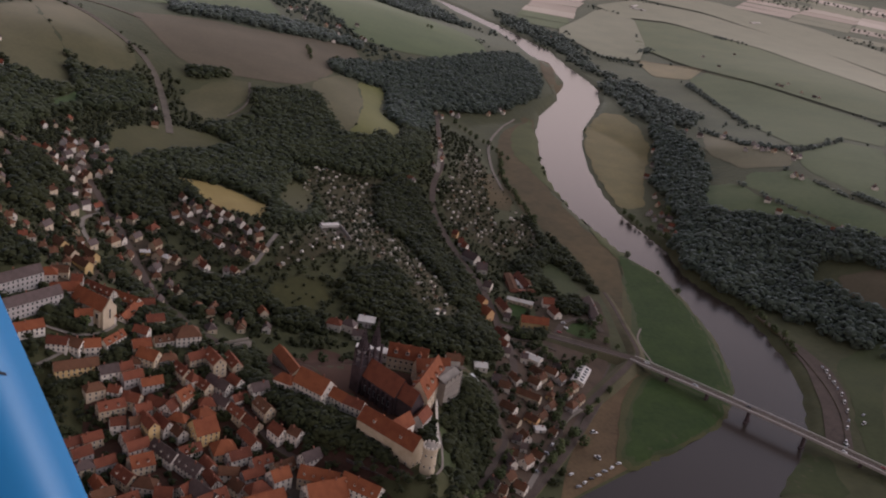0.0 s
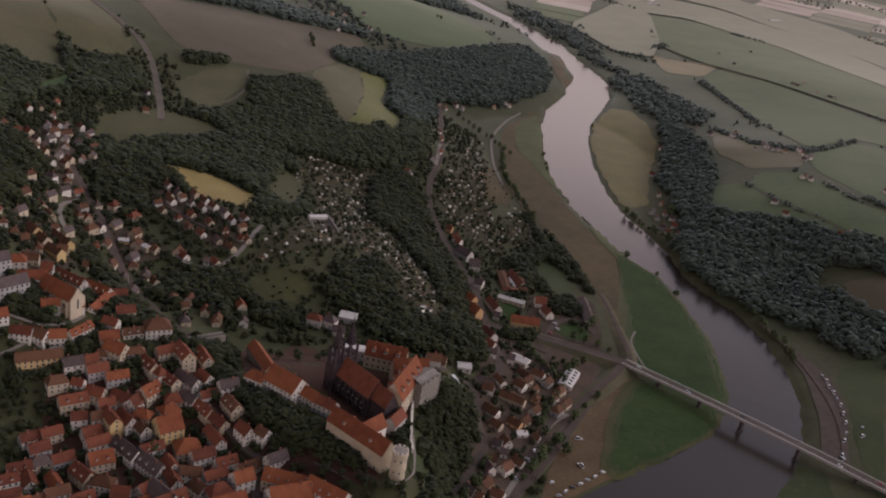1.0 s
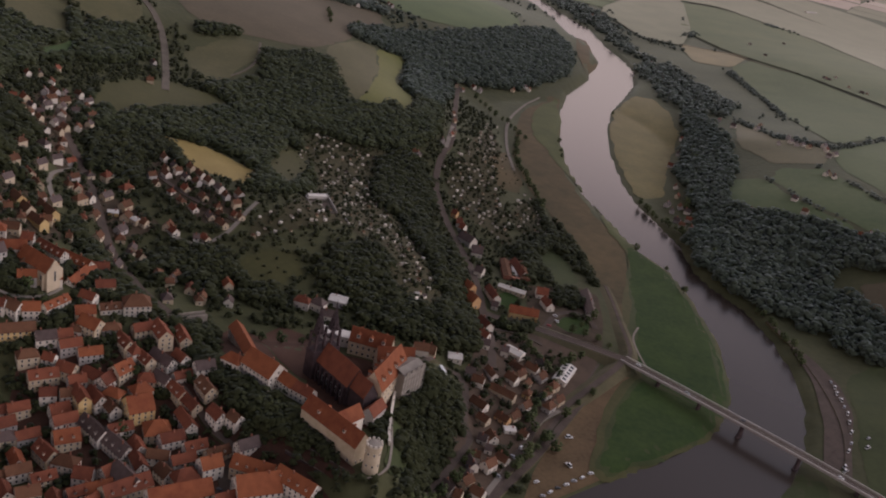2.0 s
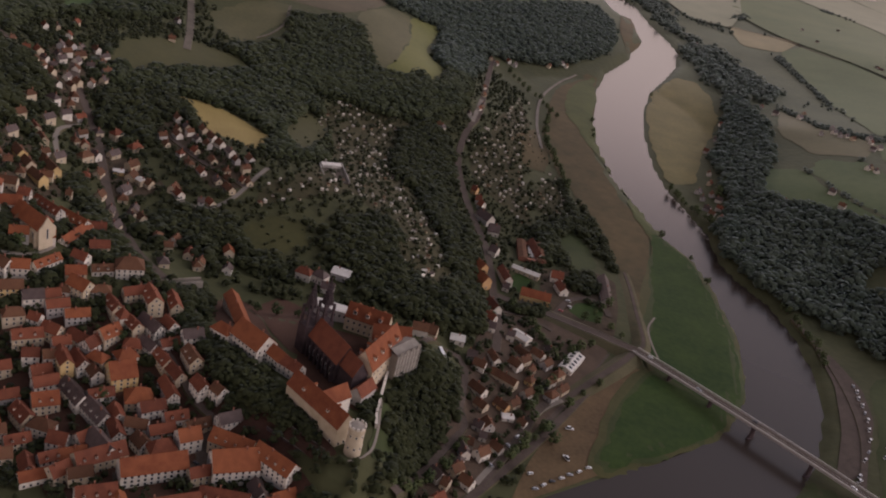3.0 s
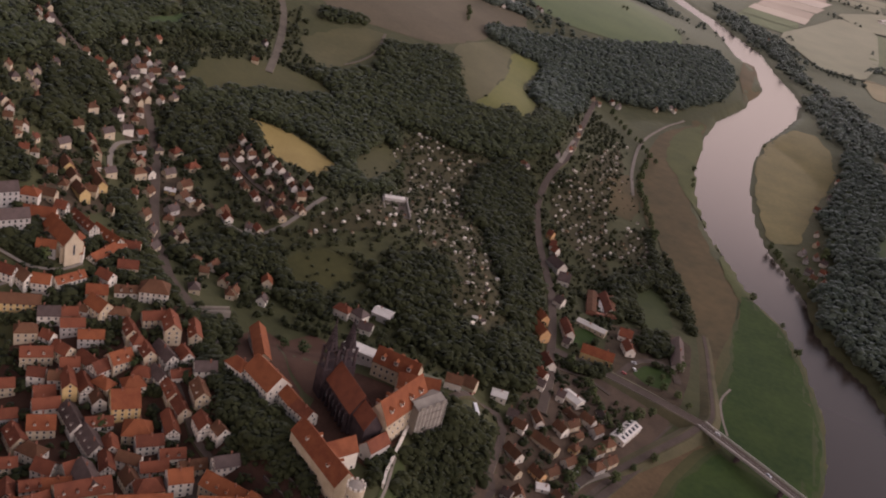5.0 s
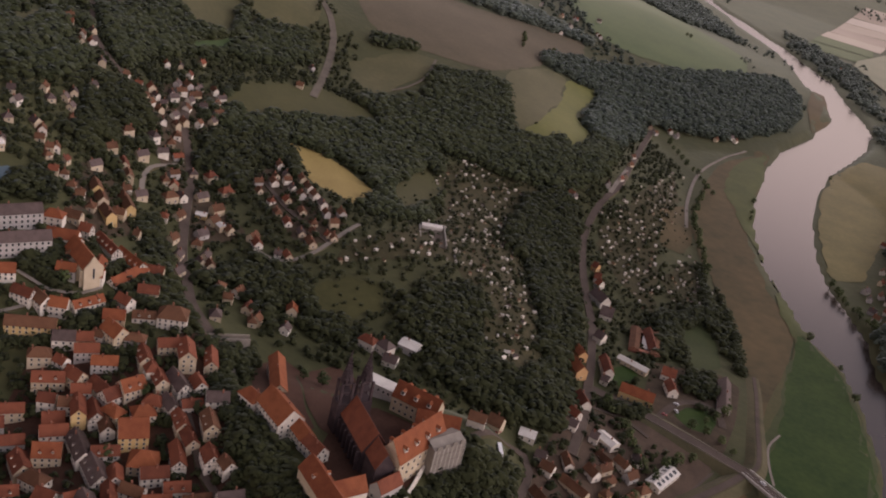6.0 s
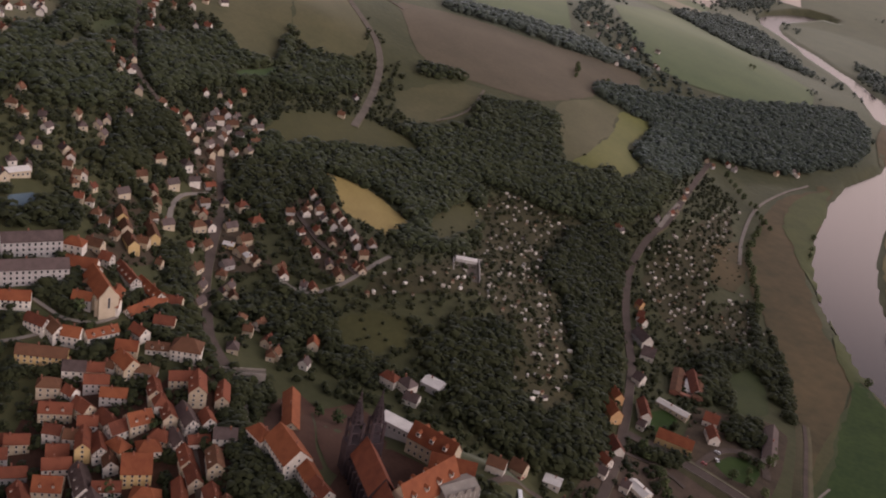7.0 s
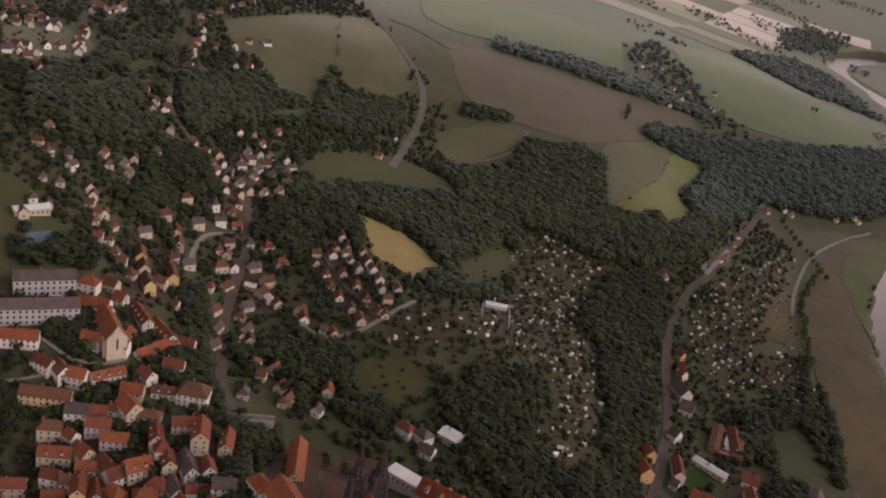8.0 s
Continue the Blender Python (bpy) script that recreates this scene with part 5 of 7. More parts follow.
QUARTERS.setdefault('east bank', []).extend([
    (273, 1195, 107, 10, 8, 5, 1, 0), (280, 1181, 157, 10, 8, 5, 3, 0), (279, 1155, 156, 10, 8, 5, 1, 0), (269, 1134, 157, 10, 8, 5, 1, 0), (278, 1125, 56, 10, 8, 5, 1, 0), (265, 1151, 157, 10, 8, 5, 3, 0), (303, 1491, 109, 10, 8, 5, 1, 0), (292, 1421, 158, 10, 8, 5, 1, 0), (275, 1360, 159, 10, 8, 5, 1, 0), (258, 1202, 58, 10, 8, 5, 3, 0), (262, 1182, 92, 10, 8, 5, 3, 0), (272, 1231, 58, 10, 8, 5, 1, 0),
])
QUARTERS.setdefault('east bank', []).extend([
    (273, 1264, 93, 10, 8, 5, 1, 0), (393, 1018, 34, 10, 8, 5, 3, 0), (631, 2027, 53, 10, 8, 5, 1, 0), (655, 2046, 72, 10, 8, 5, 1, 0), (459, 3095, 97, 10, 8, 5, 3, 0), (480, 3052, 161, 10, 8, 5, 3, 0), (177, 2404, 101, 10, 8, 5, 1, 0), (291, 2012, 62, 10, 8, 5, 1, 0), (298, 1964, 46, 10, 8, 5, 1, 0), (304, 1888, 46, 10, 8, 5, 1, 0), (350, 1176, 153, 10, 8, 5, 1, 0), (421, 1550, 75, 10, 8, 5, 1, 0),
])
QUARTERS.setdefault('east bank', []).extend([
    (445, 1450, 38, 10, 8, 5, 1, 0), (459, 1439, 37, 10, 8, 5, 1, 0), (491, 1446, 36, 10, 8, 5, 3, 0), (489, 1426, 51, 10, 8, 5, 1, 0), (496, 1406, 36, 10, 8, 5, 3, 0), (458, 1112, 148, 10, 8, 5, 1, 0), (468, 1115, 47, 10, 8, 5, 3, 0), (409, 1170, 151, 10, 8, 5, 1, 0), (404, 1208, 151, 10, 8, 5, 3, 0), (426, 1436, 88, 10, 8, 5, 3, 0), (462, 1308, 51, 10, 8, 5, 1, 0), (557, 1265, 96, 10, 8, 5, 3, 0),
])
QUARTERS.setdefault('east bank', []).extend([
    (-248, 1745, 63, 10, 8, 5, 1, 0), (-202, 1719, 127, 10, 8, 5, 1, 0), (-216, 1674, 97, 10, 8, 5, 1, 0), (-239, 1633, 113, 10, 8, 5, 3, 0), (630, 2032, 153, 10, 8, 5, 3, 0), (635, 2017, 153, 10, 8, 5, 1, 0), (661, 1968, 71, 10, 8, 5, 1, 0), (676, 1932, 151, 10, 8, 5, 3, 0), (685, 1930, 70, 10, 8, 5, 3, 0), (550, 2223, 156, 10, 8, 5, 1, 0), (541, 2365, 42, 10, 8, 5, 1, 0), (366, 1585, 77, 10, 8, 5, 1, 0),
])
QUARTERS.setdefault('east bank', []).extend([
    (381, 1545, 156, 10, 8, 5, 1, 0), (412, 1526, 40, 10, 8, 5, 3, 0), (446, 1472, 73, 10, 8, 5, 3, 0), (451, 1438, 88, 10, 8, 5, 3, 0), (466, 1430, 37, 10, 8, 5, 1, 0), (485, 1394, 151, 10, 8, 5, 1, 0), (466, 1311, 85, 10, 8, 5, 1, 0), (470, 1298, 100, 10, 8, 5, 3, 0), (635, 2449, 155, 10, 8, 5, 3, 0), (1126, 3080, 35, 10, 8, 5, 1, 0), (465, 3118, 62, 60, 16, 5, 4, 0), (473, 3066, 161, 60, 16, 5, 4, 0),
])
QUARTERS.setdefault('east bank', []).extend([
    (841, 3104, 40, 60, 16, 5, 4, 0),
])

ROOF_WORDS = ["orange tile roof", "red-brown tile roof", "brown tile roof", "grey slate roof", "pale sheet-metal roof"]
WALL_WORDS = ["white plastered", "cream plastered", "yellow plastered", "grey rendered", "ochre plastered"]
NAMES = {"old town": "town_house", "old town north": "town_house", "market": "town_house", "west slope": "villa", "upper valley": "cottage", "far road": "roadside_house",
         "far estate": "estate_house", "estate": "estate_house", "far village": "farmhouse", "east bank": "farmhouse"}
FORMS = {"old town": "row house", "old town north": "old town house", "market": "market house", "castle west": "castle hill house", "hill quarter": "church hill house",
         "valley road": "valley house", "upper valley": "small valley house", "far road": "hillside house", "west slope": "hillside villa", "far estate": "hilltop house",
         "estate": "gabled estate house", "river road": "river road house", "riverside halls": "riverside hall", "fishing quarter": "low riverside house",
         "castle foot": "slope house", "far village": "village house", "east bank": "far bank house"}


HALF_TIMBERED = ("old town", "old town north", "market", "hill quarter")


def timber_gable(width, eaves, rise):
    """The beams of a half-timbered gable, standing a little proud of the plane x, z."""
    bm = bmesh.new()
    half = width / 2
    for z, w in ((eaves - 2.5, half), (eaves - 0.2, half), (eaves + 0.62 * rise, 0.36 * half)):
        box(bm, -w, w, -0.07, 0.02, z, z + 0.24)
    for x in (-0.97, -0.5, 0.5, 0.97):
        box(bm, x * half - 0.12, x * half + 0.12, -0.08, 0.02, eaves - 2.5, eaves + max(0.0, (0.97 - abs(x))) * rise)
    for side in (-1, 1):
        a, b = Vector((side * half, 0, eaves)), Vector((0, 0, eaves + rise))
        drop = Vector((0, 0, -0.42))
        out = Vector((0, -0.09, 0))
        ring = [a, b, b + drop, a + drop]
        front, back = [bm.verts.new(p + out) for p in ring], [bm.verts.new(p - 0.2 * out) for p in ring]
        bm.faces.new(front if side < 0 else front[::-1])
        for k in range(4):
            bm.faces.new((front[k], front[(k + 1) % 4], back[(k + 1) % 4], back[k]))
    bmesh.ops.recalc_face_normals(bm, faces=bm.faces)
    return bm


def house(x, y, heading, length, width, eaves, roof, wall, quarter, rng):
    near = y < 645
    if quarter in ("west slope", "valley road", "estate"):
        size = (0.83 if quarter == "valley road" else 0.72) if length < 14 else 0.85
        length, width, eaves = size * length, size * width, size * eaves
        wall = 0 if wall == 4 else wall
        roof = rng.choice((2, 2, 3, 1)) if roof == 1 else roof
        wall = rng.choice((0, 1, 1)) if wall == 0 else wall
    if quarter == "fishing quarter" and length < 20:
        length, width, eaves = 0.85 * length, 0.85 * width, 0.8 * eaves
        roof = rng.choice((2, 2, 1, 3)) if roof < 2 else roof
    rise = width * 0.5 * (0.95 if roof != 4 else 0.35)
    c, s = math.cos(radians(heading)), math.sin(radians(heading))
    corners = [(x + c * u * length / 2 - s * v * width / 2, y + s * u * length / 2 + c * v * width / 2) for u in (-1, 1) for v in (-1, 1)]
    z = land(np.array([p[0] for p in corners]), np.array([p[1] for p in corners]))
    base = float(z.mean() * 0.6 + z.min() * 0.4)
    hipped = roof != 4 and length < width * 1.6 and rng.random() < 0.3
    words = ("hipped " if hipped else "") + ROOF_WORDS[roof]
    ob = empty(NAMES.get(quarter, "house"), pose(x, y, base, 0, 0, heading), f"{WALL_WORDS[wall]} {FORMS[quarter]} with {words}", "house", f"houses of the {quarter}")
    if hipped:
        bm = bmesh.new()
        box(bm, -length / 2, length / 2, -width / 2, width / 2, -4, eaves)
        part("wall", bm, WALL[wall], ob)
        part("roof", hip_roof(length, width, eaves, rise), ROOF[roof], ob)
    else:
        part("wall", gable_wall(length, width, eaves, rise), WALL[wall], ob)
        part("roof", gable_roof(length, width, eaves, rise), ROOF[roof], ob)
    if roof == 4 and length > 20 and quarter == "fishing quarter":
        slope = math.degrees(math.atan2(rise, width / 2))
        for side in (-1, 1):
            for i in range(5):
                pane = hang(SKYLIGHT, "skylight", ob, (i - 2) * length / 5.4, side * width * 0.25, eaves + rise * 0.5 + 0.40, 0)
                pane.matrix_basis = pane.matrix_basis @ pose(0, 0, 0, -side * slope)
    else:
        hang(CHIMNEY, "chimney", ob, rng.uniform(-0.3, 0.3) * length, rng.choice((-0.7, 0.7)), eaves + rise + 0.1, 0)
    # windows on the sides that look over the valley
    pitch = 3.1 if near else 4.6
    storeys = max(1, int(eaves / 3.0))
    if near and length * storeys > 70:
        pitch = 3.4
    n = max(1, int((length - 1.2) / pitch))
    m = max(1, int((width - 1.6) / (3.3 if near else 4.4)))
    fronts = [(turn, count, span, depth) for turn, count, span, depth in ((0, n, length, width), (180, n, length, width), (90, m, width, length), (270, m, width, length))
              if math.cos(radians(heading + turn)) > -0.35]
    for turn, count, span, depth in fronts:
        face = pose(0, 0, 0, 0, 0, turn)
        for k in range(storeys if near else 1):
            h = 0.9 + k * (eaves - 0.4) / storeys
            for i in range(count):
                u = (i + 0.5) / count * (span - 1.0) - (span - 1.0) / 2
                place = face @ Vector((u, -depth / 2, h))
                hang(BIG_WINDOW if length > 30 else WINDOW, "window", ob, *place, turn)
        if near and not hipped and rise > 3.4 and turn in (90, 270):
            hang(WINDOW, "window", ob, *(face @ Vector((0, -depth / 2, eaves + 0.5))), turn)
            if quarter in HALF_TIMBERED and wall == 0 and rng.random() < 0.55:
                frame_part = part("timber_frame", timber_gable(width, eaves, rise), M["timber"], ob, "dark brown timber framing")
                frame_part.matrix_basis = face @ pose(0, -depth / 2, 0)
        if near and roof < 4 and not hipped and length > 13 and turn in (0, 180) and rng.random() < 0.45:
            some = int(length / 6.5)
            for i in range(some):
                u = (i + 0.5) / some * (length - 2) - (length - 2) / 2
                hang_dormer(roof, ob, *(face @ Vector((u, -width * 0.30, eaves + rise * 0.36))), turn, 0.75)
    return ob


def far_house(x, y, heading, length, width, eaves, roof, wall, quarter, rng):
    """A house far off, of which walls, roof and chimney can be told."""
    size = rng.uniform(0.6, 0.8)
    length, width, eaves = size * length, size * width, 0.8 * eaves
    wall = 0 if wall == 4 else wall
    if length < 30:
        roof = rng.choice((1, 2, 2, 3, 3)) if roof == 1 else roof
        wall = rng.choice((0, 0, 0, 1, 3)) if wall == 0 else wall
    rise = width * (0.47 if length < 30 else 0.15)
    ob = empty(NAMES.get(quarter, "house"), pose(x, y, land_at(x, y) - 0.3, 0, 0, heading), f"{WALL_WORDS[wall]} {FORMS[quarter]} with {ROOF_WORDS[roof]}", "house", f"houses of the {quarter}")
    part("wall", gable_wall(length, width, eaves, rise), WALL[wall], ob)
    part("roof", gable_roof(length, width, eaves, rise), ROOF[roof], ob)
    if y < 1300 and length < 30:
        hang(CHIMNEY, "chimney", ob, rng.uniform(-0.3, 0.3) * length, 0.6, eaves + rise + 0.1, 0)
    return ob


# the closed blocks of the old town between the named houses
def blocks(ring, turn, wide, deep, rng, quarter, roofs):
    taken = [(r[0], r[1], 0.5 * math.hypot(r[3], r[4])) for rows in QUARTERS.values() for r in rows]
    ring = np.array(ring, float)
    c, s = math.cos(radians(turn)), math.sin(radians(turn))
    mid = ring.mean(0)
    for i in range(-14, 15):
        for j in range(-14, 15):
            u, v = i * wide + rng.uniform(-1.5, 1.5), j * deep + rng.uniform(-1.5, 1.5)
            x, y = mid[0] + c * u - s * v, mid[1] + s * u + c * v
            if not inside(np.array([(x, y)]), ring)[0] or any(math.hypot(x - a, y - b) < r * 0.72 + 4.6 for a, b, r in taken):
                continue
            if any(line_distance(np.array([(x, y)]), smooth_line(k, 6))[0] < w / 2 + 3.5 for _, _, w, _, k in ROADS):
                continue
            taken.append((x, y, 7))
            QUARTERS[quarter].append((round(x, 1), round(y, 1), turn + rng.choice((0, 0, 0, 90)) + rng.uniform(-6, 6), rng.choice((11, 12, 13)) + (2 if wide < 13 else 0), rng.choice((8, 8, 9)), rng.choice((5, 6, 7)), rng.choice(roofs), rng.choice((0, 0, 0, 1, 3))))


INFILL = random.Random(3)
blocks([(-215, 455), (-40, 440), (-8, 480), (-40, 515), (-95, 535), (-100, 575), (-160, 600), (-215, 560)], 42, 12, 10, INFILL, "old town", (0, 1, 1, 1, 2, 3))
blocks([(62, 520), (100, 560), (114, 640), (130, 690), (136, 738), (108, 756), (74, 742), (66, 690), (70, 640), (62, 580)], 60, 14, 12, INFILL, "fishing quarter", (2, 2, 2, 3, 1, 2))
blocks([(-300, 560), (-170, 560), (-170, 610), (-210, 660), (-290, 640)], 30, 17, 15, INFILL, "hill quarter", (0, 0, 1, 2))
blocks([(-330, 660), (-240, 660), (-230, 760), (-290, 830), (-360, 860), (-340, 740)], 70, 26, 23, INFILL, "valley road", (1, 1, 2, 3))


blocks([(-384, 841), (-380, 896), (-353, 916), (-323, 866), (-325, 830), (-276, 780), (-218, 760), (-211, 748), (-241, 710), (-284, 761), (-316, 778), (-347, 811)], 62, 13, 12, INFILL, "upper valley", (1, 2, 2, 1))
blocks([(-261, 832), (-262, 876), (-233, 862), (-161, 820), (-160, 783), (-180, 769)], 140, 15, 13, INFILL, "upper valley", (2, 2, 1))


rng = random.Random(7)
for quarter, rows in QUARTERS.items():
    if quarter in ("far road", "far estate", "far village", "east bank", "upper valley"):
        for row in rows:
            far_house(*row, quarter, rng)
        continue
    for row in rows:
        house(*row, quarter, rng)


# ---- bridge ----
def road_bridge():
    ax, ay, bx, by = 185.0, 784.5, 443.5, 611.5
    length = math.hypot(bx - ax, by - ay)
    head = math.degrees(math.atan2(by - ay, bx - ax))
    ob = empty("road_bridge", pose(ax, ay, 0, 0, 0, head), "long concrete road bridge over the river on slim piers", "bridge")
    n, w = 40, 4.7

    def height(s):
        return 8.6 + 4.2 * math.sin(math.pi * min(max((s + 40) / (length + 80), 0), 1))

    def run(y0, y1, z0, z1, name, mat, label=""):
        bm = bmesh.new()
        rows = []
        for i in range(n + 1):
            s = length * i / n
            h = height(s)
            rows.append([bm.verts.new((s, y, h + z)) for y, z in ((y0, z0), (y1, z0), (y1, z1), (y0, z1))])
        for a, b in zip(rows, rows[1:]):
            for k in range(4):
                bm.faces.new((a[k], b[k], b[(k + 1) % 4], a[(k + 1) % 4]))
        bm.faces.new(rows[0]), bm.faces.new(rows[-1][::-1])
        bmesh.ops.recalc_face_normals(bm, faces=bm.faces)
        return part(name, bm, mat, ob, label)

    run(-w, w, -1.0, 0.0, "deck", M["concrete"])
    run(-3.2, 3.2, 0.004, 0.06, "carriageway", M["asphalt"], "grey asphalt carriageway")
    run(-4.3, -3.3, 0.004, 0.2, "pavement", M["paleroad"], "pale footway")
    run(3.3, 4.3, 0.004, 0.2, "pavement", M["paleroad"], "pale footway")
    run(-0.06, 0.06, 0.062, 0.075, "lane_line", M["frame_paint"], "white lane line")
    for y in (-4.68, 4.36):
        run(y, y + 0.34, 0.85, 1.2, "handrail", M["frame_paint"], "pale metal handrail")
    run(-3.6, -2.6, -2.0, -0.99, "girder", M["concrete"])
    run(2.6, 3.6, -2.0, -0.99, "girder", M["concrete"])
    post = bmesh.new()
    box(post, -0.06, 0.06, -0.06, 0.06, 0, 1.0)
    first = part("rail_post", post, M["frame_paint"], ob)
    first.location = (2, -4.52, height(2))
    for i in range(1, 40):
        s = 2 + i * (length - 4) / 39
        for y in (-4.52, 4.52):
            p = new("rail_post", first.data)
            p.parent = ob
            p.location = (s, y, height(s))
    for s in (36, 74, 112, 160, 206, 248, 288):
        x, y = ax + (bx - ax) * s / length, ay + (by - ay) * s / length
        bm = bmesh.new()
        ring = [(s + 1.5 * math.cos(t) * 1.0, 3.6 * math.sin(t)) for t in [2 * math.pi * k / 12 for k in range(12)]]
        prism(bm, ring, min(land_at(x, y), 0) - 3, height(s) - 1.9)
        if land_at(x, y) < 0:
            prism(bm, [(s + 2.2 * math.cos(2 * math.pi * k / 12), 6.2 * math.sin(2 * math.pi * k / 12)) for k in range(12)], -4, 1.2)
        part("pier", bm, M["sandstone_dark"], ob, "oval dark stone pier")
    return ob


road_bridge()


def ramp(course, heights, half, words):
    """An earth bank with a road on it, from one height to another."""
    line = smooth_line(course, 4)
    d = np.gradient(line, axis=0)
    d /= np.linalg.norm(d, axis=1, keepdims=True)
    side = np.stack([-d[:, 1], d[:, 0]], -1)
    top = np.interp(np.linspace(0, 1, len(line)), np.linspace(0, 1, len(heights)), heights)
    for name, mat, label, rim in [("embankment", "grass_bank", "grassed earth bank " + words, ((-half - 8, None), (-half - 1.2, -0.25), (half + 1.2, -0.25), (half + 8, None))),
                                  ("road", "asphalt", "grey asphalt road " + words, ((-half, -0.4), (-half, 0.06), (half, 0.06), (half, -0.4))),
                                  ("kerb", "paleroad", "pale kerb and rail " + words, ((half + 0.004, -0.4), (half + 0.004, 0.5), (half + 0.3, 0.5), (half + 0.3, -0.4))),
                                  ("kerb", "paleroad", "pale kerb and rail " + words, ((-half - 0.3, -0.4), (-half - 0.3, 0.5), (-half - 0.004, 0.5), (-half - 0.004, -0.4)))][:4 if half > 4 else 2]:
        bm, rows = bmesh.new(), []
        for p, s, z in zip(line, side, top):
            rows.append([bm.verts.new((*(p + s * k), land_at(*(p + s * k)) - 0.4 if h is None else z + h)) for k, h in rim])
        for a, b in zip(rows, rows[1:]):
            for k in range(3):
                bm.faces.new((a[k], b[k], b[k + 1], a[k + 1]))
        bm.faces.new(rows[-1]), bm.faces.new(rows[0])
        bmesh.ops.recalc_face_normals(bm, faces=bm.faces)
        tagged(part(name, bm, M[mat]), label, name, kind="structure")


ramp([(84, 812), (116, 804), (150, 794), (187, 783.5)], [land_at(84, 812) + 1.0, 8.2, 9.6, 9.86], 4.2, "of the bridge approach")
ramp([(184, 780), (174, 760), (154, 726), (133, 690)], [9.7, 8.2, 6.2, land_at(133, 690) + 1.0], 2.6, "down to the riverside lane")
ramp([(189, 786), (192, 805), (186, 853), (180, 899), (174, 933)], [9.7, 8.6, 6.8, 5.8, land_at(174, 933) + 0.9], 1.5, "down to the meadow lane")


# ---- castle hill ----
ROCK = 45.0


def hall(name, label, x, y, heading, length, width, eaves, rise, roof, wall, category, base=ROCK, rows=2, over=0.5, deep=8.0, gap=4.0):
    ob = empty(name, pose(x, y, base, 0, 0, heading), label, category)
    part("wall", gable_wall(length, width, eaves, rise, deep), wall, ob)
    part("roof", gable_roof(length, width, eaves, rise, over, 0.35), roof, ob)
    n, m = max(1, int(length / gap)), max(1, int(width / 4.2))
    for k in range(rows):
        h = 1.4 + k * (eaves - 1) / rows
        for i in range(n):
            u = (i + 0.5) / n * (length - 1.5) - (length - 1.5) / 2
            hang(BIG_WINDOW, "window", ob, u, -width / 2, h, 0)
            hang(BIG_WINDOW, "window", ob, -u, width / 2, h, 180)
        for i in range(m):
            u = (i + 0.5) / m * (width - 1.5) - (width - 1.5) / 2
            hang(BIG_WINDOW, "window", ob, length / 2, u, h, 90)
            hang(BIG_WINDOW, "window", ob, -length / 2, -u, h, 270)
    return ob


def add_dormers(ob, roof, length, width, eaves, rise, count, size=1.2):
    for side, turn in ((-1, 0), (1, 180)):
        for i in range(count):
            u = (i + 0.5) / count * (length - 3) - (length - 3) / 2
            hang_dormer(roof, ob, u, side * width * 0.27, eaves + rise * 0.42, turn, size)


# the long south wing with its round corner tower
wing = hall("castle_wing", "long castle wing with orange tiled roof and bare pale walls", -14.2, 535, 145.5, 48, 13, 14, 7.5, ROOF[0], WALL[1], "castle", base=44, rows=1, gap=7)
add_dormers(wing, 0, 48, 13, 14, 7.5, 2, 1.0)
cross = hall("castle_wing", "short cross wing with orange tiled roof and white gable", -10, 545, 56, 20, 11, 13, 6.5, ROOF[0], WALL[0], "castle", base=44, rows=1)


def round_tower():
    ob = empty("round_tower", pose(12.5, 516.5, 30, 0, 0, 0), "round pale castle tower with crenellated top and low stone cap", "tower")
    bm = bmesh.new()
    lathe(bm, [(5.4, 0), (5.0, 14), (4.6, 30.5), (4.95, 31.5), (4.95, 34)], 28)
    part("shaft", bm, WALL[1], ob)
    bm = bmesh.new()
    lathe(bm, [(4.3, 34.004), (4.1, 34.6), (2.3, 35.4), (0.1, 35.9)], 20)
    part("cap", bm, M["stone"], ob, "low stone cap")
    bm = bmesh.new()
    box(bm, -0.75, 0.75, -0.3, 0.3, 0, 1.5)
    me = bpy.data.meshes.new("merlon")
    bm.to_mesh(me)
    bm.free()
    me.materials.append(WALL[0])
    for k in range(10):
        a = 2 * math.pi * k / 10
        hang(me, "merlon", ob, 4.62 * math.cos(a), 4.62 * math.sin(a), 34.004, math.degrees(a) + 90)
    for k in range(8):
        a = 2 * math.pi * k / 8 + 0.3
        for h in (12, 20, 28):
            r = 5.15 - 0.045 * (h - 10) if h < 14 else 5.0 - 0.4 * (h - 14) / 16.5
            hang(WINDOW, "window", ob, r * math.cos(a), r * math.sin(a), h, math.degrees(a) + 90, 0.9)


round_tower()

# the late gothic palace: steep orange roofs behind a great pale screened front
palace = hall("palace", "late gothic palace with steep orange tiled roof", 4, 596, 76, 42, 15, 17, 12, ROOF[0], WALL[1], "palace", rows=3, gap=5)
add_dormers(palace, 0, 42, 15, 17, 12, 4, 1.3)


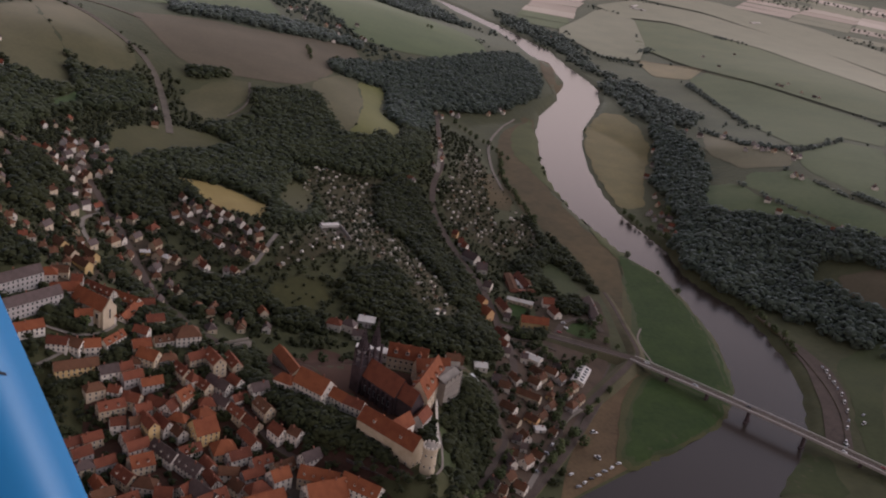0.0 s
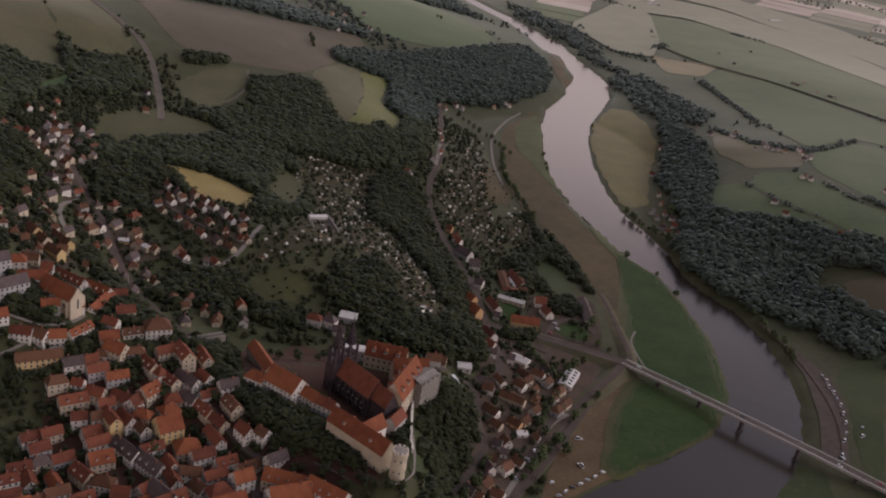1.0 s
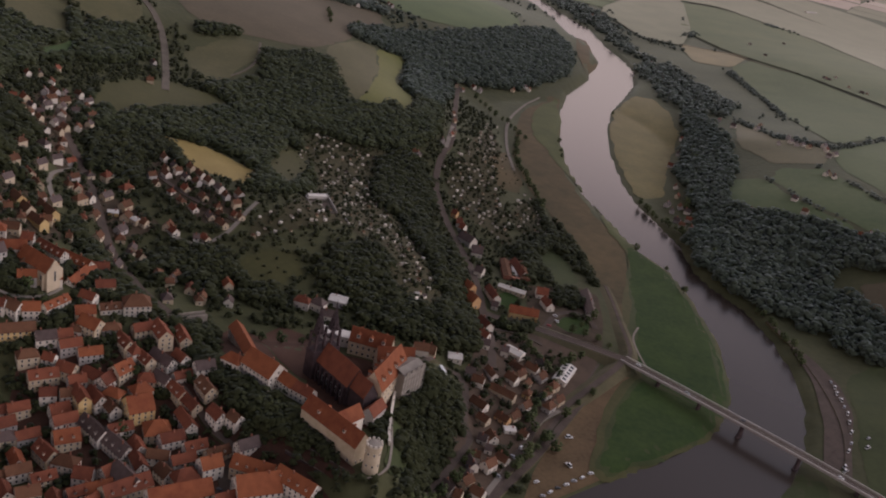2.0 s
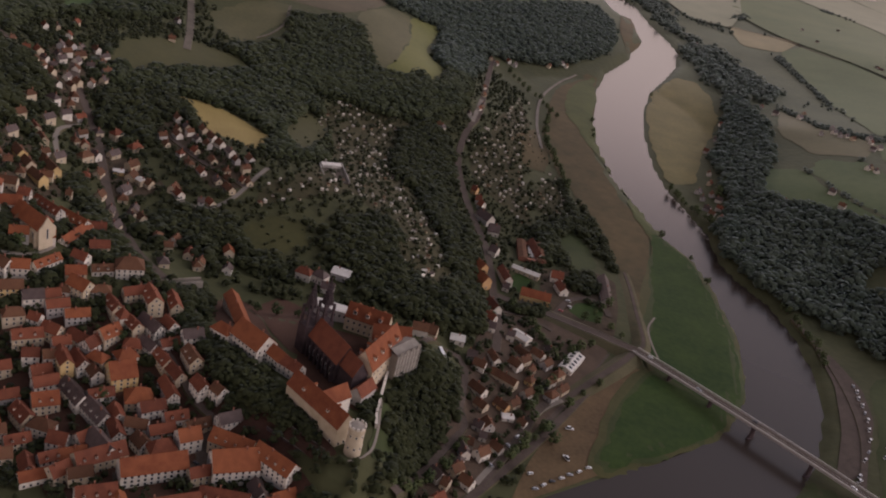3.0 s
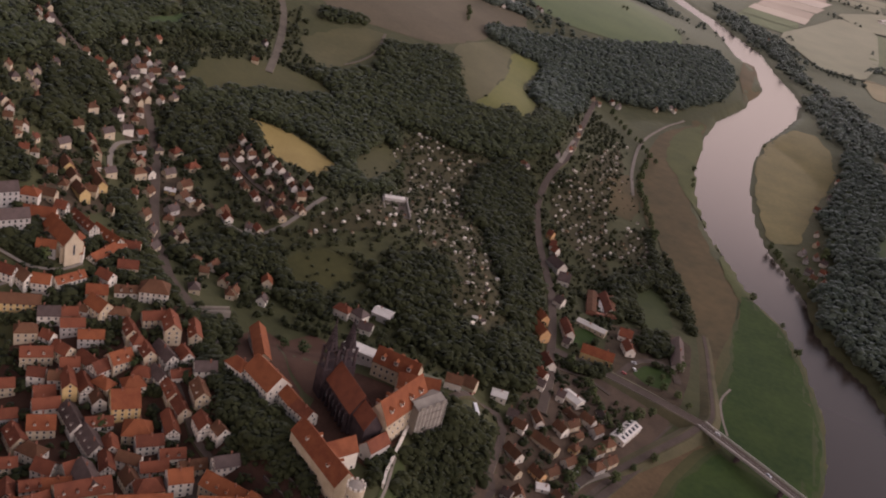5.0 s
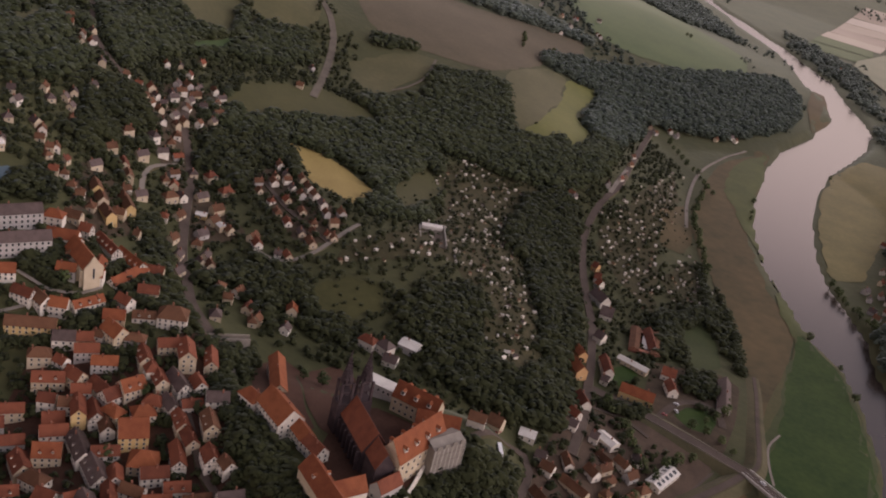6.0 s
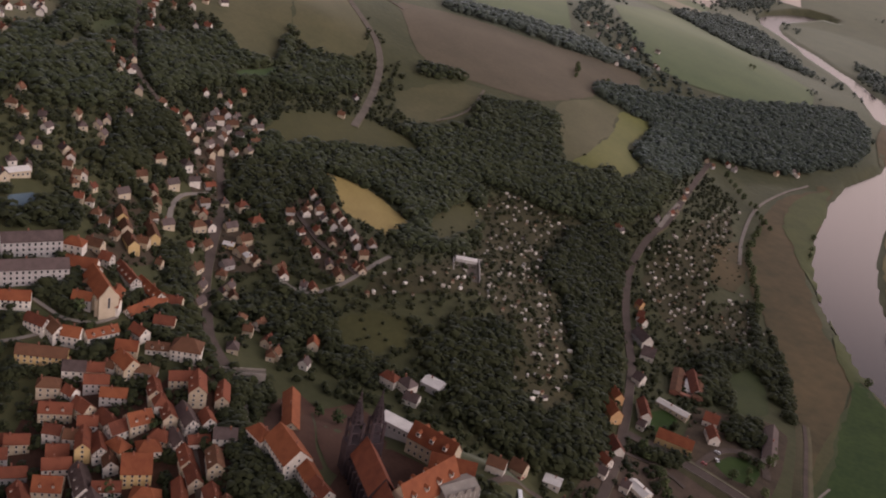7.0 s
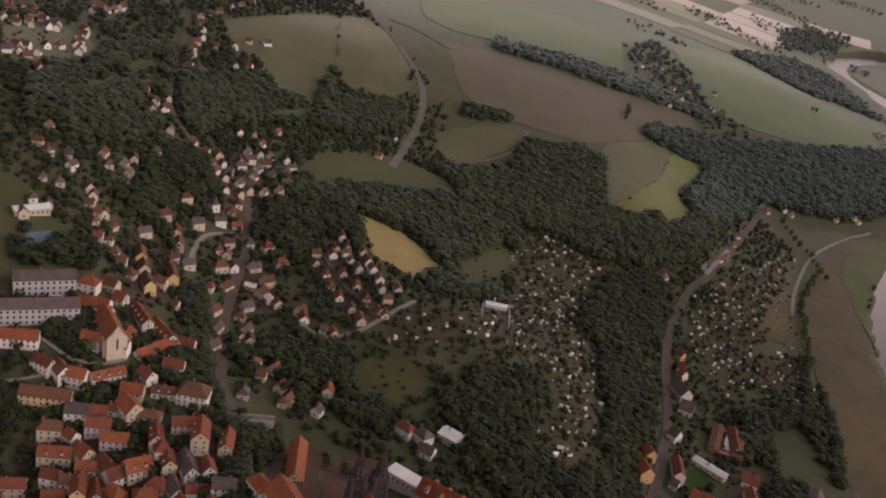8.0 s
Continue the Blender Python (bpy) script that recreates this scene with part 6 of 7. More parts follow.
def palace_front():
    ob = empty("palace_block", pose(17, 608, 30, 0, 0, 61), "tall palace block wrapped in pale scaffold sheeting", "palace")
    bm = bmesh.new()
    box(bm, -11, 11, -6.5, 6.5, -4, 33)
    part("block", bm, M["sheeting"], ob)
    part("roof", gable_roof(22, 13, 33, 2.6), M["sheeting"], ob, "pale sheeted temporary roof")
    bm = bmesh.new()
    box(bm, -1.6, 1.6, -0.3, 0.3, 0, 2.8)
    me = bpy.data.meshes.new("gable_top")
    bm.to_mesh(me)
    bm.free()
    me.materials.append(M["sheeting"])
    for k in range(4):
        hang(me, "gable_top", ob, -8.25 + 5.5 * k, -6.9, 33.004, 0)
    for k in range(6):
        bm = bmesh.new()
        box(bm, -11.25, 11.25, -7.25, -6.6, 2 + 5.4 * k, 2.12 + 5.4 * k)
        part("scaffold_deck", bm, M["sheeting"], ob, "thin scaffold deck")
    for k in range(8):
        bm = bmesh.new()
        box(bm, -11.0 + 22 / 7 * k - 0.06, -11.0 + 22 / 7 * k + 0.06, -7.2, -7.08, -3, 33.5)
        part("scaffold_pole", bm, M["frame_paint"], ob, "thin scaffold pole")


palace_front()
north = hall("palace_wing", "palace north wing with orange roof and white dormers", -13, 641, 176, 30, 12, 11, 8, ROOF[0], WALL[1], "palace", rows=2)
add_dormers(north, 0, 30, 12, 11, 8, 3, 1.4)
hall("palace_wing", "orange roofed wing joining the palace", 6, 626, 20, 26, 11, 12, 8, ROOF[0], WALL[1], "palace", rows=2)
hall("castle_house", "brown roofed castle outbuilding", 4, 566, 70, 16, 9, 8, 5, ROOF[1], WALL[3], "castle", rows=1)


def flat_hall():
    ob = empty("flat_hall", pose(-39, 649, ROCK - 2, 0, 0, 178), "long low building with a pale flat roof", "hall")
    bm = bmesh.new()
    box(bm, -14, 14, -4.5, 4.5, -8, 9)
    part("wall", bm, WALL[3], ob)
    bm = bmesh.new()
    box(bm, -14.5, 14.5, -5, 5, 9.004, 9.4)
    part("roof", bm, ROOF[4], ob, "pale flat sheet roof")
    for i in range(8):
        hang(BIG_WINDOW, "window", ob, -12.2 + 3.5 * i, -4.5, 5, 0)
        hang(BIG_WINDOW, "window", ob, -12.2 + 3.5 * i, 4.5, 5, 180)


flat_hall()


def cathedral():
    """Gothic hall church: steep nave roof, choir, and two open-work spires on the west front."""
    ob = empty("cathedral", pose(-24, 590, ROCK, 0, 0, 139), "gothic cathedral with steep red-brown nave roof and twin dark spires", "church")
    part("nave_wall", gable_wall(34, 15, 15, 11, 2), M["sandstone_dark"], ob, "dark weathered sandstone walls")
    part("nave_roof", gable_roof(34, 15, 15, 11, 0.5, 0.35), ROOF[1], ob, "steep red-brown tiled nave roof")
    part("choir_wall", gable_wall(16, 11, 15, 9, 2), M["sandstone_dark"], ob).location = (-24, 0, 0)
    part("choir_roof", gable_roof(16, 11, 15, 9), ROOF[1], ob).location = (-24, 0, 0)
    for i in range(7):
        for s in (-1, 1):
            bm = bmesh.new()
            box(bm, -0.5, 0.5, -1.1, 1.1, -2, 13)
            b = part("buttress", bm, M["sandstone_dark"], ob)
            b.location = (-14.5 + 4.8 * i, s * 8.6, 0)
    front = bmesh.new()
    box(front, 17.0, 26.0, -10.5, 10.5, -2, 21)
    part("west_front", front, M["sandstone_dark"], ob, "dark west front block")
    for s in (-1, 1):
        y = 6.0 * s
        for sx in (-1, 1):
            for sy in (-1, 1):
                bm = bmesh.new()
                box(bm, 21.5 + sx * 3.3 - 0.7, 21.5 + sx * 3.3 + 0.7, y + sy * 3.3 - 0.7, y + sy * 3.3 + 0.7, 21.004, 34)
                part("belfry_pier", bm, M["sandstone_dark"], ob)
        for h in (27.2, 33.2):
            bm = bmesh.new()
            lathe(bm, [(3.2, h), (4.6, h), (4.6, h + 0.8), (3.2, h + 0.8)], 4, x=21.5, y=y)
            bmesh.ops.rotate(bm, cent=(21.5, y, 0), matrix=Matrix.Rotation(math.pi / 4, 3, "Z"), verts=bm.verts)
            part("belfry_floor", bm, M["sandstone_dark"], ob)
        bm = bmesh.new()
        lathe(bm, [(0.3, 50.5), (0.6, 52), (0.15, 53), (0.1, 55)], 8, x=21.5, y=y)
        spire = part("spire", bm, M["sandstone_dark"], ob, "open-work dark sandstone spire")
        for k in range(8):
            bm = bmesh.new()
            a0 = 2 * math.pi * (k + 0.5) / 8
            foot = Vector((21.5 + 3.8 * math.cos(a0), y + 3.8 * math.sin(a0), 34))
            side = Vector((-math.sin(a0), math.cos(a0), 0)) * 0.5
            inn = Vector((math.cos(a0), math.sin(a0), 0)) * 0.7
            ring = [bm.verts.new(foot + side), bm.verts.new(foot - side), bm.verts.new(foot - side - inn), bm.verts.new(foot + side - inn)]
            top = bm.verts.new(Vector((21.5, y, 52)) + Vector((math.cos(a0), math.sin(a0), 0)) * 0.12)
            for i in range(4):
                bm.faces.new((ring[i], ring[(i + 1) % 4], top))
            bmesh.ops.recalc_face_normals(bm, faces=bm.faces)
            part("rib", bm, M["sandstone_dark"], spire)
        for h in (36, 38.5, 41, 43.5, 46, 48.5):
            bm = bmesh.new()
            r = 3.7 * (52 - h) / 18
            lathe(bm, [(r * 0.78, h), (r, h), (r * 0.97, h + 0.7), (r * 0.75, h + 0.7)], 8, x=21.5, y=y)
            bmesh.ops.recalc_face_normals(bm, faces=bm.faces)
            part("tracery_ring", bm, M["sandstone_dark"], spire)
    for i in range(6):
        for s, turn in ((-1, 0), (1, 180)):
            hang(BIG_WINDOW, "window", ob, -12 + 4.8 * i, s * 7.5, 4, turn, 2.2)


cathedral()


def castle_wall():
    line = [(11.5, 612), (13.5, 588), (15, 572), (16.5, 557), (19, 546)]
    ob = empty("castle_wall", pose(0, 0, 0), "pale plastered retaining wall along the castle's edge", "wall")
    for i, (a, b) in enumerate(zip(line, line[1:])):
        d = math.dist(a, b)
        bm = bmesh.new()
        box(bm, -d / 2, d / 2, -0.6, 0.6, 0, 18.5)
        box(bm, -d / 2, d / 2, -0.8, 0.8, 18.504, 19)
        p = part("wall_length", bm, WALL[0], ob)
        p.matrix_basis = pose((a[0] + b[0]) / 2, (a[1] + b[1]) / 2, 30 - 0.8 * i, 0, 0, math.degrees(math.atan2(b[1] - a[1], b[0] - a[0])))


castle_wall()


def terrace_wall(x, y, long):
    ob = empty("terrace_wall", pose(x, y, land_at(x, y) - 1.5, 0, 0, 155), "low brown stone terrace wall on the castle slope", "wall", "castle terraces")
    bm = bmesh.new()
    box(bm, -long / 2, long / 2, -0.3, 0.3, 0, 2.4)
    part("masonry", bm, M["sandstone_dark"], ob)
    bm = bmesh.new()
    box(bm, -long / 2 - 0.1, long / 2 + 0.1, -0.35, 0.35, 2.404, 2.52)
    part("coping", bm, M["gravel"], ob)


for k in range(4):
    terrace_wall(-20 - 3.2 * k, 520 - 6.8 * k, 40 - 4 * k)


def courtyard_building():
    """Two brown-roofed wings round a yard with a white glazed hall in it."""
    ob = empty("courtyard_building", pose(83, 912, land_at(83, 912), 0, 0, 100), "brown walled courtyard building with a white roofed middle hall", "building")
    for y, long in ((-9, 38), (9, 38)):
        part("wall", gable_wall(long, 8, 5, 1.2, 3), M["brick"], ob).location = (0, y, 0)
        part("roof", gable_roof(long, 8, 5, 1.2), ROOF[2], ob).location = (0, y, 0)
    for x in (-16, 16):
        bm = bmesh.new()
        box(bm, x - 2, x + 2, -5.4, 5.4, -2, 4)
        part("link", bm, M["brick"], ob)
    bm = bmesh.new()
    box(bm, -13.9, 13.9, -4.9, 4.9, -2, 0.5)
    part("yard", bm, M["brick"], ob, "dark red paved yard")
    bm = bmesh.new()
    box(bm, -10, 10, -1.8, 1.8, -2, 3.2)
    part("middle_hall", bm, WALL[0], ob)
    part("hall_roof", gable_roof(20, 3.8, 3.2, 0.6), ROOF[4], ob, "white sheet roof")
    for i in range(9):
        for y, turn in ((-12.5, 0), (12.5, 180)):
            hang(WINDOW, "window", ob, -16 + 4 * i, y, 1.6, turn)


courtyard_building()


# ---- hilltop church ----
def hill_church():
    x, y, head = -240, 609, 153
    base = land_at(x, y)
    ob = empty("hill_church", pose(x, y, base, 0, 0, head), "gothic hill church with red roof and tall cream gable front", "church")
    part("nave_wall", gable_wall(32, 12, 10, 7.5, 6), WALL[1], ob)
    part("nave_roof", gable_roof(31, 12, 10, 7.5), ROOF[0], ob, "steep orange-red tiled roof")
    bm = bmesh.new()
    ring = [(-6, -6), (6, -6), (6, 11), (3.2, 14), (0, 19), (-3.2, 14), (-6, 11)]
    a, b = [bm.verts.new((-16.9, p, q)) for p, q in ring], [bm.verts.new((-16.05, p, q)) for p, q in ring]
    bm.faces.new(a), bm.faces.new(b[::-1])
    for i in range(7):
        bm.faces.new((a[i], b[i], b[(i + 1) % 7], a[(i + 1) % 7]))
    bmesh.ops.recalc_face_normals(bm, faces=bm.faces)
    part("gable_front", bm, WALL[1], ob, "tall cream gable")
    hang(LANCET, "window", ob, -16.9, 0, 3.0, 270)
    for i in range(5):
        for s, turn in ((-1, 0), (1, 180)):
            hang(BIG_WINDOW, "window", ob, -11 + 5.4 * i, s * 6, 2.5, turn, 2.0)
            bm = bmesh.new()
            box(bm, -0.45, 0.45, -0.9, 0.9, -6, 8)
            part("buttress", bm, WALL[1], ob).location = (-13.7 + 5.4 * i, s * 6.7, 0)


hill_church()


def stone_bridge():
    ob = empty("castle_bridge", pose(-152.3, 626, 0, 0, 0, 38.8), "old stone arch bridge to the castle hill", "bridge")
    half, w, top = 25, 3.0, 46.5
    bm = bmesh.new()
    ring = [(-half, 30), (-8, 30)] + [(8 * math.cos(math.pi * (1 - k / 10)), 30 + 9 * math.sin(math.pi * k / 10)) for k in range(1, 10)] + [(8, 30), (half, 30), (half, top), (-half, top)]
    a, b = [bm.verts.new((x, -w, z)) for x, z in ring], [bm.verts.new((x, w, z)) for x, z in ring]
    bm.faces.new(a), bm.faces.new(b[::-1])
    for i in range(len(ring)):
        j = (i + 1) % len(ring)
        bm.faces.new((a[i], b[i], b[j], a[j]))
    bmesh.ops.recalc_face_normals(bm, faces=bm.faces)
    part("arch", bm, M["stone"], ob)
    for y in (-2.9, 2.5):
        bm = bmesh.new()
        box(bm, -half, half, y, y + 0.4, top + 0.004, top + 1.1)
        part("parapet", bm, M["stone"], ob)
    bm = bmesh.new()
    box(bm, -half, half, -2.4, 2.4, top + 0.004, top + 0.08)
    part("roadway", bm, M["gravel"], ob, "pale cobbled roadway")


stone_bridge()


def walled_court():
    x, y = -107, 872
    ob = empty("walled_court", pose(x, y, land_at(x, y), 0, 0, 117), "pale walled sports court among the gardens", "court")
    bm = bmesh.new()
    box(bm, -19, 19, -11, 11, -5, 0.9)
    part("slab", bm, M["gravel"], ob, "grey-brown court surface")
    for x0, x1, y0, y1 in ((-19, 19, 10.4, 11), (-19, 19, -11, -10.4), (18.4, 19, -10.4, 10.4)):
        bm = bmesh.new()
        box(bm, x0, x1, y0, y1, 0.904, 3.2)
        part("wall", bm, WALL[3], ob)
    bm = bmesh.new()
    box(bm, 12, 18.2, -9, 9, 0.904, 3.6)
    part("changing_room", bm, ROOF[4], ob, "low white building")
    for s in (-1, 1):
        bm = bmesh.new()
        box(bm, -14, 6, s * 4.5 - 2.4, s * 4.5 + 2.4, 0.904, 0.95)
        part("pitch", bm, M["asphalt"], ob, "dark court pitch")


walled_court()


# ---- trees ----
def ball():
    t = (1 + 5 ** 0.5) / 2
    v = np.array([(-1, t, 0), (1, t, 0), (-1, -t, 0), (1, -t, 0), (0, -1, t), (0, 1, t), (0, -1, -t), (0, 1, -t), (t, 0, -1), (t, 0, 1), (-t, 0, -1), (-t, 0, 1)], float)
    v /= np.linalg.norm(v, axis=1, keepdims=True)
    f = np.array([(0, 11, 5), (0, 5, 1), (0, 1, 7), (0, 7, 10), (0, 10, 11), (1, 5, 9), (5, 11, 4), (11, 10, 2), (10, 7, 6), (7, 1, 8), (3, 9, 4), (3, 4, 2), (3, 2, 6), (3, 6, 8),
                  (3, 8, 9), (4, 9, 5), (2, 4, 11), (6, 2, 10), (8, 6, 7), (9, 8, 1)])
    return v, f


BALL_V, BALL_F = ball()


def crown_arrays(gen, clumps, size, tall, spread, sprays=0):
    """A crown of rough clumps round a bent heart, about 1 wide, with small sprays of leaves standing out of it."""
    vs, fs, k = [], [], 0
    for i in range(clumps):
        a, h = gen.uniform(0, 6.283), gen.uniform(0.12, 1.0)
        r = spread * (1 - 0.75 * abs(h - 0.38)) * math.sqrt(gen.uniform(0.05, 1))
        s = size * gen.uniform(0.6, 1.25) * (1.15 - 0.5 * h)
        c = np.array([r * math.cos(a), r * math.sin(a), tall * h])
        v = BALL_V * np.array([s * gen.uniform(0.8, 1.2), s * gen.uniform(0.8, 1.2), s * gen.uniform(0.6, 0.95)]) * gen.uniform(0.72, 1.25, (12, 1)) + c
        vs.append(v)
        fs.append(BALL_F + k)
        k += 12
    for i in range(sprays):
        a, h = gen.uniform(0, 6.283), math.sqrt(gen.uniform(0.1, 1.0))
        r = (spread + 0.75 * size) * math.sqrt(max(0.05, 1 - (1.25 * (h - 0.3)) ** 2)) * gen.uniform(0.55, 1.0)
        c = np.array([r * math.cos(a), r * math.sin(a), tall * h + 0.5 * size * gen.uniform(0.0, 1.0)])
        out = np.array([0.7 * math.cos(a), 0.7 * math.sin(a), 0.35 + h])
        out /= np.linalg.norm(out)
        side = np.cross(out, gen.normal(size=3))
        side /= np.linalg.norm(side)
        over = np.cross(out, side)
        w = size * gen.uniform(0.34, 0.72)
        rim = [c + w * (math.cos(t) * side + math.sin(t) * over) * gen.uniform(0.7, 1.3) for t in (0.0, 1.57, 3.14, 4.71)]
        vs.append(np.array(rim + [c + out * w * gen.uniform(0.25, 0.65)]))
        fs.append(np.array([(0, 1, 4), (1, 2, 4), (2, 3, 4), (3, 0, 4)]) + k)
        k += 5
    return np.vstack(vs), np.vstack(fs)


def join(name, pieces, mat):
    vs, fs, k = [], [], 0
    for v, f in pieces:
        vs.append(v)
        fs.append(f + k)
        k += len(v)
    v, f = np.vstack(vs), np.vstack(fs)
    me = bpy.data.meshes.new(name)
    me.vertices.add(len(v))
    me.vertices.foreach_set("co", v.astype(np.float32).ravel())
    me.loops.add(f.size)
    me.loops.foreach_set("vertex_index", f.astype(np.int32).ravel())
    me.polygons.add(len(f))
    me.polygons.foreach_set("loop_start", np.arange(0, f.size, 3, dtype=np.int32))
    me.polygons.foreach_set("use_smooth", np.ones(len(f), bool))
    me.update(calc_edges=True)
    me.materials.append(mat)
    return me


gen = np.random.default_rng(5)
WOOD_CROWNS = [crown_arrays(gen, 3, 0.34, 0.85, 0.30, 13) for _ in range(18)]
SHRUB_CROWNS = [crown_arrays(gen, 2, 0.36, 0.80, 0.26, 9) for _ in range(14)]
ROAD_LINES = [(smooth_line(c, 12), w) for _, _, w, _, c in ROADS]
FIELD_RINGS = [np.array(r, float) for n, t, _, r in FIELDS if n not in ("allotments", "town_ground", "slope") and "castle slope" not in t and "castle court" not in t and "before the bridge" not in t]
BIG_HOUSES = [(-240, 609, 153, 36, 15), (-24, 590, 139, 60, 22), (-14, 535, 146, 50, 14), (-10, 545, 56, 22, 12), (4, 596, 76, 44, 17), (17, 608, 61, 24, 15), (-13, 641, 176, 32, 13), (6, 626, 20, 28, 12)]
HOUSE_BOXES = [(r[0], r[1], math.cos(radians(r[2])), math.sin(radians(r[2])), r[3] / 2 + near, r[4] / 2 + near) for rows, near in (*((rows, 2.2 if name == "valley road" else 0) for name, rows in QUARTERS.items()), (BIG_HOUSES, 0)) for r in rows]


def clear(q, margin=3.0):
    """Which places are free of roads, fields, houses and water."""
    ok = ring_distance(q, RIVER_RING) > 4
    for line, w in ROAD_LINES:
        ok[ok] = line_distance(q[ok], line) > w / 2 + margin
    for ring in FIELD_RINGS:
        ok &= ~inside(q, ring)
    for x, y, c, d, half, deep in HOUSE_BOXES:
        u, v = c * (q[:, 0] - x) + d * (q[:, 1] - y), c * (q[:, 1] - y) - d * (q[:, 0] - x)
        ok &= (np.abs(u) > 0.9 * half + margin) | (np.abs(v) > 0.9 * deep + margin)
    return ok


def scatter(ring, spacing, gen, jitter=0.45):
    ring = np.array(ring, float)
    lo, hi = ring.min(0), ring.max(0)
    gx, gy = np.meshgrid(np.arange(lo[0] - 10, hi[0] + 10, spacing), np.arange(lo[1] - 10, hi[1] + 10, spacing))
    q = np.stack([gx.ravel(), gy.ravel()], -1)
    q = q + gen.uniform(-jitter, jitter, q.shape) * spacing
    return q[ring_distance(q, ring) < gen.normal(0, 0.6 * spacing, len(q))]


def plant(q, gen, low, high, crowns, broad=1.1):
    out = []
    z = land(q[:, 0], q[:, 1])
    for (x, y), h in zip(q, z):
        v, f = crowns[gen.integers(len(crowns))]
        s = gen.uniform(low, high)
        a = gen.uniform(0, 6.283)
        c, d = math.cos(a), math.sin(a)
        w = s * broad * gen.uniform(0.85, 1.15)
        p = np.empty_like(v)
        p[:, 0], p[:, 1], p[:, 2] = x + w * (c * v[:, 0] - d * v[:, 1]), y + w * (d * v[:, 0] + c * v[:, 1]), h - 0.5 + s * v[:, 2]
        out.append((p, f))
    return out


# distant woods by label, each group given a leaf copy with painted haze
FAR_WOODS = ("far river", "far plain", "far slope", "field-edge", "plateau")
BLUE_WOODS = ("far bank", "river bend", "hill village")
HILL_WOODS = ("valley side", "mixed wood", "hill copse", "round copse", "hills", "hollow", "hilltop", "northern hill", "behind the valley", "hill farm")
for label, spacing, ring in WOODS:
    spacing *= 0.84 if spacing < 9 else 1.0
    q = scatter(soften(ring), spacing, gen)
    q = q[clear(q, 2.0)]
    q = q[np.hypot(q[:, 0], q[:, 1]) < 4200]
    if len(q):
        tagged(new("wood", join("wood", plant(q, gen, *((5.0, 9.0) if "village" in label else (3.5, 6.5) if "hedge between" in label else (7.0, 14.0) if spacing > 9 else (spacing * 1.25, spacing * 2.0)), WOOD_CROWNS, 1.35), M["leaf_far_haze" if any(w in label for w in FAR_WOODS) else "leaf_blue_haze" if any(w in label for w in BLUE_WOODS) else "leaf_hill_haze" if any(w in label for w in HILL_WOODS) else "leaf"])), label, "wood", kind="stuff")

# loose shrubs and garden trees over the valley, thinning out
SHRUBS = [("garden shrubs and fruit trees of the valley", 6.2, [(-430, 640), (-60, 660), (60, 700), (110, 900), (60, 1100), (20, 1400), (-60, 1480), (-200, 1150), (-480, 1000)], 3.0, 7.0),
          ("trees between the old town houses", 6.0, [(-260, 440), (30, 440), (30, 500), (-100, 560), (-120, 640), (-260, 640), (-330, 560)], 4.0, 8.0),
          ("bushes along the riverside quarter", 7.6, [(30, 500), (130, 590), (150, 760), (60, 800), (40, 640)], 3.0, 7.0),
          ("scattered trees of the western hills", 9.0, [(-700, 640), (-430, 640), (-480, 1000), (-420, 1250), (-800, 1500), (-900, 900)], 5.0, 10.0),
          ("garden trees of the western slope", 7.4, [(-520, 640), (-300, 650), (-270, 760), (-270, 900), (-290, 1100), (-380, 1220), (-540, 1100)], 4.0, 7.5),
          ("scattered trees of the eastern plateau", 21.0, [(330, 1020), (900, 1100), (900, 1900), (300, 2300), (270, 1500)], 5.0, 10.0),
          ("trees beyond the river plain", 21.0, [(-1200, 1900), (0, 2000), (700, 2300), (1500, 2600), (1900, 4100), (-900, 4100), (-1500, 2600)], 5.0, 11.0)]
PLOT_RINGS = [np.array(r, float) for n, _, _, r in FIELDS if n == "allotments"]
for label, spacing, ring, low, high in SHRUBS:
    q = scatter(ring, spacing, gen)
    keep = gen.uniform(size=len(q)) < 0.75
    if spacing > 20:
        # far off they stand in belts and clumps along the valley
        u, v = 0.91 * q[:, 0] - 0.41 * q[:, 1], 0.41 * q[:, 0] + 0.91 * q[:, 1]
        keep &= np.sin(u / 170 + 2 * np.sin(v / 230)) + np.sin(v / 41 + 1.5 * np.sin(u / 260)) + 0.4 * np.sin(u / 47) > 1.05
    q = q[keep]
    q = q[clear(q, 0.8) & (np.hypot(q[:, 0], q[:, 1]) < 4200)]
    for ring in PLOT_RINGS:
        q = q[~inside(q, ring)]
    tagged(new("shrubs", join("shrubs", plant(q, gen, low, high, SHRUB_CROWNS), M["leaf_far_haze" if spacing > 20 else "leaf"])), label, "shrubs", kind="stuff")


for name, label, mat, ring in FIELDS:
    if "clearing" in label or label.startswith("brown bare"):
        q = scatter(ring, 10.0, gen)
        q = q[gen.uniform(size=len(q)) < 0.5]
        tagged(new("shrubs", join("shrubs", plant(q, gen, 1.5, 4.0, SHRUB_CROWNS), M["leaf"])), "scattered bushes on rough grass", "shrubs", kind="stuff")
for ring in PLOT_RINGS:
    q = scatter(ring, 6.4, gen)
    q = q[gen.uniform(size=len(q)) < 0.75]
    tagged(new("shrubs", join("shrubs", plant(q, gen, 2.0, 5.8, SHRUB_CROWNS), M["leaf"])), "small fruit trees and hedges of the allotments", "shrubs", kind="stuff")


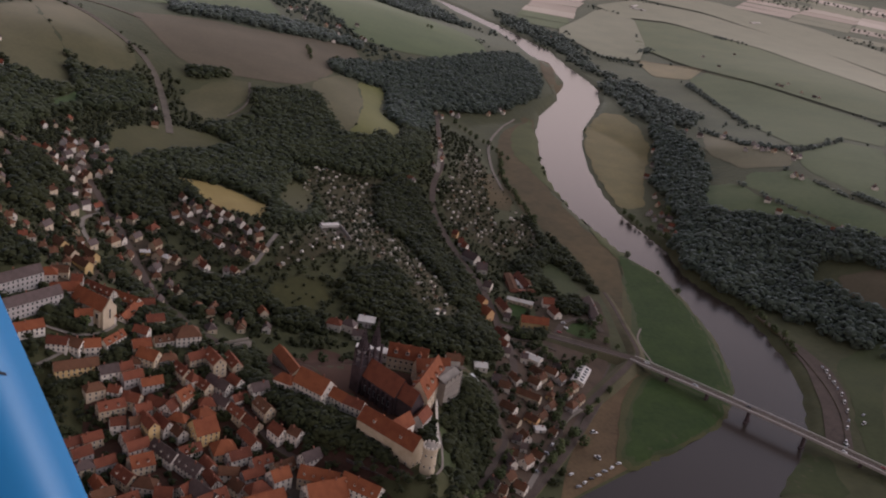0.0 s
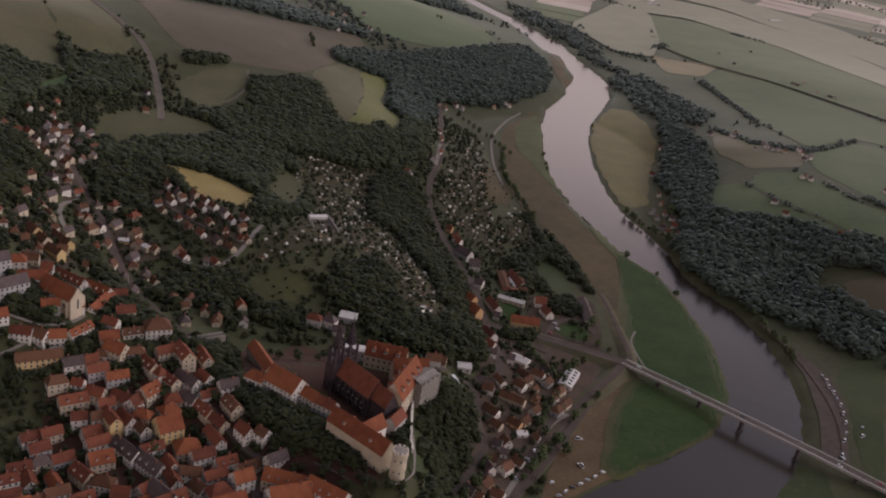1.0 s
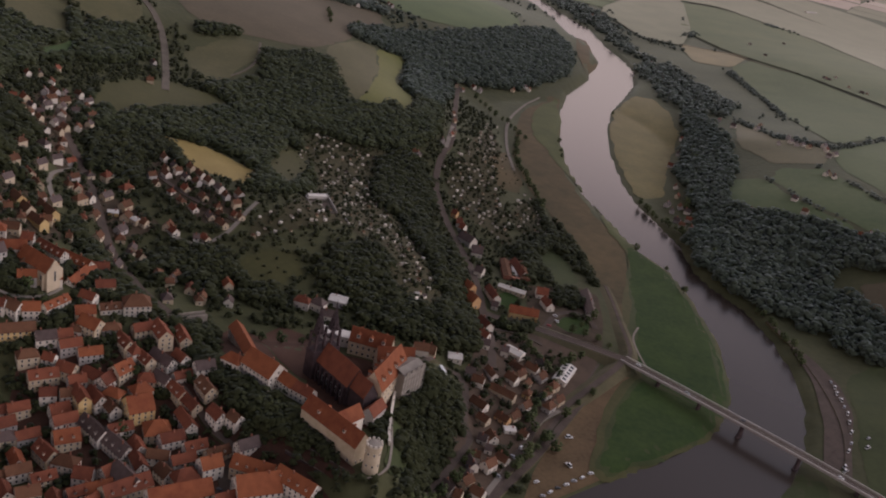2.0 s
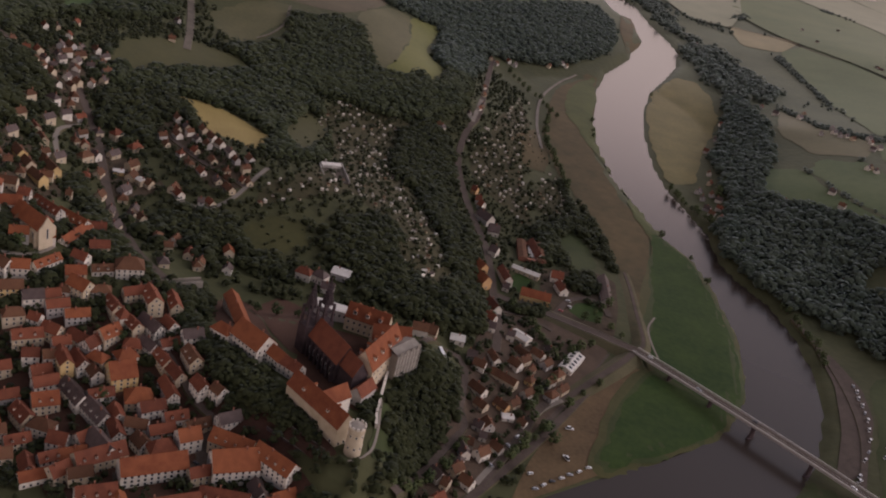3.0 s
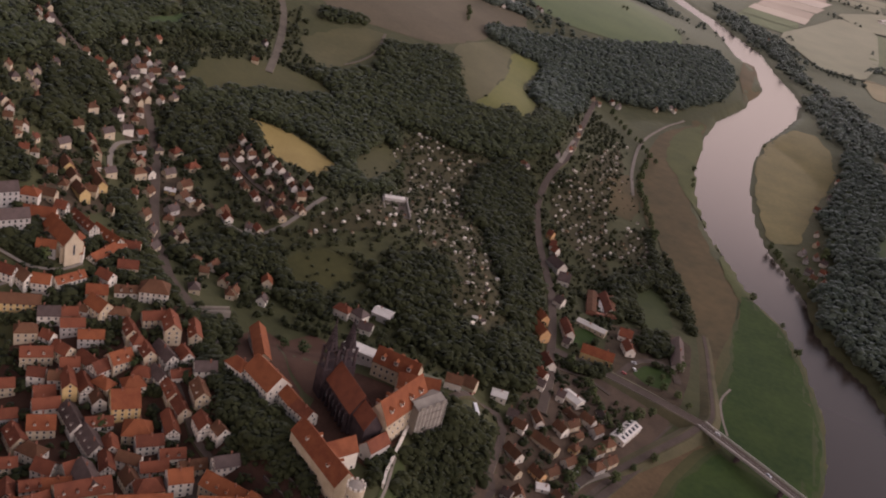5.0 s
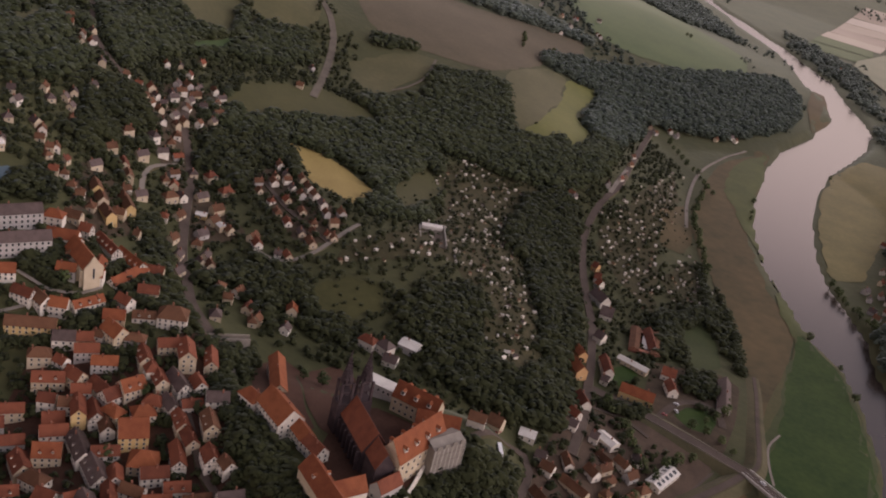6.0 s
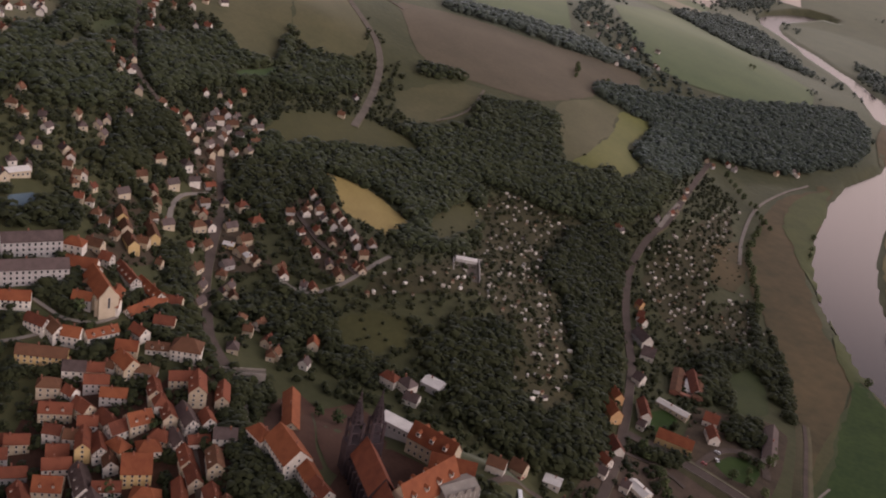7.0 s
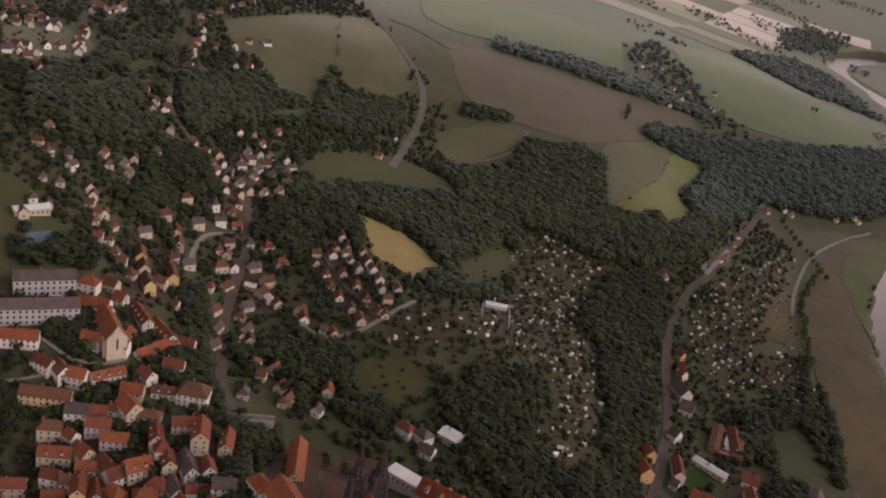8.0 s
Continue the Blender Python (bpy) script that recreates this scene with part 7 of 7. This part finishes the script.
def tree_model(seed):
    g = np.random.default_rng(seed)
    ob = tagged(new("tree"), "single leafy green tree standing free", "tree", "free-standing trees")
    bm = bmesh.new()
    lathe(bm, [(0.055, -0.1), (0.045, 0.2), (0.03, 0.55), (0.012, 0.85)], 8)
    for k in range(5):
        a = k * 1.26 + g.uniform(0, 0.6)
        z0, z1, r1 = g.uniform(0.22, 0.4), g.uniform(0.5, 0.75), g.uniform(0.2, 0.32)
        foot, tip = Vector((0, 0, z0)), Vector((r1 * math.cos(a), r1 * math.sin(a), z1))
        side = Vector((-math.sin(a), math.cos(a), 0)) * 0.016
        up = Vector((0, 0, 0.02))
        low = [bm.verts.new(foot + p) for p in (side, up, -side, -up)]
        end = bm.verts.new(tip)
        for i in range(4):
            bm.faces.new((low[i], low[(i + 1) % 4], end))
    part("trunk", bm, M["bark"], ob)
    v, f = crown_arrays(g, 18, 0.16, 0.82, 0.40, 44)
    v[:, 2] += 0.16
    crown = new("crown", join("crown", [(v, f)], M["leaf_light"]))
    crown.parent = ob
    return ob


TREES = [tree_model(s) for s in (11, 12, 13, 14)]
FREE_TREES = [("row", [(-248, 1475), (-260, 1520)], 9), ("row", [(-218, 1510), (-213, 1520)], 9), ("row", [(-105, 2014), (-97, 2014)], 9), ("row", [(126, 652), (116, 634), (106, 612), (98, 592)], 8), ("row", [(136, 682), (146, 702), (158, 724)], 12), ("row", [(150, 772), (136, 760), (128, 742)], 8), ("row", [(140, 815), (160, 812), (172, 806)], 8), ("row", [(60, 1330), (62, 1290), (66, 1240), (80, 1190), (92, 1150), (104, 1100)], 9), ("row", [(132, 640), (112, 660), (120, 700), (132, 735)], 9), ("row", [(150, 830), (160, 850), (158, 880)], 8),
              ("row", [(255, 960), (243, 1010), (214, 1050)], 30), ("row", [(128, 1290), (118, 1370)], 16), ("row", [(-12, 1480), (40, 1400), (70, 1340)], 14), ("row", [(330, 1000), (290, 1060), (262, 1120), (225, 1190)], 9),
              ("row", [(355, 860), (345, 905), (330, 950)], 8), ("row", [(120, 740), (100, 775), (80, 800)], 9), ("row", [(-150, 560), (-140, 520)], 14),
              ("row", [(-240, 590), (-225, 585)], 9), ("row", [(-90, 640), (-60, 640)], 10), ("row", [(40, 520), (60, 560), (70, 600)], 8), ("row", [(190, 1330), (186, 1450), (200, 1580)], 24), ("row", [(310, 1440), (306, 1330), (290, 1250), (278, 1190)], 10)]
placed = 0
for _, line, gap in FREE_TREES:
    for p in even(smooth_line(line, 4), max(2, int(np.linalg.norm(np.diff(np.array(line, float), axis=0), axis=1).sum() / gap))):
        x, y = p[0] + gen.uniform(-2, 2), p[1] + gen.uniform(-2, 2)
        if not clear(np.array([(x, y)]), 1.0)[0] and land_at(x, y) < 0.3:
            continue
        s = gen.uniform(5.5, 10.5)
        m = pose(x, y, land_at(x, y) + 0.3, 0, 0, gen.uniform(0, 360))
        if placed < 4:
            ob = TREES[placed]
            ob.matrix_world = m
        else:
            ob = copy_thing(TREES[placed % 4], m)
        ob.scale = (s, s, s * gen.uniform(0.85, 1.15))
        placed += 1


# ---- allotment sheds ----
def shed_model(roof, wall):
    ob = tagged(new("garden_shed"), "small wooden garden shed with a low roof", "shed", "allotment sheds")
    part("wall", gable_wall(4.2, 3.2, 2.2, 0.7, 1.5), wall, ob)
    part("roof", gable_roof(4.2, 3.2, 2.2, 0.7, 0.3, 0.12), roof, ob)
    return ob


SHEDS = [shed_model(WALL[0], WALL[0]), shed_model(ROOF[2], WALL[1]), shed_model(ROOF[4], WALL[0]), shed_model(ROOF[3], WALL[0])]
made = 0
for name, label, mat, ring in FIELDS:
    if name != "allotments":
        continue
    q = scatter(ring, 11.5, gen, 0.42)
    q = q[gen.uniform(size=len(q)) < 0.64][:150]
    for x, y in q:
        m = pose(x, y, land_at(x, y) + 0.4, 0, 0, gen.choice((25.0, 115.0, 70.0, 160.0)) + gen.uniform(-12, 12))
        if made < 4:
            SHEDS[made].matrix_world = m
        else:
            ob = copy_thing(SHEDS[made % 4], m)
            k = gen.uniform(0.42, 0.76)
            ob.scale = (k, k, k)
        made += 1


# greenhouses, cold frames and huts too small to tell apart
def small_huts(ring, gen):
    bm = bmesh.new()
    q = scatter(ring, 6.5, gen, 0.5)
    q = q[gen.uniform(size=len(q)) < 0.15]
    for (x, y), z in zip(q, land(q[:, 0], q[:, 1])):
        w, d, h = gen.uniform(0.7, 1.6), gen.uniform(0.5, 1.1), gen.uniform(1.2, 2.2)
        tone = int(gen.choice((0, 0, 1, 1, 2, 3)))
        turn = pose(x, y, z, 0, 0, gen.choice((25.0, 115.0)) + gen.uniform(-10, 10))
        low = [bm.verts.new(turn @ Vector(c)) for c in ((-w, -d, -0.8), (w, -d, -0.8), (w, d, -0.8), (-w, d, -0.8))]
        top = [bm.verts.new(turn @ Vector(c)) for c in ((-w, -d, h), (w, -d, h), (w, d, h), (-w, d, h))]
        ridge = [bm.verts.new(turn @ Vector(c)) for c in ((-w, 0, h + 0.5), (w, 0, h + 0.5))]
        for k in range(4):
            bm.faces.new((low[k], low[(k + 1) % 4], top[(k + 1) % 4], top[k])).material_index = 0
        for f in ((top[0], top[1], ridge[1], ridge[0]), (top[2], top[3], ridge[0], ridge[1]), (top[1], top[2], ridge[1]), (top[3], top[0], ridge[0])):
            bm.faces.new(f).material_index = tone
    tagged(part("garden_huts", bm, [WALL[0], ROOF[4], ROOF[2], ROOF[3]]), "tiny white and brown huts and greenhouses of the allotments", "huts", kind="stuff")


for ring in PLOT_RINGS:
    small_huts(ring, gen)


# ---- cars ----
def car_model(paint, long, tall, label):
    ob = tagged(new("car"), label, "car", "parked and driving cars")
    bm = bmesh.new()
    h = long / 2
    prof = [(-h, 0.35), (-h, 0.8), (-h * 0.95, 0.95), (h * 0.45, 0.95), (h * 0.92, 0.82), (h, 0.6), (h, 0.35)]
    a, b = [bm.verts.new((x, -0.88, z)) for x, z in prof], [bm.verts.new((x, 0.88, z)) for x, z in prof]
    bm.faces.new(a), bm.faces.new(b[::-1])
    for i in range(len(prof)):
        j = (i + 1) % len(prof)
        bm.faces.new((a[i], b[i], b[j], a[j]))
    bmesh.ops.recalc_face_normals(bm, faces=bm.faces)
    body = part("body", bm, paint, ob)
    bm = bmesh.new()
    low = [(-h * 0.9, -0.84), (h * 0.42, -0.84), (h * 0.42, 0.84), (-h * 0.9, 0.84)]
    top = [(-h * 0.75, -0.66), (h * 0.12, -0.66), (h * 0.12, 0.66), (-h * 0.75, 0.66)]
    v0, v1 = [bm.verts.new((x, y, 0.954)) for x, y in low], [bm.verts.new((x, y, tall - 0.06)) for x, y in top]
    for i in range(4):
        bm.faces.new((v0[i], v0[(i + 1) % 4], v1[(i + 1) % 4], v1[i]))
    bm.faces.new(v1)
    part("cabin_glass", bm, M["glass"], ob, "dark cabin windows")
    bm = bmesh.new()
    box(bm, -h * 0.75, h * 0.12, -0.66, 0.66, tall - 0.056, tall)
    part("roof", bm, paint, ob)
    wheel = bmesh.new()
    bmesh.ops.create_cone(wheel, cap_ends=True, segments=12, radius1=0.33, radius2=0.33, depth=0.24, matrix=Matrix.Rotation(math.pi / 2, 4, "X"))
    first = part("wheel", wheel, M["tyre"], ob)
    first.location = (h * 0.62, -0.82, 0.33)
    for x, y in ((h * 0.62, 0.82), (-h * 0.62, -0.82), (-h * 0.62, 0.82)):
        hang(first.data, "wheel", ob, x, y, 0.33, 0)
    return ob


CARS = [car_model(CAR[0], 4.4, 1.5, "white car standing on the tarmac"), car_model(CAR[1], 4.5, 1.5, "silver car standing on the tarmac"), car_model(CAR[2], 4.5, 1.5, "dark car standing on the tarmac"),
        car_model(CAR[0], 6.2, 2.6, "white camper van parked by the river"), car_model(CAR[3], 4.3, 1.5, "red car standing on the tarmac")]
used = set()


def put_car(kind, x, y, heading, z=None):
    m = pose(x, y, (land_at(x, y) if z is None else z), 0, 0, heading)
    if kind not in used:
        used.add(kind)
        CARS[kind].matrix_world = m
        return
    copy_thing(CARS[kind], m)


# campers along the far bank's tarmac
for k, (x, y) in enumerate([(375, 834), (376, 825), (375, 814), (376, 803), (376, 792), (376, 781), (374, 767), (372, 752), (368, 736), (363, 724), (355, 702), (354, 696), (384, 747), (380, 733)]):
    put_car(3 if k % 4 else 1, x, y, 95 - 4 * k + gen.uniform(-8, 8), land_at(x, y) + 0.5)
# cars at the water's edge and on the sand
for k, (x, y) in enumerate([(161, 619), (155, 612), (149, 606), (144, 600), (138, 594), (133, 588), (128, 582), (123, 594)]):
    put_car((0, 0, 1, 0, 2, 0, 1, 0)[k], x - 4, y + 4, 40 + gen.uniform(-20, 20), land_at(x - 4, y + 4) + 0.5)
put_car(3, 141, 660, 20, land_at(141, 660) + 0.5)
put_car(3, 141, 626, 130, land_at(141, 626) + 0.5)
# cars in the streets and yards
for k, (x, y) in enumerate([(84, 595), (101, 617), (110, 626), (119, 696), (127, 732), (112, 675), (120, 817), (98, 801), (127, 828), (92, 591), (10, 598), (-69, 493), (84, 803), (125, 838), (30, 686), (116, 664), (106, 630)]):
    put_car((0, 1, 0, 2, 1, 0, 4, 2)[k % 8], x, y, gen.uniform(0, 180), land_at(x, y) + 0.8)
head = math.degrees(math.atan2(611.5 - 784.5, 443.5 - 185))
for s, side, kind in ((14, 1.6, 0), (62, -1.6, 1), (110, 1.6, 2), (192, -1.6, 0), (222, 1.6, 4), (262, -1.6, 1)):
    c, d = math.cos(radians(head)), math.sin(radians(head))
    put_car(kind, 185 + c * s - d * side, 784.5 + d * s + c * side, head + (0 if side < 0 else 180), 8.66 + 4.2 * math.sin(math.pi * (s + 40) / (311.2 + 80)))


def bus():
    ob = empty("bus", pose(40, 657, land_at(40, 657) + 0.8, 0, 0, 118), "long white bus parked below the castle", "bus")
    bm = bmesh.new()
    box(bm, -5.8, 5.8, -1.25, 1.25, 0.35, 3.1)
    bmesh.ops.bevel(bm, geom=bm.edges[:], offset=0.18, segments=2, affect="EDGES")
    part("body", bm, CAR[0], ob)
    for y in (-1.27, 1.25):
        bm = bmesh.new()
        box(bm, -5.3, 5.2, y, y + 0.02, 1.5, 2.5)
        part("window", bm, M["glass"], ob, "dark window band")
    wheel = bmesh.new()
    bmesh.ops.create_cone(wheel, cap_ends=True, segments=14, radius1=0.5, radius2=0.5, depth=0.3, matrix=Matrix.Rotation(math.pi / 2, 4, "X"))
    first = part("wheel", wheel, M["tyre"], ob)
    first.location = (3.6, -1.15, 0.5)
    for x, y in ((3.6, 1.15), (-3.2, -1.15), (-3.2, 1.15)):
        hang(first.data, "wheel", ob, x, y, 0.5, 0)


bus()


def garden_hut():
    ob = empty("garden_hut", pose(37, 757, land_at(37, 757), 0, 0, 25), "bright white flat-roofed hut in the gardens", "hut")
    bm = bmesh.new()
    box(bm, -3, 3, -2.4, 2.4, -1.5, 2.7)
    part("wall", bm, CAR[0], ob)
    bm = bmesh.new()
    box(bm, -3.3, 3.3, -2.7, 2.7, 2.704, 2.95)
    part("roof", bm, CAR[0], ob, "white flat roof")
    hang(WINDOW, "window", ob, 0, -2.4, 0.9, 0)


garden_hut()


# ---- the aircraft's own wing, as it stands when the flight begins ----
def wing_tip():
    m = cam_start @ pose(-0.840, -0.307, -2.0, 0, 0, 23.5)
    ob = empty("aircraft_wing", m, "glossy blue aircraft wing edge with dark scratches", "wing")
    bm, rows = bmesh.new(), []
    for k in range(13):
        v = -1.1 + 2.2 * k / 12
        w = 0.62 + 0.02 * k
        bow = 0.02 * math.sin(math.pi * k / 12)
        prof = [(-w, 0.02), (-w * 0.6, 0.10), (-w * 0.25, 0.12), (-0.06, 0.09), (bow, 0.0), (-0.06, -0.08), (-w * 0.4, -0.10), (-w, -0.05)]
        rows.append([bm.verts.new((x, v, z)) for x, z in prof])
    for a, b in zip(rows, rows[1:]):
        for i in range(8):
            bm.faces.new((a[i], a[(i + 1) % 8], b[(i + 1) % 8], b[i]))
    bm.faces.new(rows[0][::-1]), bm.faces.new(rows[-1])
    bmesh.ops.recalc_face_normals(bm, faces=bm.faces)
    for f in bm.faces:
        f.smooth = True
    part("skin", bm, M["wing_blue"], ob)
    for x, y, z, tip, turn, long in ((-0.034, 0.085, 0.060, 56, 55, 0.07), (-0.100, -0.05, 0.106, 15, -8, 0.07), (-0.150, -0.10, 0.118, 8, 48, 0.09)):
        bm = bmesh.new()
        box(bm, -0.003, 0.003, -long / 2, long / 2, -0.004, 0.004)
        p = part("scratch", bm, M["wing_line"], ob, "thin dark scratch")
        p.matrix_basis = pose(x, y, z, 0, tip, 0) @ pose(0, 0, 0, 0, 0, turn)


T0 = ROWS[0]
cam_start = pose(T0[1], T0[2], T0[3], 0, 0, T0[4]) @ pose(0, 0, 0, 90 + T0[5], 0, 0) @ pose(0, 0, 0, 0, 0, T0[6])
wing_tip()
